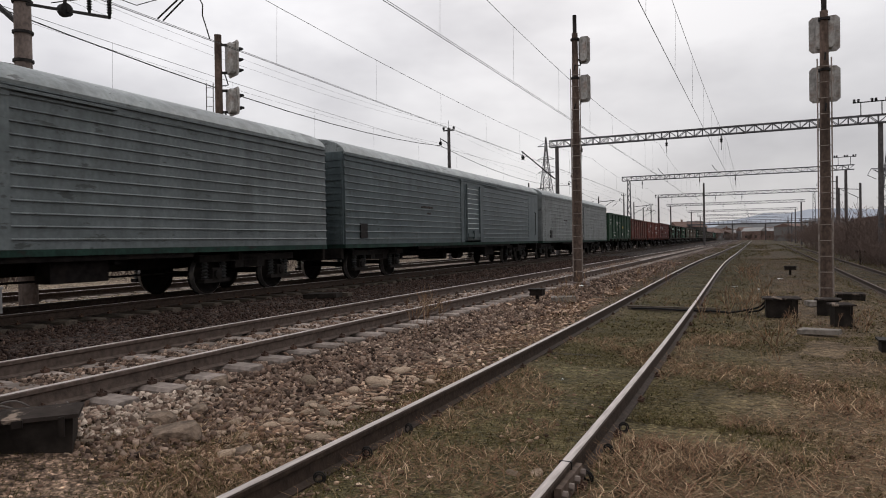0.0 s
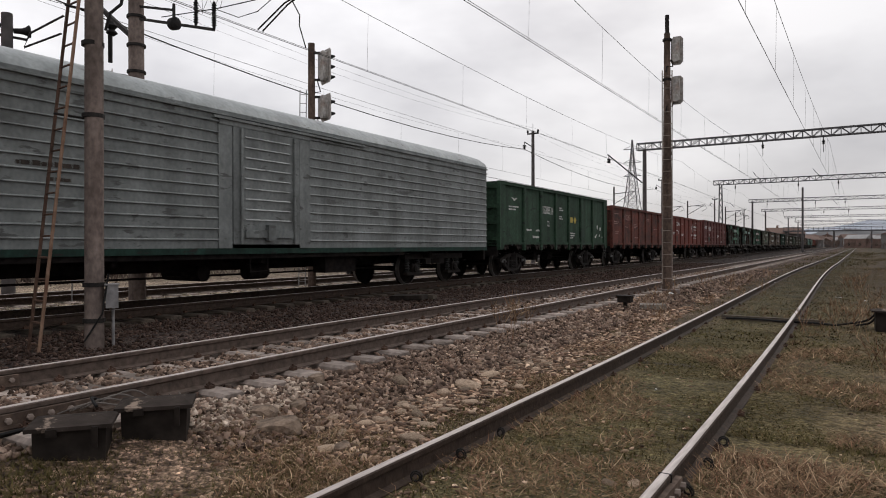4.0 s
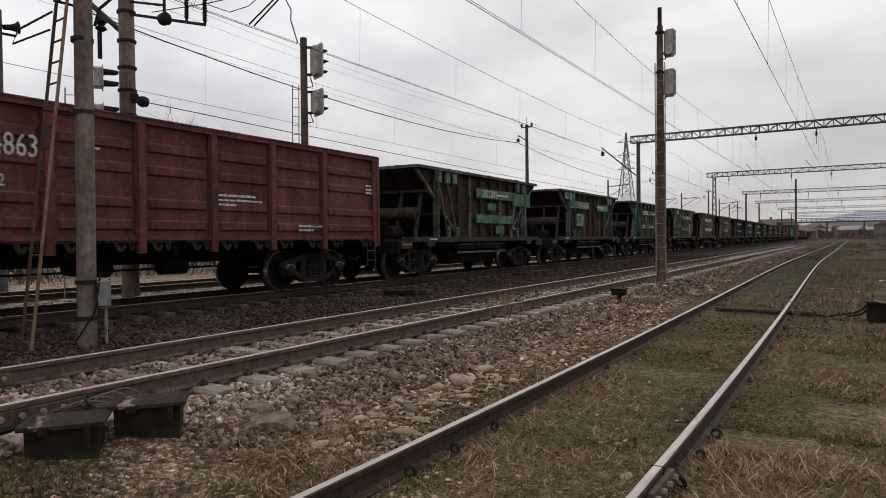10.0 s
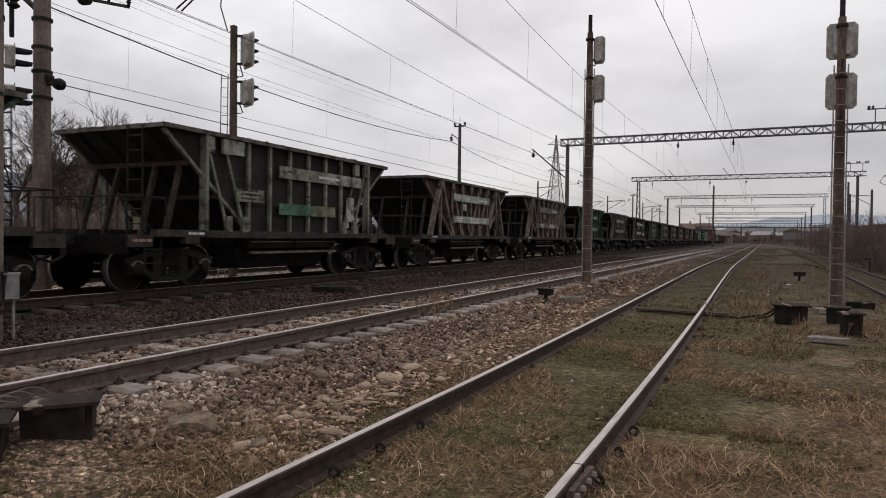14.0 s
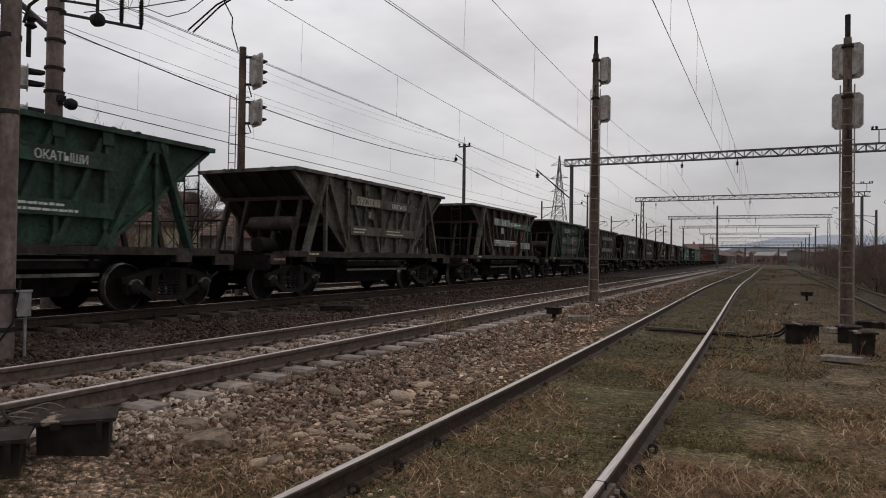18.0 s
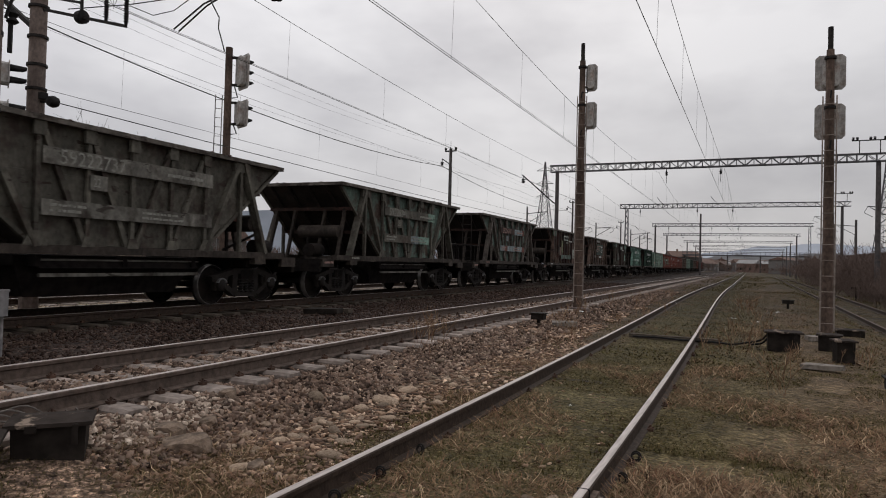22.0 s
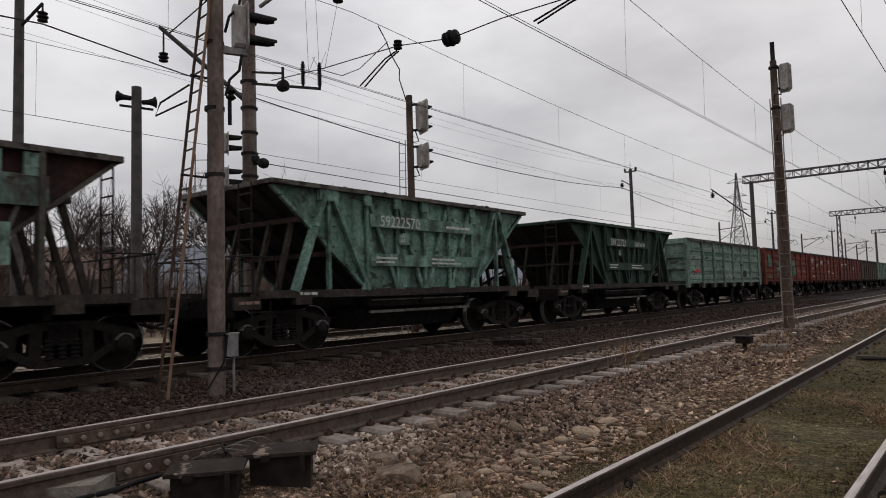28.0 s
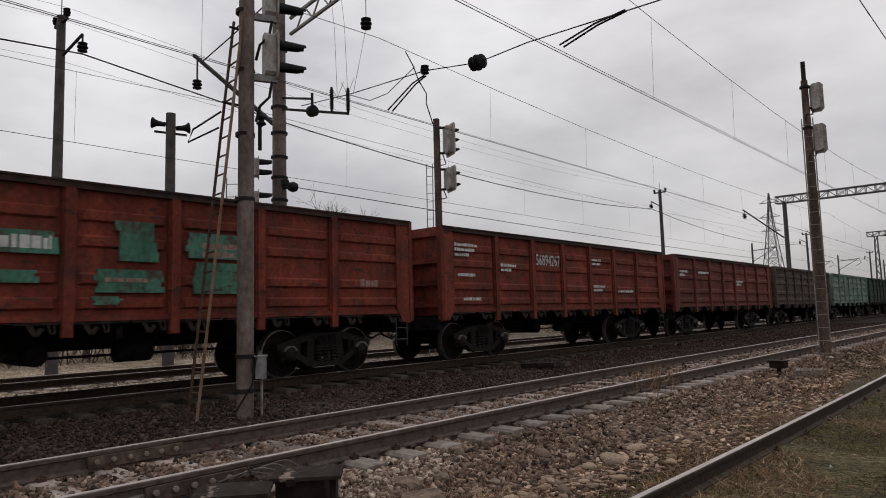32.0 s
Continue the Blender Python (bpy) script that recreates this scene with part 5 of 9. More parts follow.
# where the painted plates sit on the wagons that differ from the rest: y0, y1, z0, z1 and sometimes a paint
PLATES = {
    0: ((-0.8, 2.2, 2.62, 2.95), (2.2, 3.9, 2.45, 2.93), (-0.8, 2.2, 1.75, 2.05), (0.1, 0.75, 2.22, 2.46), (0.75, 1.4, 1.38, 1.66), (-3.55, -3.15, 2.98, 3.32), (-2.45, -2.15, 2.98, 3.32)),
    3: ((-0.9, 1.2, 2.62, 2.92), (1.2, 3.0, 2.62, 2.92, "pale_strip"), (-0.9, 0.5, 1.70, 1.98, "green_strip"), (0.5, 1.6, 1.70, 1.98, "olive_strip"), (2.2, 2.6, 1.6, 2.3, "pale_strip"), (-2.9, -2.2, 3.0, 3.32, "pale_strip"), (-2.45, -1.5, 1.95, 2.25, "post_pale")),
    11: ((-1.9, 1.5, 2.64, 2.93), (1.5, 2.1, 2.64, 2.93, "mint_strip"), (-1.9, 0.1, 1.77, 2.04), (0.1, 0.7, 1.77, 2.04, "blue_strip"), (0.7, 1.6, 1.77, 2.04, "mint_strip")),
    12: ((-1.9, 0.35, 2.64, 2.93, "sheet_brown"), (0.35, 1.7, 2.64, 2.93, "blue_strip"), (1.7, 2.1, 2.64, 2.93, "red_a"), (-1.9, -1.25, 1.77, 2.04, "blue_strip"), (-1.25, -0.8, 1.77, 2.04, "red_a"), (-0.8, 0.5, 1.77, 2.04, "blue_strip"), (0.5, 0.8, 1.77, 2.04, "sheet_brown"),
         (0.8, 1.7, 1.77, 2.04, "blue_strip"), (1.7, 2.1, 1.77, 2.04, "red_a")),
    13: ((-3.55, -2.75, 3.0, 3.3, "green_strip"), (-0.6, 0.75, 2.80, 3.12, "pale_strip"), (0.1, 0.75, 2.58, 2.72, "grey_strip"), (-1.3, 1.55, 1.55, 1.82, "faded_teal"), (-2.0, -1.25, 1.78, 2.32, "brown"), (-1.2, -0.8, 1.9, 2.75, "olive_strip"),
         (2.05, 2.65, 1.62, 2.25, "pale_strip"), (2.0, 2.7, 2.75, 3.05, "grey_strip")),
    14: ((-0.9, 1.85, 2.04, 2.95, "dark_g"), (-0.9, 0.7, 3.06, 3.28, "grey_strip")),
    8: ((-1.9, 0.2, 2.64, 2.95), (0.2, 1.9, 2.60, 2.88, "green_strip"), (1.9, 2.6, 2.58, 2.85, "brown"), (2.6, 3.4, 2.55, 2.85, "green_strip"), (-1.9, 0.2, 1.70, 1.98), (0.2, 1.1, 1.68, 1.94, "brown"), (1.9, 3.4, 1.62, 1.93)),
    15: ((-3.9, -2.7, 3.02, 3.32, "faded_teal"), (-0.3, 1.3, 2.82, 3.14, "faded_teal"), (-2.0, -1.1, 1.78, 2.4, "faded_teal"), (2.7, 3.5, 2.55, 3.0, "faded_teal"), (2.3, 3.0, 1.7, 2.3)),
}
NUMBER_AT = {0: (-0.3, 2.665), 15: (-0.25, 2.85)}


def crumbs_mesh():
    """Ore crumbs left along the rim of a hopper."""
    rg = np.random.default_rng(12)
    m = Mesh()
    for i in range(70):
        side = rg.random() < 0.7
        y = rg.uniform(-4.5, 4.5) if side else rg.choice((-4.55, 4.55))
        x = rg.choice((-1.56, 1.56)) + rg.normal(0, 0.04) if side else rg.uniform(-1.5, 1.5)
        q = ICO_V * (1 + rg.normal(0, 0.2, (12, 1))) * rg.uniform(0.015, 0.05) * np.array([1.4, 1.4, 0.7]) + np.array([x, y, 3.43])
        m.add([tuple(v) for v in q], [tuple(int(k) for k in f) for f in ICO_F])
    return m


def ring_mesh(x, y, z, r0, r1, n=24):
    """A flat painted ring on a wagon's side."""
    m = Mesh()
    m.v = [(x + e, y + r * math.cos(2 * math.pi * j / n), z + r * math.sin(2 * math.pi * j / n)) for e in (0.0, 0.004) for r in (r0, r1) for j in range(n)]
    for j in range(n):
        k = (j + 1) % n
        m.f += [(j, k, n + k, n + j), (2 * n + j, 3 * n + j, 3 * n + k, 2 * n + k), (n + j, n + k, 3 * n + k, 3 * n + j), (j, 2 * n + j, 2 * n + k, k)]
    return m


def build_train():
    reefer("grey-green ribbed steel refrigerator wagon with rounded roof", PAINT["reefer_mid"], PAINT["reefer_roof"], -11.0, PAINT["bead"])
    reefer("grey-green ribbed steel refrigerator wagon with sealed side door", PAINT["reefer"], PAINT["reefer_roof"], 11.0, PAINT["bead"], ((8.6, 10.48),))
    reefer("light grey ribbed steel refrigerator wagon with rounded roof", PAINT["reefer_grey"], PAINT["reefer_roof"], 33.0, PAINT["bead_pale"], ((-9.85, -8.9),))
    g = gondola("clean dark green steel gondola wagon with white lettering", PAINT["green_new"], 50.96, 3.53, "plain", wide_corner=True)
    x = 1.515
    lettering("65288524", 0.46, letter_white, g, x, -2.30, 2.50, "painted white wagon number", 0.68)
    lettering("22", 0.34, letter_white, g, x, -1.72, 1.98, "painted white number")
    bars(g, x, -5.55, 2.62, [0.9, 0.6], letter_white, 0.06)
    bars(g, x, -3.9, 1.75, [0.5], letter_white, 0.08)
    bars(g, x, -2.95, 1.75, [0.45], letter_white, 0.08)
    bars(g, x, -3.3, 1.47, [0.7], letter_white, 0.1)
    bars(g, x, -0.3, 2.80, [0.3, 0.45], letter_white)
    bars(g, x, -0.3, 2.42, [0.3, 0.4], letter_white)
    bars(g, x, 1.0, 1.70, [0.75, 0.65, 0.45], letter_white, 0.06)
    part("emblem", Mesh().plate([(x, -5.35, 3.0), (x, -5.05, 2.86), (x, -4.75, 3.0), (x, -4.95, 2.98), (x, -5.05, 2.94), (x, -5.15, 2.98)], 0.004), letter_white, g, "white painted emblem")
    part("hazard_mark", Mesh().box(x, x + 0.003, 1.05, 1.42, 2.22, 2.46).plate([(x, 1.52, 2.34), (x, 1.70, 2.16), (x, 1.88, 2.34), (x, 1.70, 2.52)], 0.004), letter_yellow, g, "yellow painted signs")
    for k, (fy, fz, fw, fh) in enumerate(((4.95, 2.0, 0.16, 0.22), (5.4, 1.93, 0.2, 0.18), (4.62, 1.55, 0.26, 0.12), (4.85, 1.66, 0.12, 0.1), (5.3, 1.62, 0.14, 0.12), (5.75, 1.55, 0.09, 0.1))):
        part("torn_paper", Mesh().plate([(x, fy, fz), (x, fy + fw * 0.8, fz - 0.02), (x, fy + fw, fz + fh * 0.6), (x, fy + fw * 0.55, fz + fh), (x, fy + fw * 0.1, fz + fh * 0.7)], 0.004), letter_white, g, "torn white paper scrap")
    part("scratched_patch", Mesh().box(x, x + 0.003, 2.5, 3.1, 1.55, 1.95), PAINT["dark_g"], g)
    g = gondola("worn red-brown steel gondola wagon with faded lettering", PAINT["red_a"], 64.88, 3.33, "board")
    lettering("61252873", 0.45, letter_faded, g, x, -3.9, 2.62, "faded painted wagon number")
    for y, z, r in ((-5.9, 2.9, [0.8]), (-5.9, 2.45, [0.9, 0.6]), (-5.7, 1.9, [0.7, 0.5]), (-1.9, 2.4, [0.6, 0.9, 0.5]), (-1.8, 1.6, [0.9]), (1.2, 2.8, [0.7, 0.5]), (3.0, 2.2, [0.8]), (-3.7, 2.2, [0.5])):
        bars(g, x, y, z, r, letter_faded)
    g = gondola("red-brown steel gondola wagon with white company lettering", PAINT["red_b"], 78.80, 3.33, "board", wide_corner=True)
    lettering("66310418", 0.45, letter_white, g, x, -4.0, 2.62, "painted white wagon number")
    lettering("21", 0.27, letter_white, g, x, -3.1, 2.06, "painted white number")
    bars(g, x, -4.05, 2.25, [0.8], letter_white, 0.06)
    part("dark_patch", Mesh().box(x, x + 0.003, -4.08, -3.45, 1.45, 1.9), PAINT["dark_g"], g, "dark green painted patch")
    part("wing_mark", Mesh().plate([(x + 0.002, -5.75, 2.22), (x + 0.002, -5.45, 2.02), (x + 0.002, -5.15, 2.22), (x + 0.002, -5.45, 2.14)], 0.004), letter_white, g, "white painted wing mark")
    bars(g, x, -5.0, 2.1, [0.7, 0.5], letter_white, 0.07)
    bars(g, x, -6.3, 1.15, [0.38], letter_white, 0.12)
    part("emblem", Mesh().plate([(x, 2.05, 2.55), (x, 2.33, 2.18), (x, 2.61, 2.55), (x, 2.33, 2.92)], 0.004), letter_white, g, "white painted diamond emblem")
    for y, z, w in ((2.85, 2.62, 1.35), (2.85, 2.42, 1.3), (2.0, 1.92, 2.2), (2.9, 1.74, 1.3)):
        bars(g, x, y, z, [w], letter_white, 0.16 if z in (2.62, 1.92) else 0.06, label="white painted company lettering")
    for y, z, r in ((-5.8, 2.8, [0.8]), (-5.8, 2.4, [0.6, 0.5]), (-2.0, 2.0, [0.9, 0.7]), (-2.0, 2.8, [0.5]), (3.7, 3.0, [0.3]), (5.9, 2.4, [0.3, 0.3, 0.3])):
        bars(g, x, y, z, r, letter_white)
    g = gondola("dusty red steel gondola wagon with pressed ribs", PAINT["red_c"], 92.72, 3.42, "bulge")
    lettering("60424863", 0.50, letter_white, g, x + 0.035, -4.05, 2.52, "painted white wagon number")
    lettering("22", 0.26, letter_white, g, x + 0.01, -3.3, 2.05, "painted white number")
    for y, z, r in ((-5.9, 2.85, [1.1, 1.3, 0.9]), (0.95, 2.1, [1.0, 1.2, 0.5]), (-1.9, 2.75, [0.3]), (3.3, 1.5, [0.9, 0.5]), (5.9, 2.6, [0.25, 0.25, 0.25]), (-5.6, 1.5, [0.6])):
        bars(g, x + 0.034, y, z, r, letter_white)
    part("paint_patch", Mesh().box(x + 0.0, x + 0.036, -3.95, -3.2, 1.5, 1.9), PAINT["dark_g"], g)
    uh = 99.68
    P = PAINT
    rows = [
        ("rust-brown hopper wagon with green posts and number plates", "post", "faded_teal", "sheet_brown", "green_strip", "59212092", "", 1),
        ("dark rusty hopper wagon with pale number plates", "post", "faded_teal", "sheet_brown", "mint_strip", "", "", 1),
        ("teal-green trussed hopper wagon with rusty patched sheets", "truss", "teal", "sheet_patch", "brown", "59224006", "", 1),
        ("dark hopper wagon with pale green posts and worn plates", "post", "post_pale", "sheet_dark", "post_pale", "", "", -1),
        ("brown rusty trussed hopper wagon with pale plates", "truss", "post_brown", "sheet_brown", "pale_strip", "59124644", "", -1),
        ("brown trussed hopper wagon with pale dusty plates", "truss", "post_brown", "sheet_brown", "grey_strip", "", "", -1),
        ("deep green trussed hopper wagon with white lettering", "truss", "deep_green", "deep_green", "deep_green", "59122804", "ОКАТЫШИ", 1),
        ("grey-green trussed hopper wagon with worn lettering", "truss", "dull_green", "dull_green", "dull_green", "59228080", "ОКАТЫШИ", 1),
        ("rusty brown hopper wagon with pale and green plates", "truss", "dull_green", "sheet_brown", "pale_strip", "", "", -1),
        ("dark green ribbed hopper wagon with round cream emblem", "plain", "rib_green", "rib_green", "rib_green", "59143818", "ОКАТЫШИ", 1),
        ("dull green trussed hopper wagon with grey plates", "truss", "dull_green", "dull_green", "grey_strip", "59222737", "", -1),
        ("dull green trussed hopper wagon with faded stained sheets", "truss", "dull_green", "faded_teal", "dull_green", "59228841", "", 1),
        ("faded teal hopper wagon with rusty truss and pale plates", "truss", "grey", "faded_teal", "blue_strip", "59224741", "", -1),
        ("brown rusty hopper wagon with patched plates", "post", "brown", "sheet_brown", "grey_strip", "", "", 1),
        ("dark brown hopper wagon with round white emblem", "truss", "brown", "sheet_dark", "dark_g", "", "", -1),
        ("rust-brown hopper wagon with green posts and plates", "post", "dull_green", "sheet_brown", "mint_strip", "59470990", "", 1),
        ("clean teal-green trussed hopper wagon with white number", "truss", "teal_clean", "teal_clean", "teal_clean", "59222570", "", -1),
        ("dark green trussed hopper wagon with white lettering", "truss", "deep_green", "deep_green", "deep_green", "59122721", "ОКАТЫШИ", -1),
    ]
    for i, (label, kind, fp, sh, stp, num, word, le) in enumerate(rows):
        mark = letter_cream if kind == "plain" or i == 7 else letter_faded if i == 12 else letter_dim if i in (10, 11) else letter_white
        h = hopper(label, kind, P[fp], P[sh], P[stp], num, mark, uh + 6 + 12 * i, word, le, PLATES.get(i), NUMBER_AT.get(i))
        if i == 13:
            bars(h, 1.614, -0.5, 2.88, [1.15], MAT["dark_iron"], 0.16)
        if i == 1:
            lettering("58040733", 0.36, MAT["dark_iron"], h, 1.615, -3.3, 2.665, "dark painted wagon number")
        if i == 8:
            lettering("ОКАТЫШИ", 0.24, letter_white, h, 1.615, 0.3, 2.68, "painted white word")
            lettering("ОКАТЫШИ", 0.22, letter_orange, h, 1.615, 0.22, 1.74, "faded orange painted word")
            part("red_patch", Mesh().box(1.50, 1.535, 1.98, 2.55, 2.05, 2.45), P["red_a"], h, "red painted patch")
        if i == 9:
            for y0, y1, z0, z1 in ((-1.86, -0.67, 2.70, 3.06), (-0.59, 0.59, 2.70, 3.06), (0.67, 1.86, 2.76, 3.06), (-1.86, -0.67, 2.06, 2.48), (-0.59, 0.59, 2.06, 2.48), (0.67, 1.86, 2.02, 2.58), (-1.86, -0.67, 1.48, 1.84), (-0.59, 0.59, 1.48, 1.84), (0.67, 1.86, 1.48, 1.84)):
                part("panel", Mesh().box(1.48, 1.556, y0, y1, z0, z1), P["deep_green"] if z0 > 2.5 else P["rib_green"], h, "smooth dark green panel")
            part("emblem", ring_mesh(1.558, 0.78, 2.36, 0.17, 0.235), letter_cream, h, "round cream painted ring")
            part("emblem_shape", ring_mesh(1.558, 0.78, 2.33, 0.0, 0.11, 7), letter_faded, h, "faded orange painted shape")
            part("red_band", Mesh().box(1.55, 1.561, -0.59, 0.42, 1.53, 1.80), P["red_a"], h, "dull red painted band")
            lettering("22", 0.19, letter_dim, h, 1.585, -0.72, 2.52, "small painted number")
            bars(h, 1.559, -1.65, 2.36, [0.5, 0.85, 0.6], letter_dim)
            bars(h, 1.559, 1.12, 2.46, [0.5, 0.62], letter_dim)
            bars(h, 1.563, 0.0, 1.72, [0.3, 0.36], letter_faded)
            bars(h, 1.559, 0.70, 1.74, [0.95, 0.45, 0.2], letter_dim)
        if i == 14:
            part("emblem", ring_mesh(1.613, 1.3, 2.5, 0.19, 0.235), letter_white, h, "round white painted emblem")
            bars(h, 1.614, -0.75, 2.75, [1.4, 1.1, 1.3, 0.7], letter_faded, 0.07, 0.08)
            lettering("ОКАТЫШИ", 0.2, letter_white, h, 1.614, -0.6, 3.09, "painted white word")
    u0 = uh + 18 * 12
    tail = [("pale green peeling steel gondola wagon with dark scuffs", "pale", "bulge"),
            ("bright red steel gondola wagon with teal paint patches", "red_d", "bulge"),
            ("red steel gondola wagon with white lettering", "red_d", "bulge"),
            ("red-brown steel gondola wagon with pressed ribs", "red_b", "bulge"),
            ("brown rusty steel gondola wagon", "brown_g", "bulge"),
            ("pale green steel gondola wagon", "pale", "bulge"),
            ("dark grimy steel gondola wagon", "dark_g", "bulge"),
            ("brown grimy steel gondola wagon", "brown_g", "board"),
            ("red steel gondola wagon far down the train", "red_a", "bulge"),
            ("dark green steel gondola wagon far down the train", "dark_g", "plain"),
            ("red-brown steel gondola wagon far down the train", "red_c", "bulge"),
            ("brown steel gondola wagon far down the train", "brown_g", "bulge")]
    for i, (label, p, kind) in enumerate(tail):
        g = gondola(label, P[p], u0 + 6.96 + 13.92 * i, 3.30, kind, P["rim_worn"] if i == 0 else P["sheet_brown"] if i < 4 else None, i < 4)
        if i == 0:
            for y, z, r in ((-5.7, 2.8, [1.2]), (-3.8, 2.55, [1.0, 0.6]), (-2.1, 2.6, [1.1]), (-0.4, 2.5, [0.6]), (1.1, 2.6, [0.9, 0.5])):
                bars(g, x + 0.034, y, z, r, PAINT["patch_teal"], 0.12)
            part("dark_patch", Mesh().box(x, x + 0.036, 2.75, 3.35, 1.5, 1.85), MAT["dark_iron"], g, "dark square patch")
            part("graffiti", Mesh().plate([(x + 0.036, -5.4, 1.72), (x + 0.036, -4.9, 1.7), (x + 0.036, -4.6, 1.8), (x + 0.036, -5.0, 1.9), (x + 0.036, -5.3, 1.86)], 0.004), letter_red, g, "small red sprayed mark")
        if i == 1:
            for y0, y1, z0, z1 in ((-5.5, -4.95, 2.7, 2.92), (-5.5, -4.65, 2.14, 2.7), (-5.45, -4.7, 1.41, 1.59), (-6.27, -6.03, 1.1, 1.63), (-3.38, -2.84, 2.2, 2.54), (-3.38, -2.66, 1.87, 2.13), (-3.35, -2.95, 1.6, 1.74),
                                   (-2.32, -1.01, 2.19, 2.52), (-1.98, -1.24, 1.77, 1.95), (-0.08, 0.48, 2.13, 2.76), (-0.4, 0.6, 1.64, 2.0), (-0.42, -0.05, 1.45, 1.58), (1.07, 2.1, 2.23, 2.66), (1.2, 2.26, 1.63, 2.16)):
                patch = Mesh()
                rp = random.Random(int(y0 * 100))
                for k in range(4):
                    za, zb = z0 + (z1 - z0) * k / 4, z0 + (z1 - z0) * (k + 1) / 4
                    patch.box(x, x + 0.0495, y0 - rp.uniform(0, 0.07), y1 + rp.uniform(-0.05, 0.06), za, zb)
                part("paint_patch", patch, PAINT["patch_teal"], g, "teal brushed paint patch")["kind"] = "stuff"
            lettering("УЗ/UZ", 0.26, letter_faded, g, x + 0.052, -5.2, 2.42, "faded painted letters")
            bars(g, x + 0.052, -5.3, 2.22, [0.6], letter_faded, 0.07)
            bars(g, x + 0.052, -3.3, 2.0, [0.5], letter_faded, 0.07)
            bars(g, x + 0.052, 1.3, 2.4, [0.8, 0.6], letter_faded, 0.1)
            bars(g, x + 0.052, -0.3, 1.8, [0.7], letter_faded, 0.08)
            ring = Mesh().tube([(x + 0.06, -6.17 + 0.16 * a, 2.35 + 0.22 * c) for a, c in ((0, 1), (1, 0), (0, -1), (-1, 0), (0, 1))], 0.018, 5)
            part("emblem", ring, letter_faded, g, "faded painted diamond outline")
            bars(g, x + 0.052, -2.28, 2.26, [1.22], letter_white, 0.2)
            bars(g, x + 0.036, 4.9, 1.8, [0.5], letter_faded, 0.16)
        if i == 2:
            lettering("56894267", 0.45, letter_white, g, x + 0.036, -2.3, 2.5, "painted white wagon number")
            for y, z, r in ((-5.9, 2.85, [0.9, 0.8, 0.6]), (-5.8, 2.1, [0.7]), (-4.0, 2.4, [0.7, 0.5]), (0.95, 2.75, [0.6, 0.6]), (1.0, 1.9, [0.8, 0.6]), (2.7, 1.75, [1.2]), (-5.6, 1.5, [0.7])):
                bars(g, x + 0.034, y, z, r, letter_white, 0.08)
        if i == 3:
            for y, z, r in ((-3.8, 2.6, [1.2]), (-5.8, 2.6, [0.8, 0.6]), (1.0, 2.3, [0.9, 0.7])):
                bars(g, x + 0.034, y, z, r, letter_white, 0.1)


build_train()


MAT["gantry"] = surface("gantry_steel", (0.06, 0.058, 0.062), (0.12, 0.115, 0.12), 5, 0.7, 0.2, bump=0)
MAT["gantry_post"] = surface("gantry_post_steel", (0.05, 0.045, 0.045), (0.10, 0.09, 0.088), 4, 0.8, bump=0.1)
# ---- signals, masts, gantries and poles ----
def tapered(h, r0, r1, n=14):
    return Mesh().tube([(0, 0, -0.4), (0, 0, h * 0.5), (0, 0, h)], r0, n, r1)


def clamp(parent, z, r):
    part("clamp", Mesh().lathe([(r, z - 0.03), (r + 0.015, z - 0.03), (r + 0.015, z + 0.03), (r, z + 0.03)], 14), MAT["dark_iron"], parent)


def lean_ladder(parent, foot, head, w, n, material, across=(1, 0, 0), r=0.02, rung_material=None):
    """Two rails from foot to head and n rungs between."""
    a, b, s = Vector(foot), Vector(head), Vector(across).normalized() * (w / 2)
    l = part("ladder", Mesh().tube([a - s, b - s], r, 6), material[0], parent, "rusty leaning steel ladder")
    part("rail", Mesh().tube([a + s, b + s], r, 6), material[1], l)
    for i in range(n):
        p = a + (b - a) * ((i + 0.5) / n)
        part("rung", Mesh().tube([p - s, p + s], r * 0.65, 5), material[0], l)
    return l


def plate_outline(w, h, c=0.08):
    k = c
    return [(-w / 2 + k, -h / 2), (w / 2 - k, -h / 2), (w / 2, -h / 2 + k), (w / 2, h / 2 - k), (w / 2 - k, h / 2), (-w / 2 + k, h / 2), (-w / 2, h / 2 - k), (-w / 2, -h / 2 + k)]


def signal_head(parent, at, w, h, lamps, hood=0.32, back=True):
    """A colour-light head facing +y of its own frame, with its background board, lamp hoods and rear housing."""
    board = part("signal_board", Mesh().plate([(x, 0, z) for x, z in plate_outline(w, h)], 0.02), MAT["signal_grey"], parent, "grey weathered background board")
    board.matrix_basis = at
    part("housing", Mesh().plate([(x, -0.10, z) for x, z in plate_outline(w * 0.55, h * 0.86, 0.05)], 0.17), MAT["signal_grey"], board)
    for k in range(lamps):
        z = h * (0.5 - (k + 0.5) / lamps) * 0.92
        hm = Mesh()
        n = 9
        ring = []
        for y, q in ((0.0, 0.10), (hood, 0.075)):
            for j in range(n):
                a = math.radians(-25 + 230 * j / (n - 1))
                ring.append((q * math.cos(a), y if j not in (0, n - 1) else y * 0.75, z + q * math.sin(a)))
        hm.add(ring, [(j, j + 1, n + j + 1, n + j) for j in range(n - 1)])
        part("lamp_hood", hm, MAT["black"], board)
        part("lens", Mesh().lathe([(0.0, 0.01), (0.085, 0.01), (0.085, 0.02), (0.0, 0.03)], 12, "y", (0, 0, z)), MAT["black"], board)
    return board


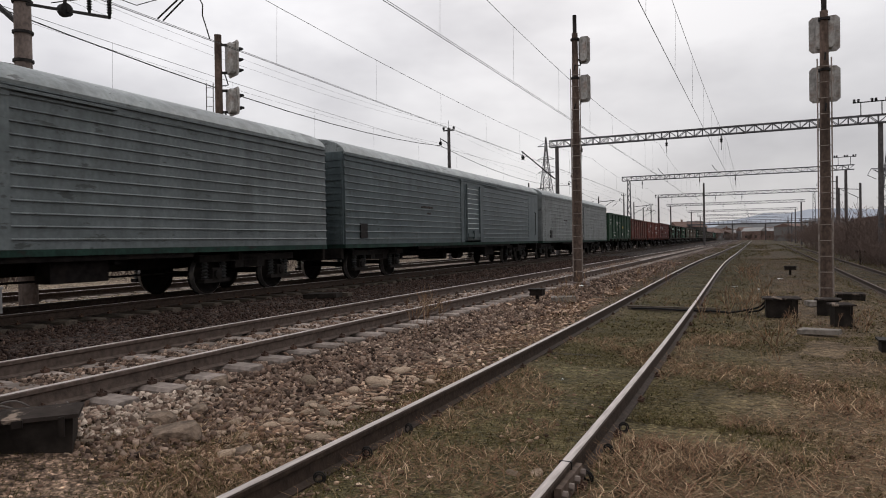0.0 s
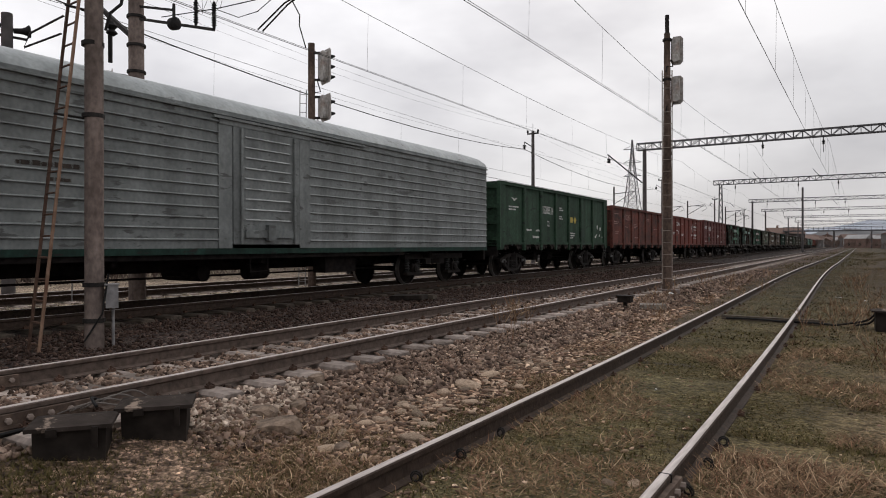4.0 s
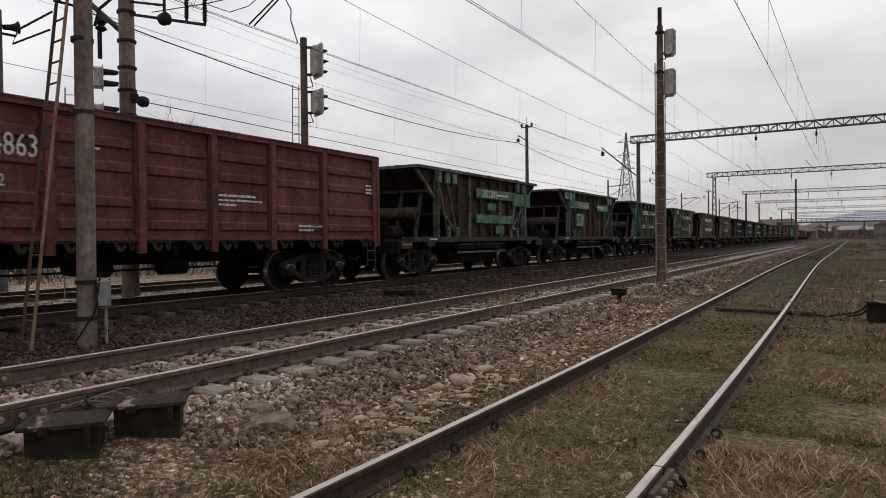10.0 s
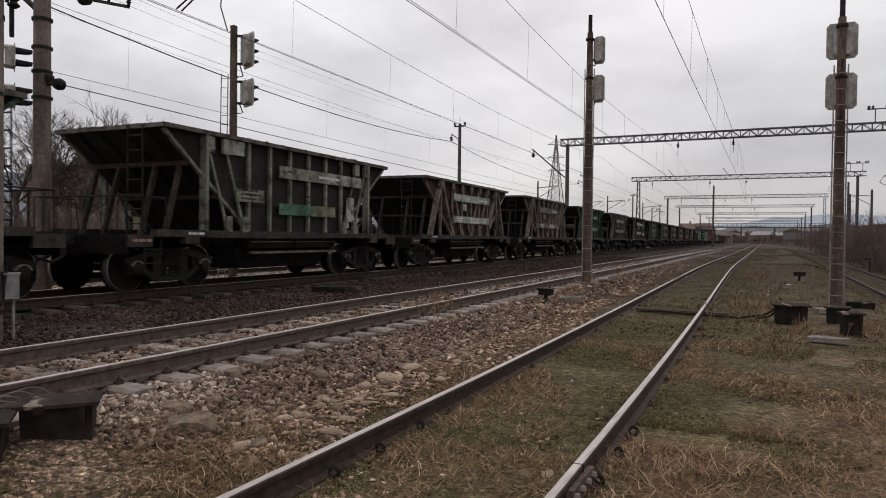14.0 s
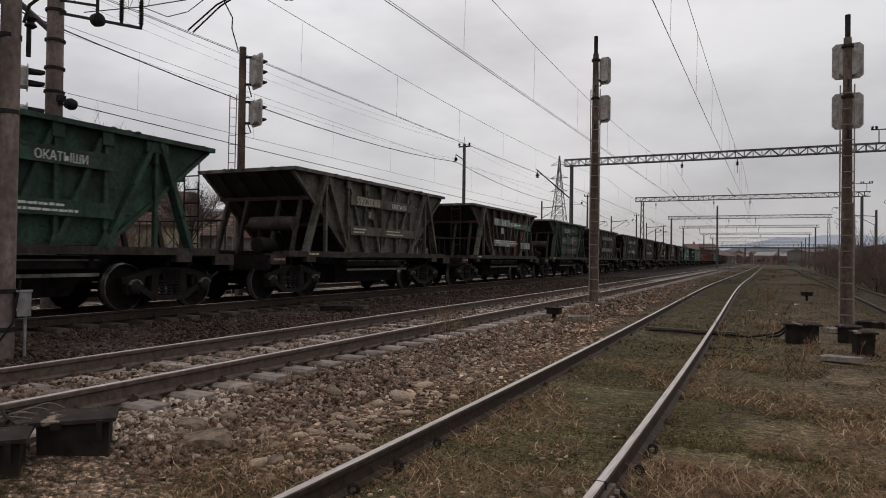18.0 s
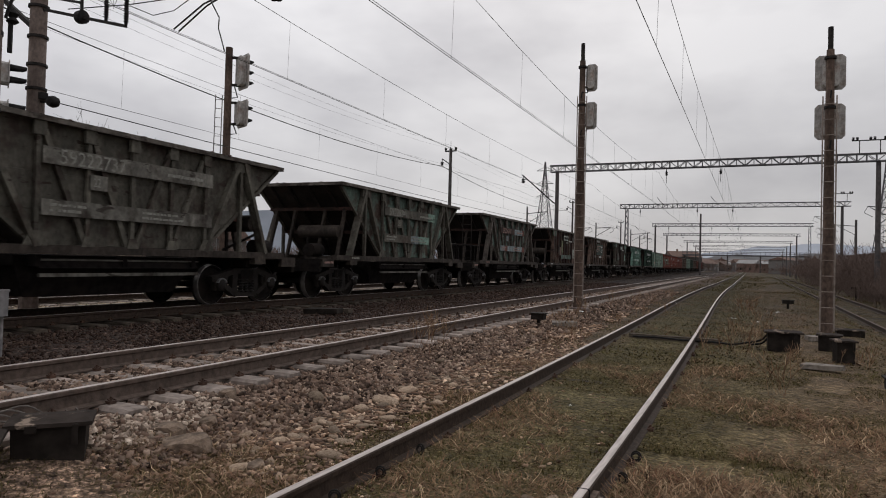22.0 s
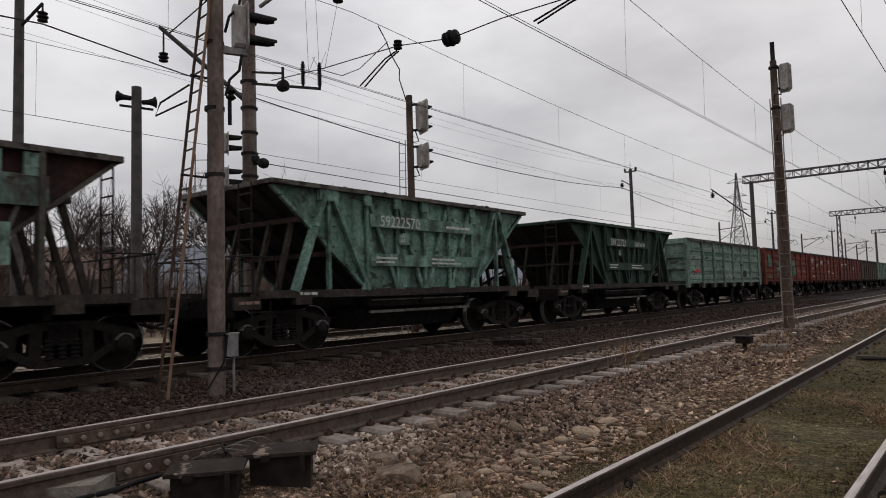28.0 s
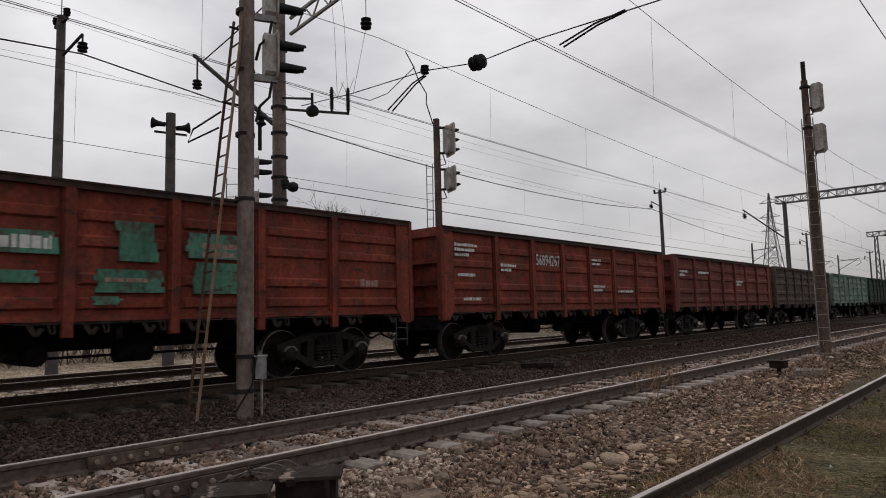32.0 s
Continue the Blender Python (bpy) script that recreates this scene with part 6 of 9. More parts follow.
def rear_signal_mast(name, x, y, z0, h, r0, r1, head_side, label, board_w):
    """A mast with two heads turned away along the line and a ladder up its near face."""
    t = thing(name, label, "railway signal", "signal masts", at=pose(x, y, 0))
    part("mast", Mesh().tube([(0, 0, z0 - 0.6), (0, 0, h * 0.55), (0, 0, h - 0.55)], r0, 12, r1), MAT["mast_brown"], t, "brown weathered tapered mast", True)
    part("mast_tip", Mesh().tube([(0, 0, h - 0.6), (0, 0, h)], r1 * 0.7, 10), MAT["dark_iron"], t, smooth=True)
    a = math.degrees(math.atan2(-x, y))
    for k, z in enumerate((h - 1.05, h - 2.25)):
        cx = head_side
        at = pose(cx, 0.22, z, 0, 0, 0)
        signal_head(t, at, board_w, 0.86, 2 if k else 3, 0.3)
        part("head_bracket", Mesh().beam((0, 0, z + 0.30), (cx, 0.16, z + 0.30), 0.06, 0.05).beam((0, 0, z - 0.32), (cx, 0.16, z - 0.32), 0.06, 0.05), MAT["dark_iron"], t)
        part("cable_loop", Mesh().tube([(cx * 0.6, 0.1, z - 0.4), (cx * 0.8 - 0.05, 0.08, z - 0.5), (0.02, -0.12, z - 0.52), (0.0, -0.15, z - 0.7)], 0.02, 6), MAT["black"], t)
        clamp(t, z + 0.3, r1 + 0.03)
    d = Vector((-x, -y, 0)).normalized()
    s = Vector((d.y, -d.x, 0))
    f, hd = d * (r0 + 0.06), d * (r1 + 0.08)
    lean_ladder(t, (f.x, f.y, z0 + 0.15), (hd.x, hd.y, h - 1.7), 0.29 if board_w > 0.5 else 0.28, int((h - 2) / 0.36), (MAT["mast_rail"], MAT["mast_rail"]), s, 0.016)
    part("foundation", Mesh().lathe([(r0 + 0.25, z0 - 0.6), (r0 + 0.22, z0 - 0.02), (r0 + 0.16, z0)], 10), MAT["mast_concrete"], t)
    return t


rear_signal_mast("signal_mast", -5.2, 21.0, 0.26, 8.54, 0.155, 0.09, 0.24, "brown rail signal mast with two heads seen from behind", 0.36)
rear_signal_mast("signal_mast", 1.40, 18.58, 0.0, 7.45, 0.135, 0.085, 0.02, "brown rail signal mast with ladder and two pale boards", 0.66)


def near_signal_mast():
    """The concrete mast between the main track and the train, with its ladder, heads and box."""
    x, y = -9.15, 5.4
    t = thing("signal_mast", "tall weathered concrete signal mast with rusty ladder", "railway signal", "signal masts", at=pose(x, y, 0))
    part("mast", Mesh().tube([(0, 0, -0.3), (0.03, 0, 4.5), (0.06, 0, 9.0)], 0.128, 16, 0.112), MAT["mast_concrete"], t, "grey-brown cracked concrete mast", True)
    for z in (0.55, 1.05, 3.4, 4.4, 5.4, 6.35):
        clamp(t, z, 0.132)
    d = Vector((-x, -y, 0)).normalized()
    s = Vector((-d.y, d.x, 0))  # to the left as seen from the line's near side
    if s.y > 0:
        s = -s
    R = lambda r, u, z: (-s * r - d * u + Vector((0, 0, z)))
    foot, head = R(-0.73, -0.05, 0.12), R(-0.10, 0.0, 6.25)
    lean_ladder(t, foot, head, 0.32, 21, (MAT["rust"], MAT["ladder_rust"]), d * 0.29 - s * 0.14, 0.022)
    for z, k in ((3.4, 0.48), (4.9, 0.34), (6.1, 0.24)):
        part("ladder_stay", Mesh().tube([R(-k, 0, z), R(0.02, 0, z - 0.05)], 0.018, 6), MAT["dark_iron"], t)
    part("hand_hoop", Mesh().tube([R(-0.35, 0, 4.75), R(-0.75, 0, 4.45), R(-0.82, 0, 4.25), R(-0.38, 0, 4.5)], 0.016, 6), MAT["dark_iron"], t)
    turn = math.degrees(math.atan2(-s.y, -s.x)) - 90
    for z, h, n in ((5.72, 0.78, 2), (6.70, 0.82, 2)):
        p = R(0.46, 0.08, z)
        signal_head(t, pose(p.x, p.y, p.z, 0, 0, turn + 12), 0.40, h, n, 0.48)
        for k in (-0.40, ):
            part("head_bracket", Mesh().beam(R(0.1, 0, z + k), R(0.48, 0.05, z + k), 0.08, 0.10), MAT["grey_steel"], t)
        part("cable_loop", Mesh().tube([R(0.4, 0, z - 0.45), R(0.36, 0, z - 0.7), R(0.22, 0, z - 0.85), R(0.16, 0, z - 1.1)], 0.022, 6), MAT["black"], t)
    part("insulator", Mesh().lathe([(0.03, 4.58), (0.08, 4.62), (0.04, 4.67), (0.08, 4.72), (0.03, 4.78)], 10, "z", tuple(R(0.24, 0.1, 0))), MAT["black"], t)
    part("conduit", Mesh().tube([R(0.22, 0.1, 4.2), R(0.22, 0.1, 4.6)], 0.03, 6), MAT["black"], t)
    bx = R(0.225, -0.04, 0)
    b = part("meter_box", Mesh().box(-0.085, 0.085, -0.08, 0.08, 0.72, 1.04).box(-0.1, 0.1, -0.095, 0.095, 1.04, 1.06), MAT["grey_steel"], t, "small pale grey metal box")
    b.matrix_basis = pose(bx.x, bx.y, 0, 0, 0, turn)
    part("box_pipe", Mesh().tube([R(0.24, 0, 0.1), R(0.24, 0, 0.8)], 0.02, 6), MAT["grey_steel"], t)
    part("base_wire", Mesh().tube([R(-0.12, -0.17, 0.28), R(0.1, -0.18, 0.65), R(0.18, -0.1, 1.2)], 0.014, 5), MAT["black"], t)
    return t


near_signal_mast()


def far_signal():
    t = thing("signal_mast", "slim dark signal mast with two side heads", "railway signal", "signal masts", at=pose(-15.2, 16.2, 0))
    part("mast", Mesh().tube([(0, 0, -0.2), (0, 0, 8.1)], 0.135, 12, 0.11), MAT["mast_brown"], t, "dark brown steel mast", True)
    for z, h, n in ((7.36, 1.08, 3), (6.04, 0.84, 2)):
        signal_head(t, pose(0.38, 0.26, z, 0, 0, -24), 0.76, h, n, 0.30)
        for k in (-0.4, 0.4):
            part("head_bracket", Mesh().beam((0, 0, z + k * h), (0.34, 0.20, z + k * h), 0.06, 0.07), MAT["dark_iron"], t)
        part("cable_loop", Mesh().tube([(0.15, 0.1, z - h * 0.4), (0.25, 0.15, z - h * 0.75), (0.1, 0.05, z - h * 0.78)], 0.02, 6), MAT["black"], t)
    lean_ladder(t, (-0.27, -0.18, 0.3), (-0.22, -0.15, 6.6), 0.2, 22, (MAT["grey_steel"], MAT["grey_steel"]), (0.7, 0.7, 0), 0.016)


far_signal()


def back_signal():
    """A short signal behind the train, close to the overhead line mast."""
    t = thing("signal_mast", "short dark signal mast with two grey heads behind the train", "railway signal", "signal masts", at=pose(-15.3, 9.12, 0))
    part("mast", Mesh().tube([(0, 0, -0.2), (0, 0, 6.0)], 0.12, 12, 0.10), MAT["mast_brown"], t, "dark brown steel mast", True)
    for z in (5.47, 4.60):
        signal_head(t, pose(0.16, 0.26, z, 0, 0, -30), 0.42, 0.58, 2, 0.34)
        for k in (-0.2, 0.2):
            part("head_bracket", Mesh().beam((0, 0, z + k), (0.14, 0.18, z + k), 0.05, 0.05), MAT["dark_iron"], t)
    lean_ladder(t, (-0.30, -0.30, 0.3), (-0.24, -0.24, 5.2), 0.3, 15, (MAT["grey_steel"], MAT["grey_steel"]), (0.7, 0.7, 0), 0.016)


back_signal()

INS = [(0.02, 0.0), (0.075, 0.02), (0.075, 0.04), (0.03, 0.055), (0.085, 0.08), (0.085, 0.10), (0.03, 0.115), (0.075, 0.14), (0.075, 0.16), (0.02, 0.18)]


def insulator(parent, at, axis="z", k=1.0):
    return part("insulator", Mesh().lathe([(r * k, (h - 0.09) * k) for r, h in INS], 12, axis, at), MAT["black"], parent, "dark ribbed insulator", True)


def catenary_mast():
    """The concrete mast behind the train that carries the overhead line's cross wires."""
    x, y = -15.2, 10.05
    t = thing("catenary_mast", "round concrete overhead line mast with brackets", "mast", at=pose(x, y, 0))
    part("mast", Mesh().tube([(0, 0, -0.2), (0, 0, 11.5)], 0.205, 16, 0.165), MAT["mast_concrete"], t, "weathered concrete mast", True)
    for z in (4.7, 5.3, 5.85, 6.5, 7.2, 8.8):
        clamp(t, z, 0.205)
    part("bracket", Mesh().beam((-0.1, 0, 7.2), (2.87, 0, 6.4), 0.06, 0.06).beam((-0.1, 0, 7.5), (1.46, 0, 7.1), 0.05, 0.05).beam((1.46, 0, 6.7), (1.46, 0, 7.25), 0.05, 0.05), MAT["dark_iron"], t, "dark steel bracket")
    part("strain_insulator", Mesh().lathe([(0.05, -0.1), (0.14, -0.08), (0.15, 0.08), (0.05, 0.1)], 12, "x", (1.46, 0, 6.78)), MAT["black"], t, smooth=True)
    for u, z in ((2.25, 6.80), (2.87, 6.62)):
        part("rod_insulator", Mesh().lathe([(0.03, 0.0)] + [(q, 0.06 + 0.055 * i + e) for i in range(9) for q, e in ((0.035, 0.0), (0.062, 0.02), (0.035, 0.035))] + [(0.03, 0.6)], 8, "z", (u, 0, z - 0.2)), MAT["black"], t, "ribbed rod insulator")
    part("arm", Mesh().beam((-0.1, 0, 6.7), (-4.72, 0, 10.0), 0.10, 0.10), MAT["dark_iron"], t, "slanted dark arm")
    part("arm_stay", Mesh().tube([(-4.2, 0, 9.65), (-2.4, 0, 9.95), (-0.1, 0, 10.4)], 0.02, 5), MAT["dark_iron"], t)
    insulator(t, (-4.52, 0, 9.0), "z", 1.8)
    part("hanger", Mesh().tube([(-4.52, 0, 9.1), (-4.52, 0, 9.85)], 0.03, 5), MAT["wire"], t)
    part("ball_insulator", Mesh().lathe([(0.03, -0.14), (0.11, -0.10), (0.14, 0.0), (0.11, 0.10), (0.03, 0.14)], 12, "y", (0.46, 0.1, 5.0)), MAT["black"], t, smooth=True)
    part("stub", Mesh().beam((0.15, 0, 5.0), (0.40, 0.06, 5.0), 0.05, 0.05), MAT["dark_iron"], t)
    part("junction_box", Mesh().box(0.2, 0.32, -0.08, 0.08, 5.05, 5.2), MAT["black"], t)
    g = Mesh()
    for z in (9.3, 9.75):
        g.beam((0.1, 0.3, z), (6.0, 0.3, z + 0.8), 0.07, 0.07)
    for i in range(8):
        u = 0.4 + i * 0.7
        g.beam((u, 0.3, 9.3 + u * 0.135), (u + 0.35, 0.3, 9.8 + u * 0.135), 0.035, 0.035).beam((u + 0.35, 0.3, 9.8 + u * 0.135), (u + 0.7, 0.3, 9.4 + u * 0.135), 0.035, 0.035)
    part("lattice_arm", g, MAT["grey_steel"], t, "grey lattice arm")
    return t


catenary_mast()
cm = thing("catenary_mast", "concrete overhead line mast beside the side track", "mast", at=pose(9.0, 10.2, 0))
part("mast", Mesh().tube([(0, 0, -0.8), (0, 0, 11.5)], 0.225, 14, 0.185), MAT["mast_concrete"], cm, smooth=True)


def cross_wires():
    """Wires across the tracks between the two masts, with insulators and the arms that hold the contact wires."""
    t = thing("cross_wires", "thin dark wires across the tracks with insulators", "overhead wires")
    y = 10.6
    Q = lambda x, z, dy=0.0: (x * 1.04, y + dy, 1.58 + (z - 1.58) * 1.04)
    rope = [Q(-14.4, 7.1), Q(-12.44, 6.93), Q(-9.9, 6.83), Q(-8.43, 6.60), Q(-7.21, 6.65), Q(-5.19, 6.59), Q(-3.0, 6.53), Q(-1.07, 6.48), (8.9, 10.2, 7.2)]
    part("steady_wire", Mesh().tube(rope, 0.012, 6), MAT["wire"], t)
    part("head_wire", Mesh().tube([(-15.0, 10.2, 11.3), (-12, y, 10.2), (-7, y, 9.6), (-2, y, 9.9), (8.9, 10.2, 11.3)], 0.014, 6), MAT["wire"], t)
    insulator(t, Q(-8.43, 6.60), "x", 2.0)
    insulator(t, Q(-9.9, 6.85), "z", 1.25)
    insulator(t, Q(-11.79, 8.49), "z", 1.7)
    part("hanger", Mesh().tube([Q(-11.79, 8.6), (-12.25, y, 10.25)], 0.01, 5), MAT["wire"], t)
    part("hanger", Mesh().tube([(-6.85, y, 8.5), (-6.8, y, 9.6)], 0.01, 5), MAT["wire"], t)
    part("hanger", Mesh().tube([(-2.2, y, 8.1), (-2.2, y, 9.9)], 0.01, 5), MAT["wire"], t)
    for pts in (((-11.02, 6.20), (-10.25, 6.62), (-9.9, 6.72)), ((-6.46, 6.36), (-5.74, 6.54), (-5.17, 6.60)), ((-1.93, 6.0), (-2.4, 6.34), (-3.0, 6.53))):
        for sy in (-0.07, 0.07):
            part("steady_arm", Mesh().tube([Q(px, pz, sy * (1 - 0.3 * i)) for i, (px, pz) in enumerate(pts)], 0.018, 6), MAT["dark_iron"], t, "bent steady arm")
    part("jumper", Mesh().tube([(-10.9, y, 7.66), (-10.67, y, 7.27), (-10.55, y + 0.05, 6.9), (-10.36, y + 0.1, 6.55), (-10.42, y + 0.15, 6.35), (-10.28, y + 0.2, 5.86)], 0.014, 5), MAT["wire"], t)
    part("slack_jumper", Mesh().tube([Q(-12.4, 6.9), Q(-11.7, 6.6), Q(-11.1, 6.62), Q(-10.2, 7.0)], 0.01, 5), MAT["wire"], t)
    for x in (-12.9, -12.5):
        part("stay_wire", Mesh().tube([Q(x, 6.9), (x - 0.6, y, 9.0), (x - 0.8, y, 10.4)], 0.006, 4), MAT["wire"], t)
        for e in (-0.25, 0.25):
            part("bird_guard", Mesh().tube([Q(x, 6.95), Q(x + e, 7.3)], 0.006, 4), MAT["wire"], t)
    part("stay_wire", Mesh().tube([Q(-12.3, 6.9), Q(-11.79, 8.4)], 0.006, 4), MAT["wire"], t)
    return t


cross_wires()


def span(pts, sag, n=10):
    out = []
    for a, b in zip(pts, pts[1:]):
        for i in range(n):
            k = i / n
            out.append(tuple(a[j] + (b[j] - a[j]) * k - (4 * sag * k * (1 - k) if j == 2 else 0) for j in range(3)))
    return out + [pts[-1]]


GANTRY_Y = (57.6, 96.3, 139.5, 179.0, 226.0, 270.0, 315.0)


def overhead_line(label, fx, dx=0.0, y_first=10.6, zc=6.6, zm=8.5, zf=8.5, sag=0.55, double=False):
    """Contact wire, carrier wire and droppers over one track; zm and zf are the carrier's heights here and at the gantries."""
    t = thing("overhead_line", label, "overhead wires", "overhead lines")
    ys = [-28.0, y_first, *GANTRY_Y]
    zs = [zm, zm] + [zf] * len(GANTRY_Y)
    zig = [0.1, -0.08, 0.1, -0.2, 0.2, -0.2, 0.2, -0.2, 0.2]
    c = [(fx(y) + dx + z, y, zc) for y, z in zip(ys, zig)]
    part("contact_wire", Mesh().tube(c, 0.008, 5), MAT["wire"], t)
    m = [(fx(y) + dx + z * 0.3, y, h) for y, z, h in zip(ys, zig, zs)]
    part("carrier_wire", Mesh().tube(span(m, sag), 0.0075, 5), MAT["wire"], t)
    if double:
        part("contact_wire", Mesh().tube([(x + 0.07, y, z) for x, y, z in c], 0.006, 5), MAT["wire"], t)
    for y in (2, 6, 15, 20.5, 26, 31.5, 37, 43, 49, 53, 63, 70, 77, 84, 90):
        i = max(j for j in range(len(ys) - 1) if ys[j] <= y)
        k = (y - ys[i]) / (ys[i + 1] - ys[i])
        xc = c[i][0] + (c[i + 1][0] - c[i][0]) * k
        xm = m[i][0] + (m[i + 1][0] - m[i][0]) * k
        zd = zs[i] + (zs[i + 1] - zs[i]) * k - 4 * sag * k * (1 - k)
        part("dropper", Mesh().tube([(xc, y, zc), (xc + 0.02, y, (zc + zd) / 2), (xm, y, zd)], 0.0035, 4), MAT["wire"], t)
    return t


overhead_line("overhead contact and carrier wires of the main track", main_x, -0.6, zc=6.55, zm=8.8, zf=9.3, sag=0.85, double=True)
overhead_line("overhead contact and carrier wires above the train", train_x, 0.85, zc=6.49, zm=8.25, zf=8.45, sag=0.55, double=True)
overhead_line("overhead contact and carrier wires of the siding", lambda y: -1.9 - 0.012 * y, 0.0, zc=6.3, zm=8.15, zf=9.05, sag=0.38)
overhead_line("overhead contact and carrier wires of the further track", fourth_x, -0.25, zc=6.15, zm=8.1, zf=8.1, sag=0.3)


def gantry(y, x0, x1, z, posts, mast=False):
    t = thing("catenary_gantry", "grey steel lattice gantry across all the tracks", "gantry", "catenary gantries")
    b, w = 0.55, 0.45
    for dy in (-w / 2, w / 2):
        for zz in (z - b, z):
            part("chord", Mesh().beam((x0, y + dy, zz), (x1, y + dy, zz), 0.085, 0.085), MAT["gantry"], t)
    n = int((x1 - x0) / 0.62)
    for dy in (-w / 2, w / 2):
        m = Mesh()
        for i in range(n):
            a, c = x0 + (x1 - x0) * i / n, x0 + (x1 - x0) * (i + 1) / n
            m.beam((a, y + dy, z - b), (a, y + dy, z), 0.05, 0.05)
            m.beam((a, y + dy, z - b if i % 2 else z), (c, y + dy, z if i % 2 else z - b), 0.045, 0.045)
        web = part("lattice_web", m, MAT["gantry"], t)
        web["kind"] = "stuff"
    for k, (px, kind) in enumerate(posts):
        zt = z + (1.9 if kind == "tall" else -b)
        if kind == "lattice":
            p = Mesh()
            for sx in (-0.3, 0.3):
                for sy in (-0.3, 0.3):
                    p.beam((px + sx, y + sy, 0), (px + sx * 0.5, y + sy * 0.5, zt), 0.08, 0.08)
            for i in range(12):
                za, zb = zt * i / 12, zt * (i + 1) / 12
                for sy in (-1, 1):
                    q = lambda s, v: (px + s * 0.3 * (1 - 0.5 * v / zt), y + sy * 0.3 * (1 - 0.5 * v / zt), v)
                    p.beam(q(-1 if i % 2 else 1, za), q(1 if i % 2 else -1, zb), 0.045, 0.045)
            part("lattice_post", p, MAT["gantry"], t, "lattice steel post")
        else:
            part("post", Mesh().tube([(px, y, -0.5), (px, y, zt)], 0.2, 10, 0.16), MAT["gantry_post"], t, "dark round post", True)
    for fx in (main_x, train_x, fourth_x, near_x):
        xx = fx(y)
        if x0 < xx < x1:
            part("hanging_insulator", Mesh().lathe([(0.02, z - b - 1.2), (0.02, z - b - 0.6), (0.12, z - b - 0.55), (0.05, z - b - 0.45), (0.13, z - b - 0.38), (0.05, z - b - 0.3), (0.02, z - b)], 8, "z", (xx, y, 0)), MAT["black"], t)
            part("registration_arm", Mesh().tube([(xx - 0.7, y, 7.3), (xx - 0.5, y, 7.0), (xx - 0.1, y, 6.6)], 0.022, 5), MAT["dark_iron"], t)
    return t


g1 = gantry(57.6, -16.8, 8.1, 10.2, ((-16.2, "round"), (7.6, "round")))
part("slanted_arm", Mesh().beam((-16.4, 57.6, 6.9), (-19.4, 57.6, 9.5), 0.10, 0.10), MAT["dark_iron"], g1, "slanted dark arm")
insulator(g1, (-19.3, 57.6, 8.95), "z", 2.2)
part("hanger", Mesh().tube([(-19.3, 57.6, 9.1), (-19.3, 57.6, 9.4)], 0.03, 5), MAT["wire"], g1)
gantry(96.3, -17.9, 9.9, 10.2, ((-17.0, "lattice"), (9.0, "round")))
gantry(139.5, -19.6, 8.6, 10.2, ((-19.0, "round"), (-10.6, "tall"), (8.0, "lattice")))
gantry(179.0, -22.4, 8.4, 10.2, ((-21.5, "round"), (7.6, "round")))
gantry(226.0, -22, 8.6, 10.2, ((-21, "round"), (8.0, "round")))
gantry(270.0, -23, 9, 10.2, ((-22, "round"), (8.4, "round")))
gantry(315.0, -25, 9, 10.2, ((-24, "round"), (8.4, "round")))


def top_frame(x, y, z):
    t = thing("insulator_frame", "small steel frame with pin insulators on the gantry", "insulator frame", at=pose(x, y, z))
    part("frame", Mesh().beam((-0.8, 0, 0), (-0.8, 0, 1.0), 0.06, 0.06).beam((0.5, 0, 0), (0.5, 0, 1.0), 0.06, 0.06).beam((-1.3, 0, 1.0), (1.1, 0, 1.0), 0.07, 0.07), MAT["dark_iron"], t)
    for u in (-1.2, -0.95, -0.1, 0.15, 0.8, 1.05):
        insulator(t, (u, 0, 1.14), "z", 1.3)


top_frame(7.2, 57.6, 10.2)
top_frame(9.0, 96.3, 10.2)


def line_pole(x, y, h, lean=0.0, arm=1):
    """A wooden pole of the feeder line with a bracket and insulators."""
    t = thing("line_pole", "slim dark pole with bracket and insulators", "pole", "feeder line poles", at=pose(x, y, 0))
    part("pole", Mesh().tube([(0, 0, 0), (0, 0, h)], 0.17, 10, 0.12), MAT["gantry_post"], t, smooth=True)
    part("spike", Mesh().tube([(0, 0, h), (0, 0, h + 0.6)], 0.015, 5), MAT["dark_iron"], t)
    part("crossarm", Mesh().beam((-0.5, 0, h - 0.2), (0.5, 0, h - 0.2), 0.08, 0.1), MAT["dark_iron"], t)
    for u in (-0.45, 0.45):
        insulator(t, (u, 0, h - 0.02), "z", 1.3)
    part("bracket", Mesh().beam((0, 0, h - 1.3), (0.9 * arm, 0.3, h - 0.75), 0.06, 0.06).beam((0.9 * arm, 0.3, h - 0.75), (0.9 * arm, 0.3, h - 1.0), 0.04, 0.04), MAT["dark_iron"], t)
    insulator(t, (0.9 * arm, 0.3, h - 1.15), "z", 1.8)
    return t


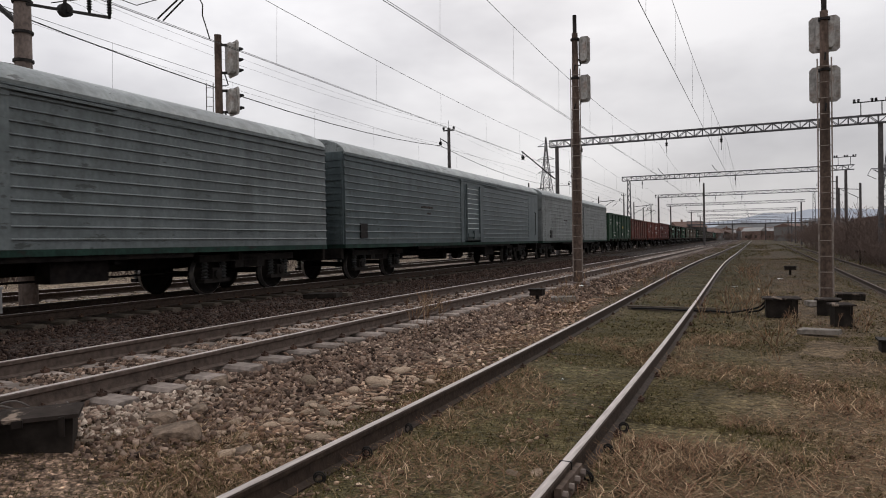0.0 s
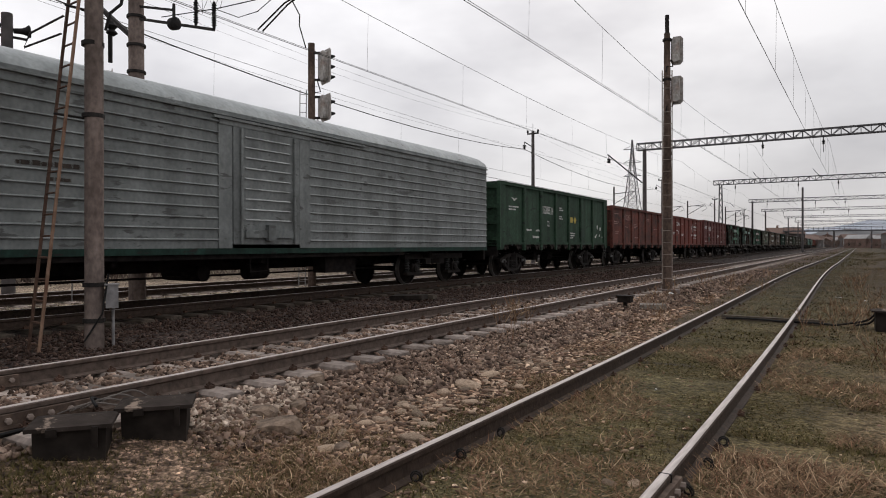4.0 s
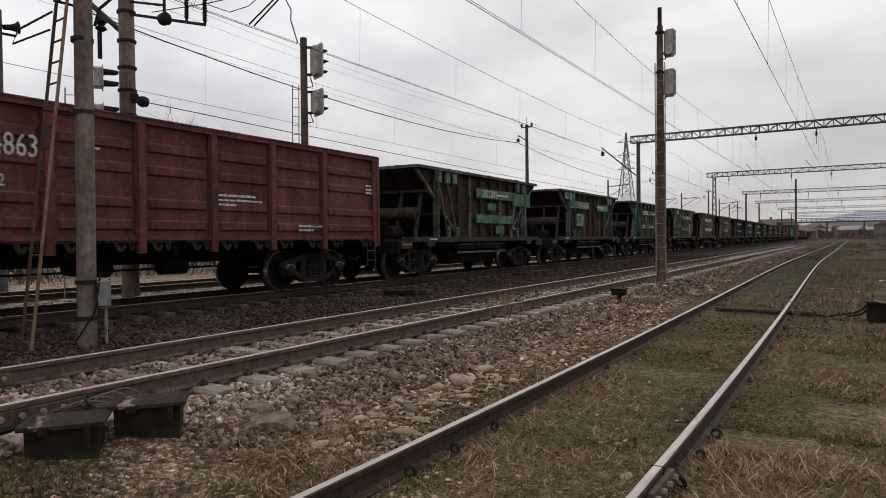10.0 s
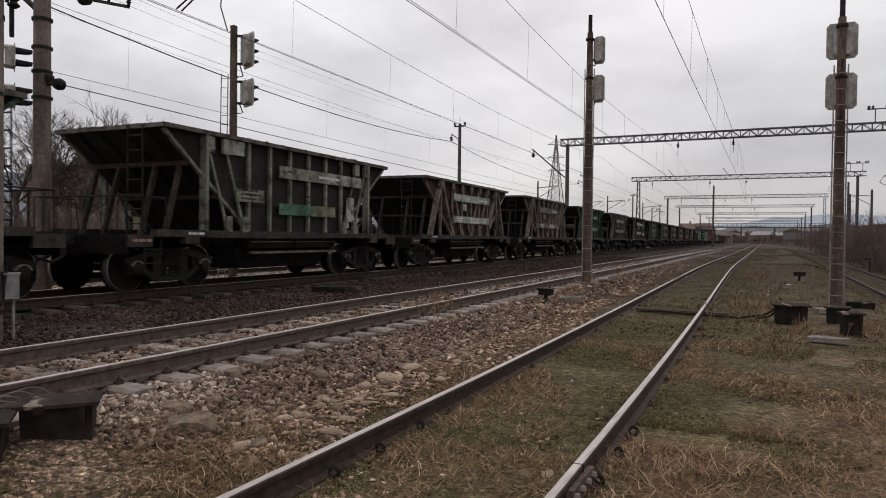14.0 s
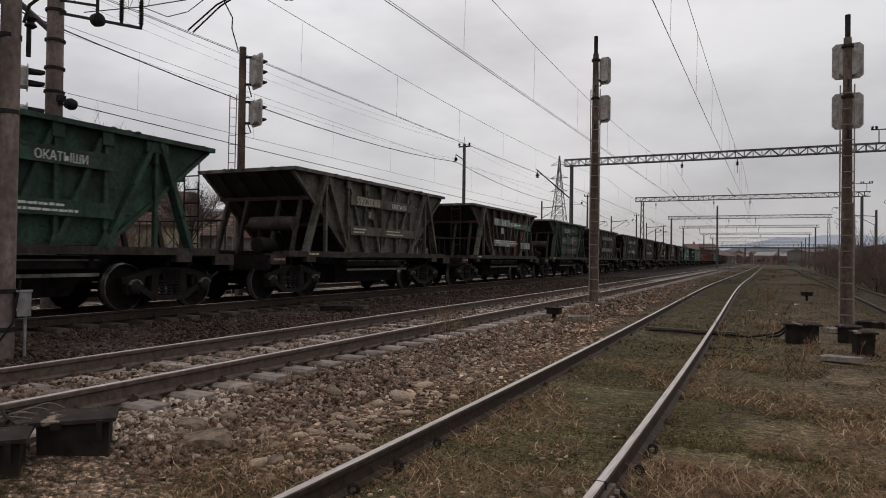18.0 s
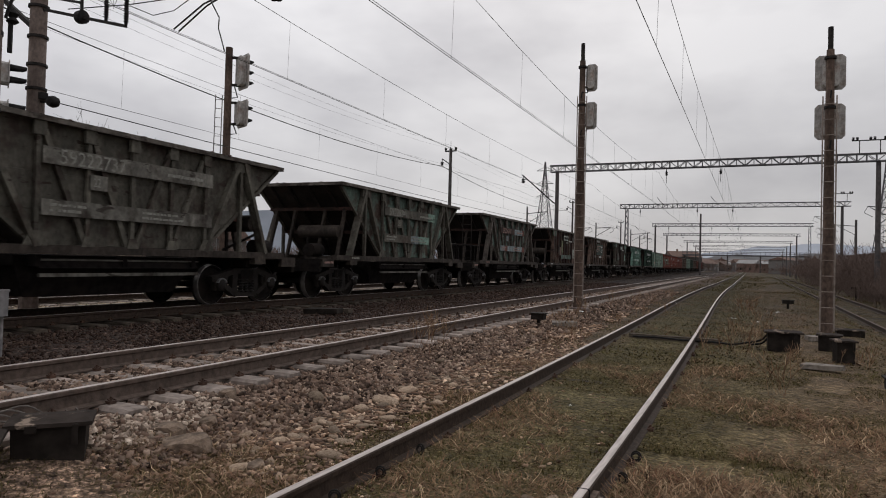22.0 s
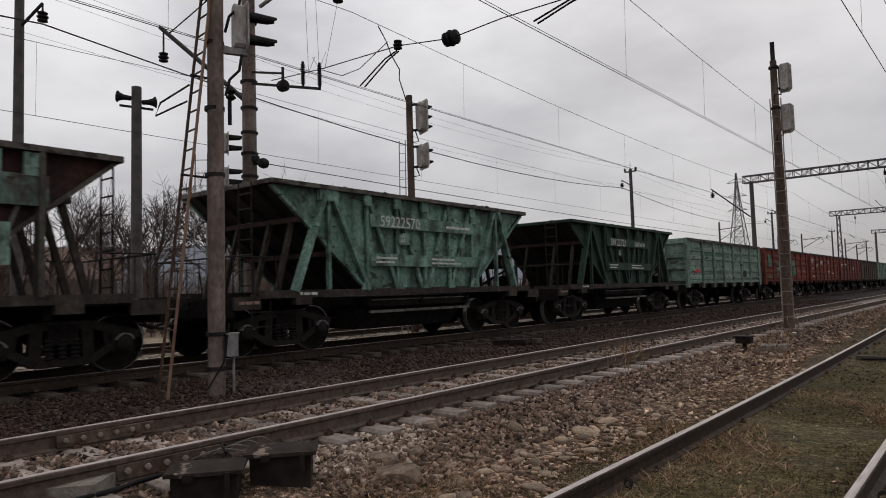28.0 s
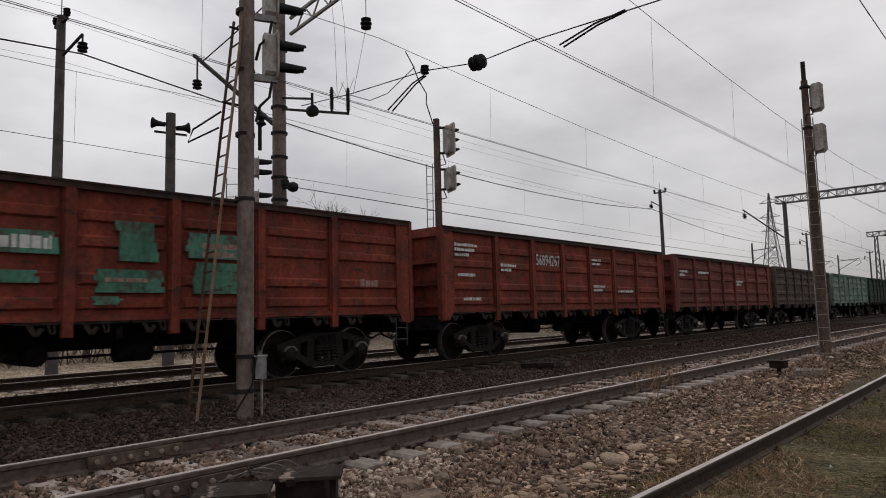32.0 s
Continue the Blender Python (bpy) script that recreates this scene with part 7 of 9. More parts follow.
POLES = [(-20.2, -36.0, 10.8), (-21.6, 6.7, 10.8), (-23.0, 50.0, 10.8), (-24.6, 96.0, 10.8), (-26.2, 142, 10.8), (-27.6, 188, 10.8)]
ARMS = (1, 1, -1, -1, -1, -1)
for p, arm in zip(POLES, ARMS):
    line_pole(*p, 0.0, arm)
fl = thing("feeder_line", "thick dark feeder cable and thinner wires on poles", "overhead wires")
part("feeder_cable", Mesh().tube(span([(x + 0.9 * a, y + 0.3, 9.45) for (x, y, h), a in zip(POLES, ARMS)], 0.95), 0.022, 6), MAT["wire"], fl)
for dx, dz, sag in ((-0.45, 0.1, 0.7), (0.45, 0.12, 0.75), (-0.1, -1.35, 0.6)):
    part("wire", Mesh().tube(span([(x + dx, y, h + dz) for x, y, h in POLES], sag), 0.005, 5), MAT["wire"], fl)
part("anchor_wire", Mesh().tube(span([(-14.74, 10.25, 5.0), (-16.9, 57.6, 5.1)], 0.15), 0.012, 5), MAT["wire"], fl)


def horn_pole():
    t = thing("loudspeaker_pole", "concrete pole with two horn loudspeakers", "loudspeaker pole", at=pose(-19.9, 9.3, 0))
    part("pole", Mesh().tube([(0, 0, 0), (0, 0, 7.95)], 0.17, 10, 0.14), MAT["gantry_post"], t, smooth=True)
    part("crossbar", Mesh().beam((-0.2, -0.42, 7.36), (0.2, 0.42, 7.30), 0.06, 0.06), MAT["dark_iron"], t)
    for s, a in ((-1, 232), (1, 74)):
        h = part("horn", Mesh().lathe([(0.06, -0.22), (0.085, -0.21), (0.09, -0.08), (0.10, 0.06), (0.14, 0.20), (0.21, 0.30), (0.21, 0.325), (0.18, 0.30), (0.07, 0.08)], 14, "x"), MAT["black"], t, "dark horn loudspeaker", True)
        h.matrix_basis = pose(s * 0.14, s * 0.27, 7.56 - 0.05 * s, 0, -8, a) @ Matrix.Diagonal((0.72, 0.82, 0.82, 1))


horn_pole()


def lattice_tower(x, y, h, w, label, arms=True):
    t = thing("lattice_tower", label, "power pylon", at=pose(x, y, 0))
    m = Mesh()
    def k(z):
        return w / 2 * (1 - z / h) ** 1.25 + 0.08
    zs = [h * i / 11 for i in range(12)]
    for sx in (-1, 1):
        for sy in (-1, 1):
            for a, b in zip(zs, zs[1:]):
                m.beam((sx * k(a), sy * k(a), a), (sx * k(b), sy * k(b), b), 0.14, 0.14)
    part("leg_frame", m, MAT["gantry"], t)
    m = Mesh()
    for i, (a, b) in enumerate(zip(zs, zs[1:])):
        for s in (-1, 1):
            m.beam((-k(a), s * k(a), a), (k(b), s * k(b), b), 0.08, 0.08).beam((k(a), s * k(a), a), (-k(b), s * k(b), b), 0.08, 0.08)
            m.beam((s * k(a), -k(a), a), (s * k(b), k(b), b), 0.08, 0.08).beam((-k(b), s * k(b), b), (k(b), s * k(b), b), 0.08, 0.08)
    part("bracing", m, MAT["gantry"], t)["kind"] = "stuff"
    if arms:
        for z in (h * 0.68, h * 0.8, h * 0.92):
            part("crossarm", Mesh().beam((-w * 0.36, 0, z), (w * 0.36, 0, z), 0.12, 0.14).beam((-w * 0.36, 0, z), (0, 0, z + 0.9), 0.08, 0.08).beam((w * 0.36, 0, z), (0, 0, z + 0.9), 0.08, 0.08), MAT["gantry"], t)
    return t


lattice_tower(-45.7, 152.4, 25.4, 5.5, "tall grey lattice power pylon beside the line")
lattice_tower(-176.0, 148.5, 27.5, 6.0, "far grey lattice power pylon beyond the houses")
lattice_tower(20.6, 146.0, 22.5, 5.0, "grey lattice pylon behind the bushes", False)
for x, y, h, r in ((-27.5, 84, 9.0, 0.14), (-30, 120, 9, 0.15), (-24.5, 111, 8.6, 0.13), (-21.8, 128, 8.4, 0.13), (-26, 165, 9, 0.15), (11.8, 76, 8.6, 0.2), (12.2, 112, 9, 0.2), (10.5, 126, 11.2, 0.2), (11.2, 131, 9.6, 0.18), (12.8, 152, 9.6, 0.18)):
    t = thing("catenary_mast", "dark slim line mast with side arm", "mast", "far masts", at=pose(x, y, 0))
    part("mast", Mesh().tube([(0, 0, -0.5), (0, 0, h)], r, 8, r * 0.75), MAT["gantry_post"], t, smooth=True)
    s = 1 if x < 0 else -1
    part("side_arm", Mesh().tube([(0, 0, h - 0.9), (2.6 * s, 0, h - 0.7)], 0.05, 5).tube([(0, 0, h - 2.2), (2.4 * s, 0, h - 0.8)], 0.04, 5).tube([(2.6 * s, 0, h - 0.7), (2.9 * s, 0, h - 1.3), (2.2 * s, 0, h - 1.7)], 0.03, 5), MAT["dark_iron"], t)


# ---- stones, ballast and grass ----
def bulk(name, verts, tris, material, smooth=False):
    me = bpy.data.meshes.new(name)
    n, k = len(verts), len(tris)
    me.vertices.add(n)
    me.vertices.foreach_set("co", np.asarray(verts, dtype=np.float32).ravel())
    me.loops.add(3 * k)
    me.loops.foreach_set("vertex_index", np.asarray(tris, dtype=np.int32).ravel())
    me.polygons.add(k)
    me.polygons.foreach_set("loop_start", np.arange(0, 3 * k, 3, dtype=np.int32))
    me.polygons.foreach_set("loop_total", np.full(k, 3, dtype=np.int32))
    me.materials.append(material)
    me.update(calc_edges=True)
    if smooth:
        me.polygons.foreach_set("use_smooth", [True] * k)
    return me


def island_material(name, tones, rough=0.9, fine=25, bump=0.3, spec=0.3):
    """Tones that differ from piece to piece, with grain."""
    m = bpy.data.materials.new(name)
    m.use_nodes = True
    nt = m.node_tree
    b = nt.nodes["Principled BSDF"]
    b.inputs["Roughness"].default_value = rough
    b.inputs["Specular IOR Level"].default_value = spec
    g = nt.nodes.new("ShaderNodeNewGeometry")
    r = nt.nodes.new("ShaderNodeValToRGB")
    el = r.color_ramp.elements
    while len(el) < len(tones):
        el.new(0.5)
    for i, (e, c) in enumerate(zip(el, tones)):
        e.position, e.color = i / (len(tones) - 1), (*c, 1)
    nt.links.new(g.outputs["Random Per Island"], r.inputs["Fac"])
    co = nt.nodes.new("ShaderNodeTexCoord")
    n = nt.nodes.new("ShaderNodeTexNoise")
    n.inputs["Scale"].default_value, n.inputs["Detail"].default_value = fine, 4
    nt.links.new(co.outputs["Object"], n.inputs["Vector"])
    q = nt.nodes.new("ShaderNodeMapRange")
    q.inputs["From Min"].default_value, q.inputs["From Max"].default_value = 0.3, 0.7
    q.inputs["To Min"].default_value, q.inputs["To Max"].default_value = 0.7, 1.3
    nt.links.new(n.outputs["Fac"], q.inputs["Value"])
    mx = nt.nodes.new("ShaderNodeMix")
    mx.data_type, mx.blend_type = "RGBA", "MULTIPLY"
    mx.inputs["Factor"].default_value = 1.0
    nt.links.new(r.outputs["Color"], mx.inputs["A"])
    nt.links.new(q.outputs["Result"], mx.inputs["B"])
    nt.links.new(mx.outputs["Result"], b.inputs["Base Color"])
    if bump:
        bp = nt.nodes.new("ShaderNodeBump")
        bp.inputs["Strength"].default_value, bp.inputs["Distance"].default_value = bump, 0.01
        nt.links.new(n.outputs["Fac"], bp.inputs["Height"])
        nt.links.new(bp.outputs["Normal"], b.inputs["Normal"])
    return m


GREY_STONE = island_material("crushed_stone", [(0.022, 0.014, 0.011), (0.142, 0.098, 0.076), (0.255, 0.180, 0.136), (0.048, 0.032, 0.024), (0.405, 0.300, 0.232), (0.034, 0.023, 0.017), (0.193, 0.127, 0.095), (0.087, 0.058, 0.044)], spec=0.12)
PALE_STONE = island_material("limed_stone", [(0.205, 0.158, 0.122), (0.415, 0.332, 0.266), (0.084, 0.060, 0.046), (0.600, 0.495, 0.402), (0.262, 0.198, 0.154)], spec=0.12)
COBBLE = island_material("river_cobble", [(0.045, 0.029, 0.020), (0.198, 0.126, 0.084), (0.110, 0.064, 0.043), (0.423, 0.295, 0.205), (0.083, 0.057, 0.044), (0.291, 0.180, 0.120), (0.646, 0.476, 0.345), (0.040, 0.026, 0.019), (0.169, 0.112, 0.081), (0.132, 0.078, 0.053)], 0.85, spec=0.12)
OILY_STONE = island_material("oily_stone", [(0.016, 0.011, 0.009), (0.042, 0.027, 0.021), (0.064, 0.041, 0.032), (0.024, 0.015, 0.013), (0.100, 0.066, 0.051), (0.030, 0.019, 0.016)], spec=0.1)
BACK_STONE = island_material("dusty_stone", [(0.23, 0.185, 0.145), (0.36, 0.30, 0.235), (0.14, 0.11, 0.085), (0.46, 0.39, 0.32)], spec=0.12)


def near_rail_gap(x, y):
    d = x - near_x(y)
    return abs(abs(d) - 0.795) > 0.09


def stones(name, n, xr, yr, size, material, fx=None, seed=1, flat=0.65, rounder=0.12, sink=0.35, keep=None, label="", power=1.0, angular=True, crushed=False):
    base, faces = (BLOCK_V, BLOCK_F) if crushed else (ICO_V, ICO_F)
    rng = np.random.default_rng(seed)
    y = yr[0] + (yr[1] - yr[0]) * rng.random(n) ** power
    x = xr[0] + (xr[1] - xr[0]) * rng.random(n)
    if fx is not None:
        x = x + np.array([fx(t) for t in y])
    if keep is not None:
        ok = np.array([keep(a, b) for a, b in zip(x, y)])
        x, y = x[ok], y[ok]
    n = len(x)
    s = size[0] + (size[1] - size[0]) * rng.random(n) ** 2
    sc = np.stack([s * rng.uniform(0.9, 1.9, n), s * rng.uniform(0.55, 1.0, n), s * flat * rng.uniform(0.7, 1.2, n)], 1)
    a = rng.uniform(0, 2 * np.pi, n)
    v = (base[None] + rng.normal(0, rounder, (n, len(base), 3)) * (1.0 if crushed else 0.6)) * sc[:, None, :]
    tilt = rng.normal(0, 0.6 if crushed else 0.25, n)
    vz = v[..., 2] * np.cos(tilt)[:, None] + v[..., 0] * np.sin(tilt)[:, None]
    vx = v[..., 0] * np.cos(tilt)[:, None] - v[..., 2] * np.sin(tilt)[:, None]
    c, d = np.cos(a)[:, None], np.sin(a)[:, None]
    z0 = np.array([ground_z(p, q) for p, q in zip(x, y)]) + sc[:, 2] * (1 - 2 * sink)
    vv = np.stack([vx * c - v[..., 1] * d + x[:, None], vx * d + v[..., 1] * c + y[:, None], vz + z0[:, None]], 2)
    tris = (faces[None] + (np.arange(n) * len(base))[:, None, None]).reshape(-1, 3)
    ob = new(name, bulk(name, vv.reshape(-1, 3), tris, material, not angular))
    return tagged(ob, label, "stones", kind="stuff")


def off_sleeper(x, y):
    """Leaves the sleepers' tops and the rails free of stones."""
    k = (y + 3.0) / 0.556
    d = abs(k - round(k)) * 0.556
    a = abs(x - main_x(y))
    if abs(a - 0.795) < 0.09:
        return False
    return not (d < 0.16 and a < 1.25) or (a < 0.55 and (round(x * 50) * 7 + round(y * 50) * 13) % 10 < 5)


stones("track_ballast", 36000, (-1.7, 2.25), (1.0, 13.0), (0.016, 0.036), GREY_STONE, main_x, 1, 0.75, 0.22, 0.1, lambda x, y: off_sleeper(x, y) and (x - main_x(y) < 1.3 or y + 0.5 * noise.noise((x * 2, y * 2, 1)) > 3.5), "brownish crushed stone ballast between concrete sleepers", 1.35, crushed=True)
stones("far_ballast", 11000, (-1.7, 2.3), (13.0, 44.0), (0.026, 0.052), GREY_STONE, main_x, 2, 0.75, 0.22, 0.1, off_sleeper, "brownish crushed stone ballast further along the track", 1.3, crushed=True)
stones("limed_gravel", 2600, (-5.1, -4.15), (2.9, 5.2), (0.014, 0.032), PALE_STONE, None, 3, 0.75, 0.22, 0.0, lambda x, y: noise.noise((x * 1.5, y * 1.2, 2)) > -0.3 and off_sleeper(x, y) and x < -4.3 - 0.3 * abs(y - 4.0), "pale limed gravel beside the sleeper ends", crushed=True)
stones("soil_gravel", 3400, (-5.4, -1.9), (1.6, 4.3), (0.008, 0.026), COBBLE, None, 31, 0.55, 0.2, 0.25, lambda x, y: noise.noise((x * 1.4, y * 1.4, 6)) > -0.25 and near_rail_gap(x, y), "small stones trodden into bare soil")


def cobbled(x, y):
    """Cobbles thin out towards the siding and towards the near soil."""
    e = x + 0.018 * y
    p = noise.noise((x * 0.8, y * 0.5, 8)) + 0.5 * noise.noise((x * 2.2, y * 1.7, 3))
    return p + 0.7 * (-3.05 - e) + 1.1 * min(0.0, y - 4.2) > -0.35


stones("cobbles", 11500, (-4.6, -2.75), (2.4, 14.0), (0.010, 0.042), COBBLE, lambda y: -0.018 * y, 4, 0.42, 0.28, 0.2, cobbled, "brown river cobbles lying in bare soil", 1.3, False)
stones("fine_gravel", 6000, (-4.9, -2.6), (2.2, 11.0), (0.006, 0.017), COBBLE, lambda y: -0.018 * y, 14, 0.7, 0.15, 0.2, lambda x, y: noise.noise((x * 1.3, y * 1.0, 5)) > (-0.3 if y > 3.6 else 0.15), "fine brown gravel between the cobbles", 1.4)
stones("far_cobbles", 3800, (-4.9, -2.9), (14.0, 30.0), (0.025, 0.07), COBBLE, lambda y: -0.015 * y, 5, 0.5, 0.12, 0.2, lambda x, y: noise.noise((x * 0.7, y * 0.4, 8)) > -0.2 + 0.03 * (y - 14) and x < main_x(y) + 2.9 - 0.035 * (y - 14), "brown cobbles and gravel further along the verge", 1.3)
stones("loose_gravel", 1700, (-4.2, 1.5), (2.0, 9.0), (0.008, 0.024), COBBLE, None, 6, 0.7, 0.14, 0.2, lambda x, y: noise.noise((x * 0.9, y * 0.9, 3)) > 0.05 and near_rail_gap(x, y), "small loose stones in the turf", 1.2)
stones("oily_gravel", 12000, (-5.1, -1.6), (2.0, 24.0), (0.014, 0.034), OILY_STONE, main_x, 7, 0.7, 0.22, 0.15, None, "dark oily gravel between the two main tracks", 1.25, crushed=True)
stones("far_oily_gravel", 4500, (-5.3, -1.6), (24.0, 55.0), (0.03, 0.06), OILY_STONE, main_x, 8, 0.6, 0.22, 0.15, None, "dark gravel further between the tracks", 1.2, crushed=True)
stones("back_ballast", 3000, (-2.6, 2.4), (0.0, 60.0), (0.03, 0.06), BACK_STONE, fourth_x, 9, 0.7, 0.16, 0.2, None, "pale dusty ballast of the track behind the train", 1.2)


def big_cobbles():
    """The larger cobbles, each on its own."""
    rng = random.Random(5)
    meshes = []
    nr = np.random.default_rng(3)
    bm = bmesh.new()
    bmesh.ops.create_icosphere(bm, subdivisions=2, radius=1.0)
    v0 = np.array([p.co for p in bm.verts])
    f0 = np.array([[q.index for q in p.verts] for p in bm.faces])
    bm.free()
    for k in range(8):
        v = v0.copy()
        for i in range(len(v)):
            v[i] *= 1 + 0.22 * noise.noise(Vector(v0[i]) * 0.9 + Vector((k * 7.1, 0, 0))) + 0.06 * noise.noise(Vector(v0[i]) * 2.6 + Vector((0, k * 5.3, 0)))
        meshes.append(bulk("stone", v, f0, COBBLE_ONE, True))
    placed = [(-4.33, 6.02, 0.115), (-4.13, 6.25, 0.075), (-3.79, 6.07, 0.09), (-4.09, 4.93, 0.07), (-3.73, 5.18, 0.064), (-3.92, 5.15, 0.048), (-3.53, 5.19, 0.078), (-3.40, 5.47, 0.064),
              (-4.03, 4.56, 0.069), (-3.72, 4.67, 0.073), (-3.72, 4.85, 0.065), (-4.14, 5.48, 0.065), (-3.11, 4.52, 0.09), (-3.55, 3.94, 0.060), (-3.39, 4.39, 0.044), (-3.77, 6.54, 0.12),
              (-3.86, 7.20, 0.11), (-4.36, 9.15, 0.086), (-3.47, 6.86, 0.049), (-4.46, 3.47, 0.064), (-1.28, 4.42, 0.06), (-1.42, 4.35, 0.05)]
    while len(placed) < 130:
        y = 3.9 + 8 * rng.random() ** 1.3
        x = -3.62 - 0.02 * y + rng.gauss(0, 0.33)
        if cobbled(x, y):
            placed.append((x, y, 0.028 + 0.045 * rng.random() ** 2))
    for x, y, s in placed:
        m = rng.choice(meshes)
        ob = part("stone", m, COBBLE_ONE, GROUND)
        ob.matrix_basis = pose(x, y, ground_z(x, y) + s * 0.2, rng.uniform(-14, 14), rng.uniform(-14, 14), rng.uniform(0, 360)) @ Matrix.Diagonal((s * rng.uniform(1.0, 1.5), s * rng.uniform(0.65, 0.95), s * rng.uniform(0.4, 0.6), 1))


COBBLE_ONE = surface("single_cobble", (0.20, 0.145, 0.10), (0.37, 0.285, 0.21), 9, 0.85, stain=(0.13, 0.082, 0.055), stain_scale=3, bump=0.4, rnd=0.5)
big_cobbles()


# ---- grass ----
DRY = island_material("dry_grass", [(0.091, 0.055, 0.034), (0.234, 0.150, 0.088), (0.156, 0.086, 0.053), (0.546, 0.403, 0.260), (0.062, 0.039, 0.025), (0.195, 0.096, 0.061), (0.312, 0.215, 0.130), (0.117, 0.070, 0.043), (0.169, 0.104, 0.062), (0.098, 0.062, 0.039)], 0.95, 8, 0, 0.05)
GREEN = island_material("short_grass", [(0.063, 0.055, 0.021), (0.091, 0.077, 0.030), (0.049, 0.043, 0.018), (0.131, 0.093, 0.046), (0.072, 0.067, 0.023), (0.106, 0.072, 0.038), (0.081, 0.075, 0.025)], 0.95, 8, 0, 0.05)
# far grass: near tones scaled darker, holding the shadow between blades
DRY_FAR = island_material("shade_toned_dry_grass", [(0.055, 0.032, 0.019), (0.142, 0.088, 0.050), (0.095, 0.050, 0.030), (0.332, 0.237, 0.147), (0.038, 0.023, 0.014), (0.119, 0.056, 0.033), (0.190, 0.125, 0.073), (0.072, 0.041, 0.023), (0.104, 0.061, 0.035), (0.059, 0.036, 0.022)], 0.95, 8, 0, 0.05)
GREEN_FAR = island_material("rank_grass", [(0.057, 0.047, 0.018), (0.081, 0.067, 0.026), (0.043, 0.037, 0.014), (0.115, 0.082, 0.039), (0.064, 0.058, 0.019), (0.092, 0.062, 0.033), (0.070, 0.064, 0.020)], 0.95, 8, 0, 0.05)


def grass(name, n, xr, yr, height, width, material, seed, lean, mask, label, power=1.0):
    """Single blades, each of two bent quads' worth of triangles."""
    rng = np.random.default_rng(seed)
    y = yr[0] + (yr[1] - yr[0]) * rng.random(n) ** power
    x = xr[0] + (xr[1] - xr[0]) * rng.random(n)
    ok = np.array([mask(a, b) for a, b in zip(x, y)])
    x, y = x[ok], y[ok]
    n = len(x)
    h = rng.uniform(*height, n)
    w = rng.uniform(*width, n)
    az, ln = rng.uniform(0, 2 * np.pi, n), rng.uniform(*lean, n)
    dx, dy = np.cos(az) * ln * h, np.sin(az) * ln * h
    sx, sy = -np.sin(az) * w / 2, np.cos(az) * w / 2
    bend = rng.normal(0, 0.22, n) * h * ln
    bx, by = -np.sin(az) * bend, np.cos(az) * bend
    rise = h * np.sqrt(np.maximum(0.015, 1 - np.minimum(ln, 0.995) ** 2))
    z0 = np.array([ground_z(p, q) for p, q in zip(x, y)]) - 0.005
    V = np.stack([np.stack([x - sx, y - sy, z0], 1), np.stack([x + sx, y + sy, z0], 1),
                  np.stack([x + 0.45 * dx + bx - sx * 0.8, y + 0.45 * dy + by - sy * 0.8, z0 + 0.66 * rise], 1),
                  np.stack([x + 0.45 * dx + bx + sx * 0.8, y + 0.45 * dy + by + sy * 0.8, z0 + 0.66 * rise], 1),
                  np.stack([x + dx, y + dy, z0 + rise], 1)], 1)
    T = np.array([[0, 1, 3], [0, 3, 2], [2, 3, 4]])
    tris = (T[None] + (np.arange(n) * 5)[:, None, None]).reshape(-1, 3)
    ob = new(name, bulk(name, V.reshape(-1, 3), tris, material))
    return tagged(ob, label, "grass", kind="stuff")


def turf(x, y):
    """Where short green grass grows: between the siding's rails and over the verge to its right, in patches."""
    if not near_rail_gap(x, y):
        return False
    d = x - near_x(y)
    p = noise.noise((x * 0.55, y * 0.35, 1.0)) + 0.5 * noise.noise((x * 1.9, y * 1.5, 5.0))
    if -0.8 < d < 0.8:
        return p > -0.55 + 0.5 * (y < 4.6)
    if d >= 0.8:
        return p > (0.0 if y < 6 else -0.45)
    if y > 13:
        return p > -0.35 and d > -2.6
    return p > (0.12 if y > 4.5 else -0.45) + 0.25 * (d < -1.5) * (y > 4.3) and d > -2.9


def straw(x, y):
    if not near_rail_gap(x, y):
        return False
    d = x - near_x(y)
    p = noise.noise((x * 0.6 + 9, y * 0.45, 3.0)) + 0.5 * noise.noise((x * 2.3, y * 2.0, 7.0))
    if d > 0.8:
        return p > (-0.5 if y < 5.5 else 0.08)
    if d > -0.8:
        return p > (-0.35 if y < 4.8 else 0.2)
    return p > (0.15 if y > 3.9 else -0.15) and d > -2.75


grass("short_grass", 70000, (-4.7, 3.4), (1.8, 6.2), (0.03, 0.085), (0.004, 0.008), GREEN, 11, (0.65, 0.99), turf, "short olive-green grass between and beside the rails", 1.35)
grass("mossy_grass", 11000, (-5.0, -2.5), (1.9, 4.1), (0.03, 0.08), (0.004, 0.008), GREEN, 33, (0.6, 0.98), lambda x, y: noise.noise((x * 1.2, y * 1.1, 14)) > -0.05, "mossy green tufts on the soil beside the cable boxes")
grass("rank_grass", 70000, (-4.2, 4.2), (6.0, 12.0), (0.03, 0.075), (0.006, 0.011), GREEN_FAR, 16, (0.86, 0.995), turf, "olive-green grass thick between the siding's rails", 1.1)
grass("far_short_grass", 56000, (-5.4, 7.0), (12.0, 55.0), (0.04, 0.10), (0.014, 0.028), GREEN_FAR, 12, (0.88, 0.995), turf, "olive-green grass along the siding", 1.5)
grass("dry_grass", 112000, (-4.5, 3.4), (1.8, 12.0), (0.07, 0.22), (0.0035, 0.0075), DRY, 13, (0.88, 0.9995), straw, "matted dry straw-coloured grass on the verge", 1.5)
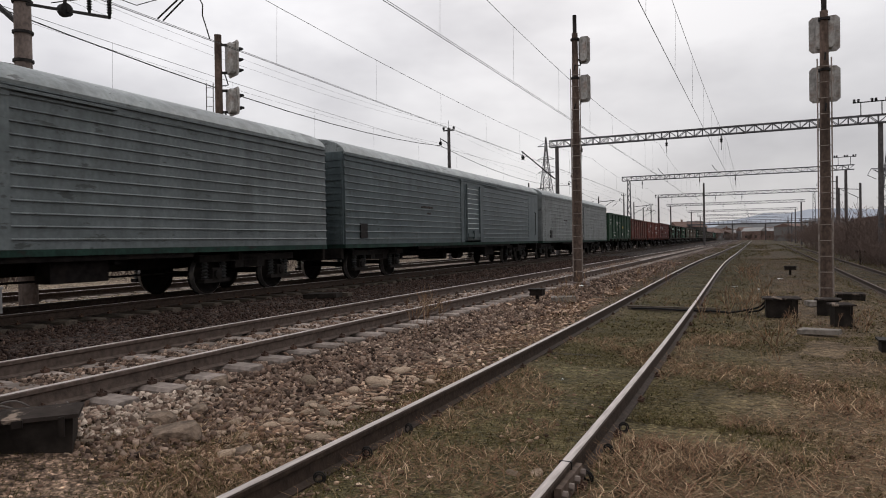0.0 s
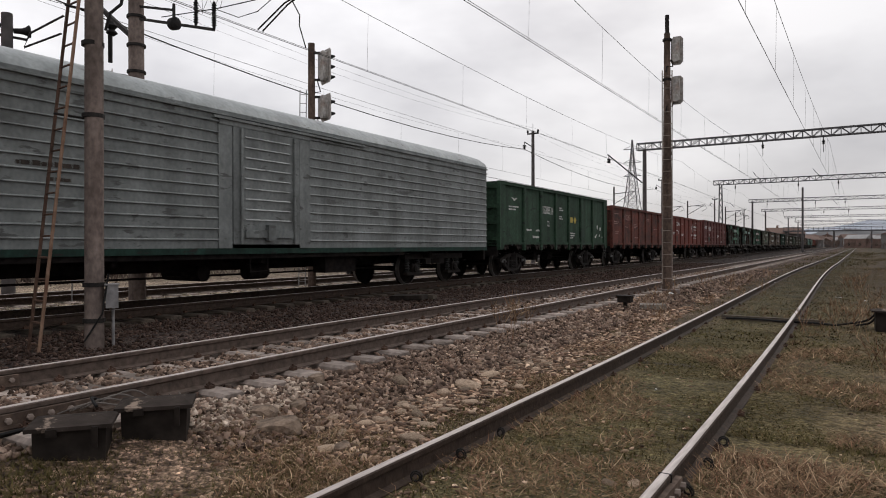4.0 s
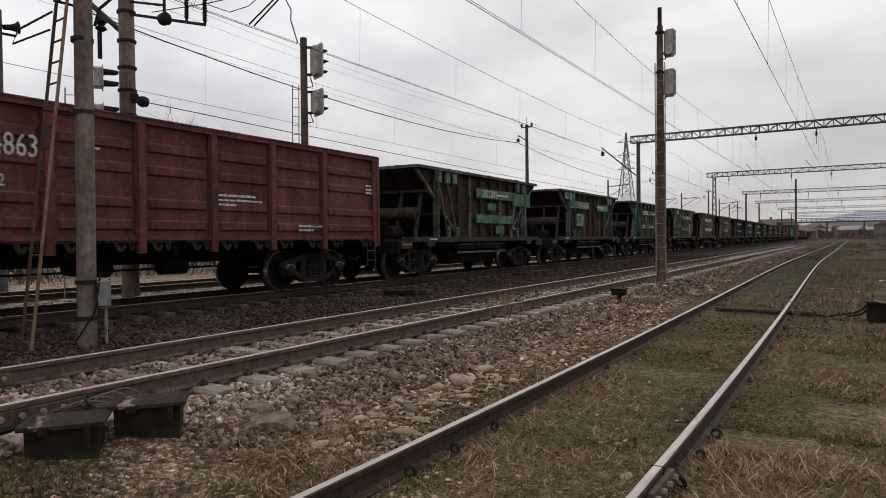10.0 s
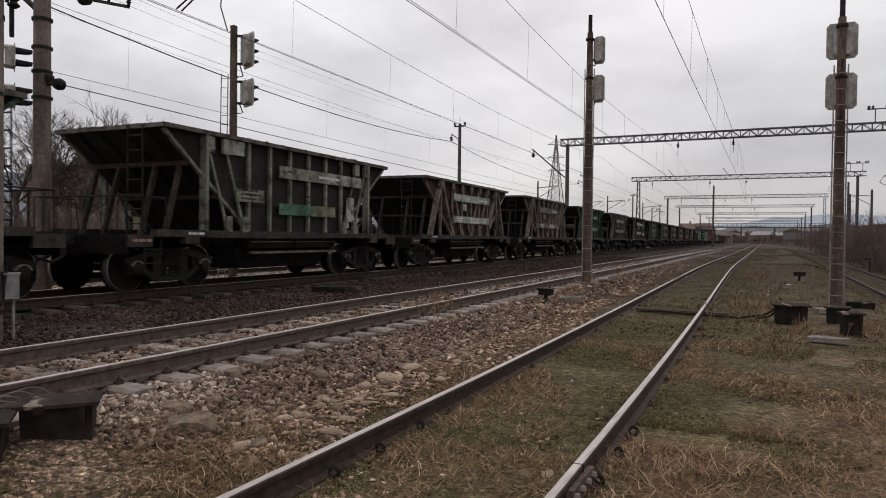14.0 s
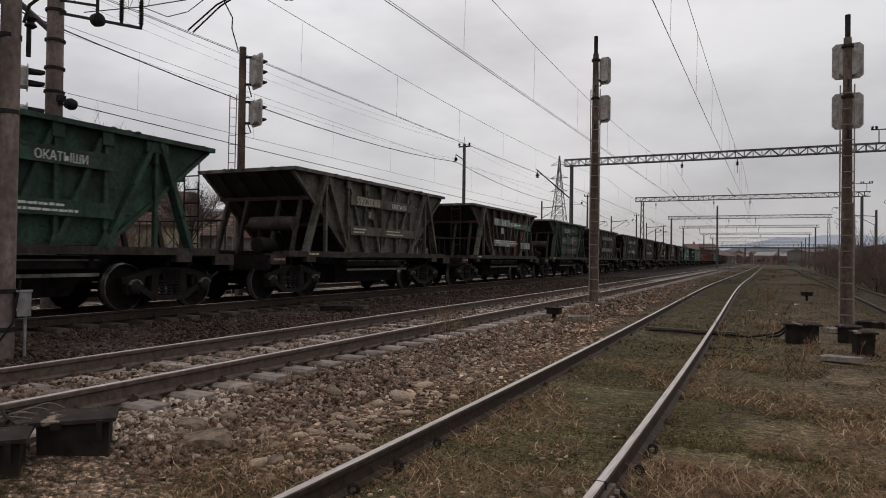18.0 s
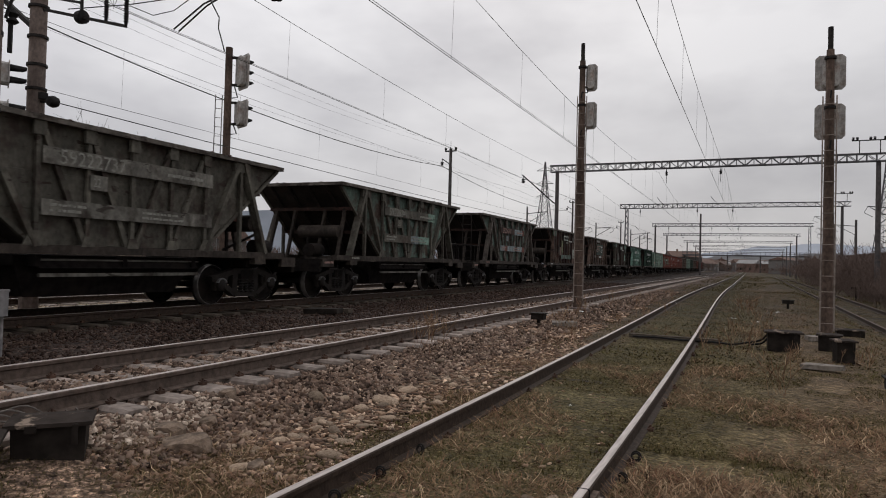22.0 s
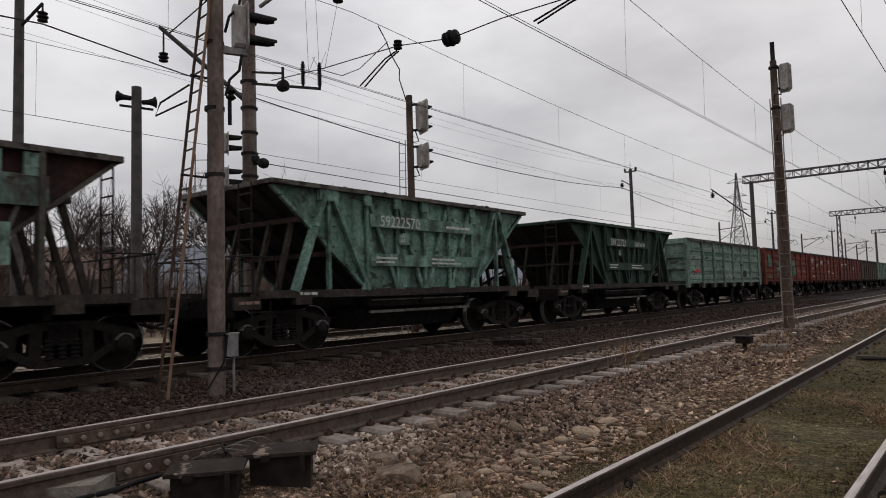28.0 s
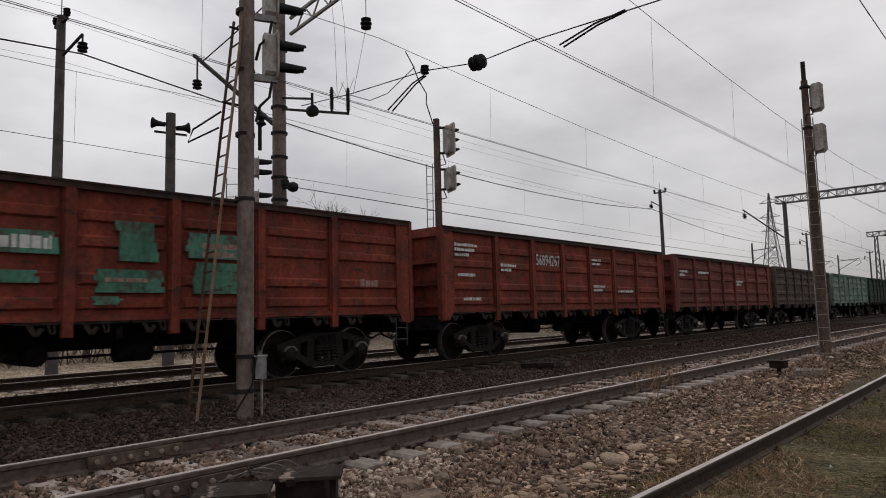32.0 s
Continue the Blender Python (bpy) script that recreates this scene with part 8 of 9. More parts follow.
grass("standing_straw", 16000, (-0.95, 1.6), (2.2, 7.2), (0.10, 0.26), (0.004, 0.008), DRY, 15, (0.82, 0.995), lambda x, y: straw(x, y) and noise.noise((x * 1.1, y * 0.9, 11)) > 0.1, "tangled tufts of reddish dry grass beside the rail", 1.2)
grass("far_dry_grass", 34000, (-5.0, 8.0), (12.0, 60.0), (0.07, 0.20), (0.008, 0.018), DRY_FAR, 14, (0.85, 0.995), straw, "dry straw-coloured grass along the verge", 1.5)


BROKEN_ROCK = surface("broken_rock", (0.13, 0.095, 0.07), (0.24, 0.18, 0.135), 11, 0.9, stain=(0.08, 0.055, 0.04), stain_scale=5, bump=0.6, weather=0.7)


def rock(x, y, sx, sy, sz, turn, seed, label):
    """An angular broken rock half sunk in the soil."""
    bm = bmesh.new()
    bmesh.ops.create_icosphere(bm, subdivisions=2, radius=1.0)
    for v in bm.verts:
        k = 1 + 0.35 * noise.noise(v.co * 1.1 + Vector((seed, 0, 0)))
        v.co *= k
        v.co = Vector((max(-0.8, min(0.85, v.co.x)) * sx, max(-0.75, min(0.8, v.co.y)) * sy, max(-0.8, min(0.6, v.co.z)) * sz))
    me = bpy.data.meshes.new("rock")
    bm.to_mesh(me)
    bm.free()
    me.materials.append(BROKEN_ROCK)
    ob = new("rock", me)
    ob.matrix_world = pose(x, y, ground_z(x, y) + sz * 0.2, 6, -9, turn)
    tagged(ob, label, "rock", "broken rocks")


rock(-4.12, 4.02, 0.22, 0.15, 0.13, 35, 3.0, "broad flat brown broken rock among the cobbles")
rock(-4.46, 4.14, 0.18, 0.11, 0.10, 20, 7.0, "grey-brown broken rock leaning on another")
rock(-4.38, 4.51, 0.09, 0.08, 0.10, 60, 12.0, "small upright broken rock in the gravel")
rock(-4.82, 5.22, 0.11, 0.10, 0.11, 10, 15.0, "grey angular rock in the gravel")
rock(-3.42, 4.0, 0.09, 0.07, 0.06, 80, 19.0, "small broken rock in thin grass")
grass("far_weeds", 16000, (-7.0, 9.0), (50.0, 170.0), (0.08, 0.22), (0.02, 0.05), GREEN_FAR, 17, (0.5, 0.95), lambda x, y: noise.noise((x * 0.3, y * 0.08, 21)) > -0.1 and abs(abs(x - near_x(y)) - 0.795) > 0.2 and abs(x - main_x(y)) > 1.6, "dark low weeds far along the verge", 1.2)
grass("verge_grass", 14000, (-4.2, 4.5), (-6.0, 1.85), (0.05, 0.16), (0.004, 0.008), DRY, 18, (0.8, 0.999), lambda x, y: near_rail_gap(x, y), "matted dry grass on the open verge")
grass("verge_turf", 14000, (-4.2, 4.5), (-6.0, 1.85), (0.03, 0.09), (0.005, 0.009), GREEN, 19, (0.6, 0.99), lambda x, y: near_rail_gap(x, y), "short olive-green grass on the verge")


# ---- distance: hills, thickets, trees, houses ----
def hill(name, az0, az1, dist, heights, material, label):
    """A ridge as a band of slope from the ground up to an uneven crest."""
    m = Mesh()
    n = 60
    for row, (k, back) in enumerate(((0.0, 0.86), (0.45, 0.93), (0.8, 0.98), (1.0, 1.0))):
        for i in range(n + 1):
            u = i / n
            a = math.radians(az0 + (az1 - az0) * u)
            p = u * (len(heights) - 1)
            j = min(int(p), len(heights) - 2)
            f = p - j
            f = f * f * (3 - 2 * f)
            h = heights[j] + (heights[j + 1] - heights[j]) * f + 4 * noise.noise((u * 22, row, dist * 0.01))
            m.v.append((math.sin(a) * dist * back, math.cos(a) * dist * back, -2 + h * k))
    w = n + 1
    m.f = [(r * w + i, r * w + i + 1, (r + 1) * w + i + 1, (r + 1) * w + i) for r in range(3) for i in range(n)]
    return tagged(part(name, m, material, smooth=True), label, "hill", kind="structure")


# far and side hills: distance haze is put into the base colour
hill_far = surface("far_hazed_hill", (0.30, 0.325, 0.37), (0.36, 0.385, 0.43), 0.01, 1.0, bump=0)
hill_side = surface("side_hazed_hill", (0.16, 0.178, 0.205), (0.21, 0.228, 0.26), 0.01, 1.0, bump=0)
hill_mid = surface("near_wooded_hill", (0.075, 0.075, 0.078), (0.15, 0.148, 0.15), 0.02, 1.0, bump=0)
hill("hill_ahead", -14, 22, 2600, [18, 26, 40, 62, 84, 96, 88, 66, 46, 32, 22], hill_far, "long wooded hill tinted blue-grey with haze")
hill("hill_left", -95, -10, 2000, [60, 70, 70, 90, 150, 150, 130, 150, 110, 60, 30], hill_side, "hills far beyond the tracks tinted blue-grey with haze")
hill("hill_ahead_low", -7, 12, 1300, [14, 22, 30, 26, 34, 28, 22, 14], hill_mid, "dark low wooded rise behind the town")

def twigs(segs, material, name):
    """Three-sided twigs from rows of (start, end, radius)."""
    a = np.array([s[0] for s in segs], dtype=float)
    b = np.array([s[1] for s in segs], dtype=float)
    r = np.array([s[2] for s in segs], dtype=float)
    d = b - a
    d /= np.linalg.norm(d, axis=1)[:, None] + 1e-9
    ref = np.where(np.abs(d[:, 2:3]) > 0.9, np.array([[1.0, 0, 0]]), np.array([[0, 0, 1.0]]))
    u = np.cross(d, ref)
    u /= np.linalg.norm(u, axis=1)[:, None] + 1e-9
    v = np.cross(d, u)
    ring = []
    for k in range(3):
        c, s = math.cos(2.0944 * k), math.sin(2.0944 * k)
        ring.append(u * c + v * s)
    V = np.stack([a + ring[k] * r[:, None] for k in range(3)] + [b + ring[k] * r[:, None] * 0.55 for k in range(3)], 1)
    T = np.array([[0, 1, 4], [0, 4, 3], [1, 2, 5], [1, 5, 4], [2, 0, 3], [2, 3, 5]])
    tris = (T[None] + (np.arange(len(segs)) * 6)[:, None, None]).reshape(-1, 3)
    return bulk(name, V.reshape(-1, 3), tris, material)


BARK = surface("bare_bark", (0.045, 0.034, 0.029), (0.085, 0.066, 0.056), 6, 0.95, bump=0.2)
BRUSH = surface("bare_brush", (0.085, 0.060, 0.050), (0.15, 0.108, 0.090), 1.2, 0.95, bump=0)


TWIG = 0.004


def grow(rng, segs, p, d, length, r, depth, spread=0.55, kids=(2, 4)):
    q = p + d * length
    segs.append((tuple(p), tuple(q), r))
    if depth == 0:
        return
    for i in range(rng.randint(*kids)):
        k = rng.uniform(0.45, 1.0)
        e = Vector((rng.gauss(0, spread), rng.gauss(0, spread), rng.gauss(0.12, spread * 0.6)))
        grow(rng, segs, p + d * length * k, (d + e).normalized(), length * rng.uniform(0.5, 0.8), max(r * 0.55, TWIG), depth - 1, spread, kids)


def bare_tree(x, y, h, seed, label="bare leafless tree with a tangle of twigs"):
    rng = random.Random(seed)
    t = thing("tree", label, "tree", "bare trees", at=pose(x, y, ground_z(x, y) - 0.1))
    part("trunk", Mesh().tube([(0, 0, 0), (rng.uniform(-0.1, 0.1), rng.uniform(-0.1, 0.1), h * 0.2), (rng.uniform(-0.2, 0.2), 0, h * 0.42)], h * 0.019, 8, h * 0.012), BARK, t, smooth=True)
    segs = []
    for i in range(9):
        a = i * 2.4 + rng.uniform(-0.3, 0.3)
        d = Vector((math.cos(a), math.sin(a), rng.uniform(0.6, 1.8))).normalized()
        grow(rng, segs, Vector((0, 0, h * rng.uniform(0.25, 0.42))), d, h * rng.uniform(0.22, 0.32), h * 0.0075, 4, 0.5, (3, 4))
    part("crown", twigs(segs, BARK, "crown"), BARK, t, "tangle of thin bare twigs")
    return t


TWIG = 0.009
for i, (x, y, h) in enumerate(((14.5, 63, 9.5), (18, 74, 10), (16.5, 52, 8.0), (22, 88, 10.5), (-34, 14.5, 7.4), (-37, 9.5, 7.8), (-35.5, 23.5, 7.6), (-33, 31, 7.0), (-38.5, 18.5, 8.0), (-36, 4.0, 7.5), (-40, 28, 8.0), (-31, 11.0, 7.6), (-29.5, 14.5, 7.2), (-32.3, 20.0, 8.6), (-30.9, 22.4, 8.8), (-34, 26.5, 7.2), (-31, 5.0, 6.0), (-36, 33, 6.5), (-28.5, 8.2, 4.6))):
    bare_tree(x, y, h, 40 + i)


def thicket(name, places, hr, seed, label, r=0.02, stems=8, depth=2):
    """Bushes of many stems, each with two orders of twigs."""
    rng = random.Random(seed)
    segs = []
    for x, y, s in places:
        z = ground_z(x, y) - 0.05
        for k in range(stems):
            a = rng.uniform(0, 6.283)
            d = Vector((math.cos(a) * 0.6, math.sin(a) * 0.6, 1)).normalized()
            grow(rng, segs, Vector((x + rng.gauss(0, 0.22) * s, y + rng.gauss(0, 0.22) * s, z)), d, s * rng.uniform(*hr) * 0.5, r, depth, 0.5, (3, 5))
    ob = new(name, twigs(segs, BRUSH, name))
    return tagged(ob, label, "bushes", kind="stuff")


TWIG = 0.009
rng = random.Random(8)
right = [(6.3 + rng.random() ** 1.2 * 7.5, 22 + 42 * rng.random() ** 0.9, rng.uniform(1.8, 3.2)) for i in range(200)]
right = [(x, y, s * rng.uniform(0.6, 1.15) * (0.6 + 0.6 * min(1, (x - 6) / 3)) * (0.6 if y < 30 else 1.1)) for x, y, s in right]
thicket("thicket", right, (0.8, 1.2), 3, "dense brown leafless thicket along the side track", 0.018)
TWIG = 0.02
right = [(7 + rng.random() ** 1.2 * 11, 60 + 75 * rng.random(), rng.uniform(3.0, 5.2)) for i in range(150)]
thicket("far_thicket", right, (0.8, 1.2), 6, "dense brown leafless thicket further along the side track", 0.04)
TWIG = 0.010
left = [(-26.5 - 9 * rng.random(), -6 + 70 * rng.random(), rng.uniform(1.4, 3.0)) for i in range(115)]
thicket("thicket", left, (0.8, 1.2), 4, "brown leafless bushes behind the further track", 0.02)
rl = random.Random(31)
left = [(-25.5 - 7 * rl.random(), -2 + 26 * rl.random(), rl.uniform(2.8, 4.4)) for i in range(40)]
thicket("thicket", left, (0.8, 1.2), 9, "tall dark leafless thicket behind the wagons", 0.026)
TWIG = 0.05
farb = [(8 + 40 * rng.random(), 130 + 200 * rng.random(), rng.uniform(3, 6.5)) for i in range(110)]
farb += [(-30 - 40 * rng.random(), 70 + 260 * rng.random(), rng.uniform(3, 6)) for i in range(80)]
farb += [(rng.gauss(-5, 30), 335 + 240 * rng.random(), rng.uniform(3, 6)) for i in range(60)]
thicket("far_thicket", farb, (0.9, 1.2), 5, "brown bushes and trees towards the town", 0.08, 5)
TWIG = 0.004

HOUSE_WALL = surface("house_plaster", (0.105, 0.098, 0.095), (0.165, 0.152, 0.145), 3, 0.9, stain=(0.13, 0.12, 0.112), rnd=0.25)
HOUSE_ROOF = surface("house_roof_tile", (0.085, 0.056, 0.046), (0.15, 0.098, 0.08), 4, 0.85, stain=(0.10, 0.06, 0.05), rnd=0.2)
BRICKISH = surface("brick_wall_far", (0.15, 0.098, 0.078), (0.22, 0.15, 0.12), 2, 0.9, stain=(0.11, 0.075, 0.062))


def house(x, y, w, d, h, roof, turn, label, wall=None):
    t = thing("house", label, "house", "houses", at=pose(x, y, -0.4, 0, 0, turn))
    wall = wall or HOUSE_WALL
    part("wall", Mesh().box(-w / 2, w / 2, -d / 2, d / 2, 0, h + 0.4), wall, t)
    z = h + 0.4
    part("roof", Mesh().add([(-w / 2 - 0.4, -d / 2 - 0.5, z), (w / 2 + 0.4, -d / 2 - 0.5, z), (w / 2 + 0.4, d / 2 + 0.5, z), (-w / 2 - 0.4, d / 2 + 0.5, z), (-w / 2 - 0.4, 0, z + roof), (w / 2 + 0.4, 0, z + roof)],
                            [(0, 1, 5, 4), (2, 3, 4, 5), (0, 4, 3), (1, 2, 5), (3, 2, 1, 0)]), HOUSE_ROOF, t, "reddish tiled gable roof")
    part("chimney", Mesh().box(-w * 0.2 - 0.35, -w * 0.2 + 0.35, -0.35, 0.35, z + roof * 0.7, z + roof + 0.9).box(-w * 0.2 - 0.42, -w * 0.2 + 0.42, -0.42, 0.42, z + roof + 0.9, z + roof + 1.0), BRICKISH, t)
    if y < 60:
        tile = Mesh().box(-0.14, 0.14, -0.19, 0.19, 0.0, 0.04).data("roof_tile", HOUSE_ROOF)
        pitch = math.degrees(math.atan2(roof, d / 2 + 0.5))
        rt = random.Random(int(w * 10))
        if y > 30:
            rowsn = int(math.hypot(roof, d / 2 + 0.5) / 0.42)
            for e in (-1, ):
                for i in range(rowsn):
                    k = (i + 0.5) / rowsn
                    for j in range(int((w + 0.8) / 0.8)):
                        ob = part("roof_tile", tile, HOUSE_ROOF, t)
                        ob.matrix_basis = pose(-w / 2 - 0.05 + 0.8 * j + 0.1 * (i % 2), e * (d / 2 + 0.5) * (1 - k), z + roof * k + 0.02 + rt.uniform(0, 0.02), -e * pitch + 4 * e, 0, 0) @ Matrix.Diagonal((2.6, 1.1, 1, 1))
    for s in (-1, 1):
        for k in range(max(2, int(w / 3))):
            u = -w / 2 + (k + 0.5) * w / max(2, int(w / 3))
            wn_ = part("window", Mesh().box(u - 0.55, u + 0.55, s * d / 2 - 0.05, s * d / 2 + 0.04, 1.3, 2.7), MAT["grey_steel"], t)
            part("pane", Mesh().box(u - 0.45, u + 0.45, s * (d / 2 + 0.045) - 0.004, s * (d / 2 + 0.045) + 0.004, 1.4, 2.6), MAT["dark_iron"], wn_)
    return t


house(-47.0, 36.8, 11, 8, 3.7, 3.0, 54, "cream plastered house with a tiled roof beyond the bushes", surface("cream_plaster", (0.26, 0.215, 0.15), (0.38, 0.32, 0.23), 3, 0.9, stain=(0.2, 0.16, 0.12), weather=0.5))
house(-47, 15, 10, 8, 2.9, 2.2, 70, "pale house with a reddish tiled roof")
house(-52, 48, 12, 9, 3.2, 2.5, 15, "pale plastered house behind the trees")
rng = random.Random(3)
for i in range(22):
    x = -30 + 100 * rng.random()
    y = 330 + 260 * rng.random() + abs(x) * 0.6
    house(x if x < -22 or x > 8 else x + (35 if x > -8 else -20), y, rng.uniform(9, 16), rng.uniform(8, 11), rng.uniform(3, 7), rng.uniform(1.5, 3), rng.uniform(0, 90), "small pale house in the far town")


TOWN = [surface("town_wall_%s" % n, a, b, 0.5, 0.9, bump=0) for n, a, b in (("grey", (0.14, 0.135, 0.13), (0.20, 0.195, 0.19)), ("white", (0.22, 0.215, 0.21), (0.30, 0.295, 0.29)), ("brick", (0.13, 0.085, 0.07), (0.18, 0.12, 0.10)), ("dark", (0.07, 0.065, 0.065), (0.11, 0.10, 0.10)))]


def town_house(x, y, z, w, d, h, roof, turn, wall, top):
    t = thing("house", "small far house in the town behind the tracks", "house", "far town", at=pose(x, y, z, 0, 0, turn))
    part("wall", Mesh().box(-w / 2, w / 2, -d / 2, d / 2, -0.3, h), wall, t)
    part("roof", Mesh().add([(-w / 2 - 0.3, -d / 2 - 0.3, h), (w / 2 + 0.3, -d / 2 - 0.3, h), (w / 2 + 0.3, d / 2 + 0.3, h), (-w / 2 - 0.3, d / 2 + 0.3, h), (-w / 2 - 0.3, 0, h + roof), (w / 2 + 0.3, 0, h + roof)],
                            [(0, 1, 5, 4), (2, 3, 4, 5), (0, 4, 3), (1, 2, 5), (3, 2, 1, 0)]), top, t)
    for u in (-w / 4, w / 4):
        part("window", Mesh().box(u - 0.6, u + 0.6, -d / 2 - 0.04, -d / 2 + 0.02, 1.2, 2.6), MAT["dark_iron"], t)


rt = random.Random(21)
for i in range(64):
    y = 360 + 420 * rt.random()
    x = rt.gauss(-4, 34) - 0.02 * y
    town_house(x, y, 0.0, rt.uniform(7, 15), rt.uniform(6, 9), rt.uniform(3, 5) + max(0.0, (y - 420) * 0.014), rt.uniform(1, 2.6), rt.uniform(-40, 40), rt.choice(TOWN), rt.choice((HOUSE_ROOF, TOWN[0], TOWN[3], TOWN[1])))


def brick_shed():
    t = thing("warehouse", "long brick warehouse with a flat roof edge", "building", at=pose(27, 128, -0.4, 0, 0, 6))
    w = part("wall", Mesh().box(-11, 11, -16, 16, 0, 4.7), BRICKISH, t)
    part("roof_edge", Mesh().box(-11.4, 11.4, -16.4, 16.4, 4.7, 5.0), HOUSE_ROOF, t, "rust-red roof edge")
    for k in range(7):
        wn_ = part("window", Mesh().box(-11.06, -10.9, -14 + 4.4 * k, -11.6 + 4.4 * k, 2.0, 4.2), MAT["grey_steel"], t)
        part("pane", Mesh().box(-11.08, -11.062, -13.8 + 4.4 * k, -11.8 + 4.4 * k, 2.2, 4.0), MAT["dark_iron"], wn_)
        wn_ = part("window", Mesh().box(-10 + 3 * k, -8.4 + 3 * k, -16.06, -15.9, 2.0, 4.2), MAT["grey_steel"], t)
        part("pane", Mesh().box(-9.85 + 3 * k, -8.55 + 3 * k, -16.08, -16.062, 2.2, 4.0), MAT["dark_iron"], wn_)


brick_shed()
ch = thing("chimney", "tall tapered brick factory chimney", "chimney", at=pose(33, 217, -0.5))
part("shaft", Mesh().tube([(0, 0, 0), (0, 0, 24.6)], 1.15, 16, 0.7), BRICKISH, ch, smooth=True)
part("rim", Mesh().lathe([(0.7, 24.3), (0.85, 24.4), (0.85, 25.1), (0.65, 25.1)], 16), MAT["gantry_post"], ch)


def footbridge():
    t = thing("footbridge", "dark steel footbridge across the far tracks", "bridge")
    y = 345
    part("deck", Mesh().box(-34, 20, y - 1.5, y + 1.5, 7.6, 8.2), MAT["gantry"], t)
    for s in (-1.5, 1.5):
        m = Mesh()
        for i in range(27):
            m.beam((-34 + 2 * i, y + s, 8.2), (-34 + 2 * i, y + s, 9.6), 0.12, 0.12)
        m.beam((-34, y + s, 9.6), (20, y + s, 9.6), 0.16, 0.16).beam((-34, y + s, 8.9), (20, y + s, 8.9), 0.1, 0.1)
        part("railing", m, MAT["gantry"], t)
    for x in (-33, -14, 0, 19):
        part("pier", Mesh().box(x - 0.3, x + 0.3, y - 1, y + 1, -0.3, 7.6), MAT["gantry_post"], t)


footbridge()


# ---- trackside boxes, litter and cables ----
def cable_box(x, y, z, w, d, h, turn, label, lid_over=0.04):
    t = thing("cable_box", label, "cable box", "trackside boxes", at=pose(x, y, z, 0, 0, turn))
    k = 0.94
    b = Mesh()
    b.v = [(sx * w / 2 * q, sy * d / 2 * q, zz) for q, zz in ((k, -0.15), (1.0, h)) for sx, sy in ((-1, -1), (1, -1), (1, 1), (-1, 1))]
    b.f = [(3, 2, 1, 0), (4, 5, 6, 7), (0, 1, 5, 4), (1, 2, 6, 5), (2, 3, 7, 6), (3, 0, 4, 7)]
    part("body", b, MAT["box_black"], t)
    o = lid_over
    lid = Mesh().box(-w / 2 - o, w / 2 + o, -d / 2 - o, d / 2 + o, h + 0.002, h + 0.03)
    lid.add([(-w / 2 - o, -d / 2 - o, h + 0.03), (w / 2 + o, -d / 2 - o, h + 0.03), (w / 2 + o, d / 2 + o, h + 0.03), (-w / 2 - o, d / 2 + o, h + 0.03), (-w / 2 + 0.05, 0, h + 0.055), (w / 2 - 0.05, 0, h + 0.055)],
            [(0, 1, 5, 4), (2, 3, 4, 5), (3, 0, 4), (1, 2, 5)])
    l = part("lid", lid, MAT["box_lid"], t, "dirty sheet lid")
    part("hasp", Mesh().box(w * 0.32, w * 0.40, -d / 2 - o - 0.02, -d / 2 - o, h - 0.12, h + 0.02), MAT["box_black"], t)
    part("hinge", Mesh().box(-w * 0.3, -w * 0.15, -d / 2 - o - 0.012, -d / 2 - o, h - 0.03, h + 0.02), MAT["box_black"], t)
    return t


MAT["box_black"] = surface("box_tar_black", (0.010, 0.0075, 0.006), (0.024, 0.019, 0.016), 8, 0.7, spec=0.12, stain=(0.045, 0.036, 0.03), stain_scale=3, stain_at=(0.55, 0.75))
MAT["box_lid"] = surface("box_lid_dirt", (0.018, 0.014, 0.012), (0.045, 0.036, 0.031), 6, 0.9, spec=0.08, stain=(0.22, 0.17, 0.135), stain_scale=5, stain_at=(0.56, 0.62))
cable_box(-4.67, 2.62, 0.03, 0.45, 0.32, 0.31, 51, "black tarred cable box with a dirty lid")
cable_box(-4.61, 3.23, 0.03, 0.46, 0.32, 0.33, 48, "black tarred cable box beside the rail joint")
cable_box(0.36, 14.75, 0.0, 0.56, 0.45, 0.36, 3, "black trackside cable box with overhanging lid", 0.06)
cable_box(1.27, 13.6, 0.0, 0.28, 0.30, 0.36, 10, "black cable box at the foot of the mast")
cable_box(1.2, 15.4, 0.0, 0.38, 0.34, 0.30, -6, "small black cable box near the mast")
cable_box(1.95, 19.3, -0.05, 0.6, 0.45, 0.18, 0, "long low black cable box behind the mast", 0.03)


def post_box(x, y, h, w, label):
    t = thing("cable_post", label, "cable post", "trackside boxes", at=pose(x, y, ground_z(x, y)))
    part("post", Mesh().lathe([(0.05, -0.1), (0.045, h - 0.1), (0.07, h - 0.08)], 8), MAT["box_black"], t)
    part("head", Mesh().box(-w / 2, w / 2, -0.12, 0.12, h - 0.08, h + 0.05).box(-w / 2 - 0.03, w / 2 + 0.03, -0.15, 0.15, h + 0.05, h + 0.075), MAT["box_black"], t)


post_box(1.50, 9.75, 0.24, 0.32, "short black cable post with a wide head")
post_box(0.98, 30.8, 0.30, 0.42, "short dark cable post in the grass")
post_box(5.9, 54.1, 0.9, 0.6, "dark cable post beside the side track")
post_box(-4.75, 15.4, 0.24, 0.30, "rusty low cable post by the ballast")


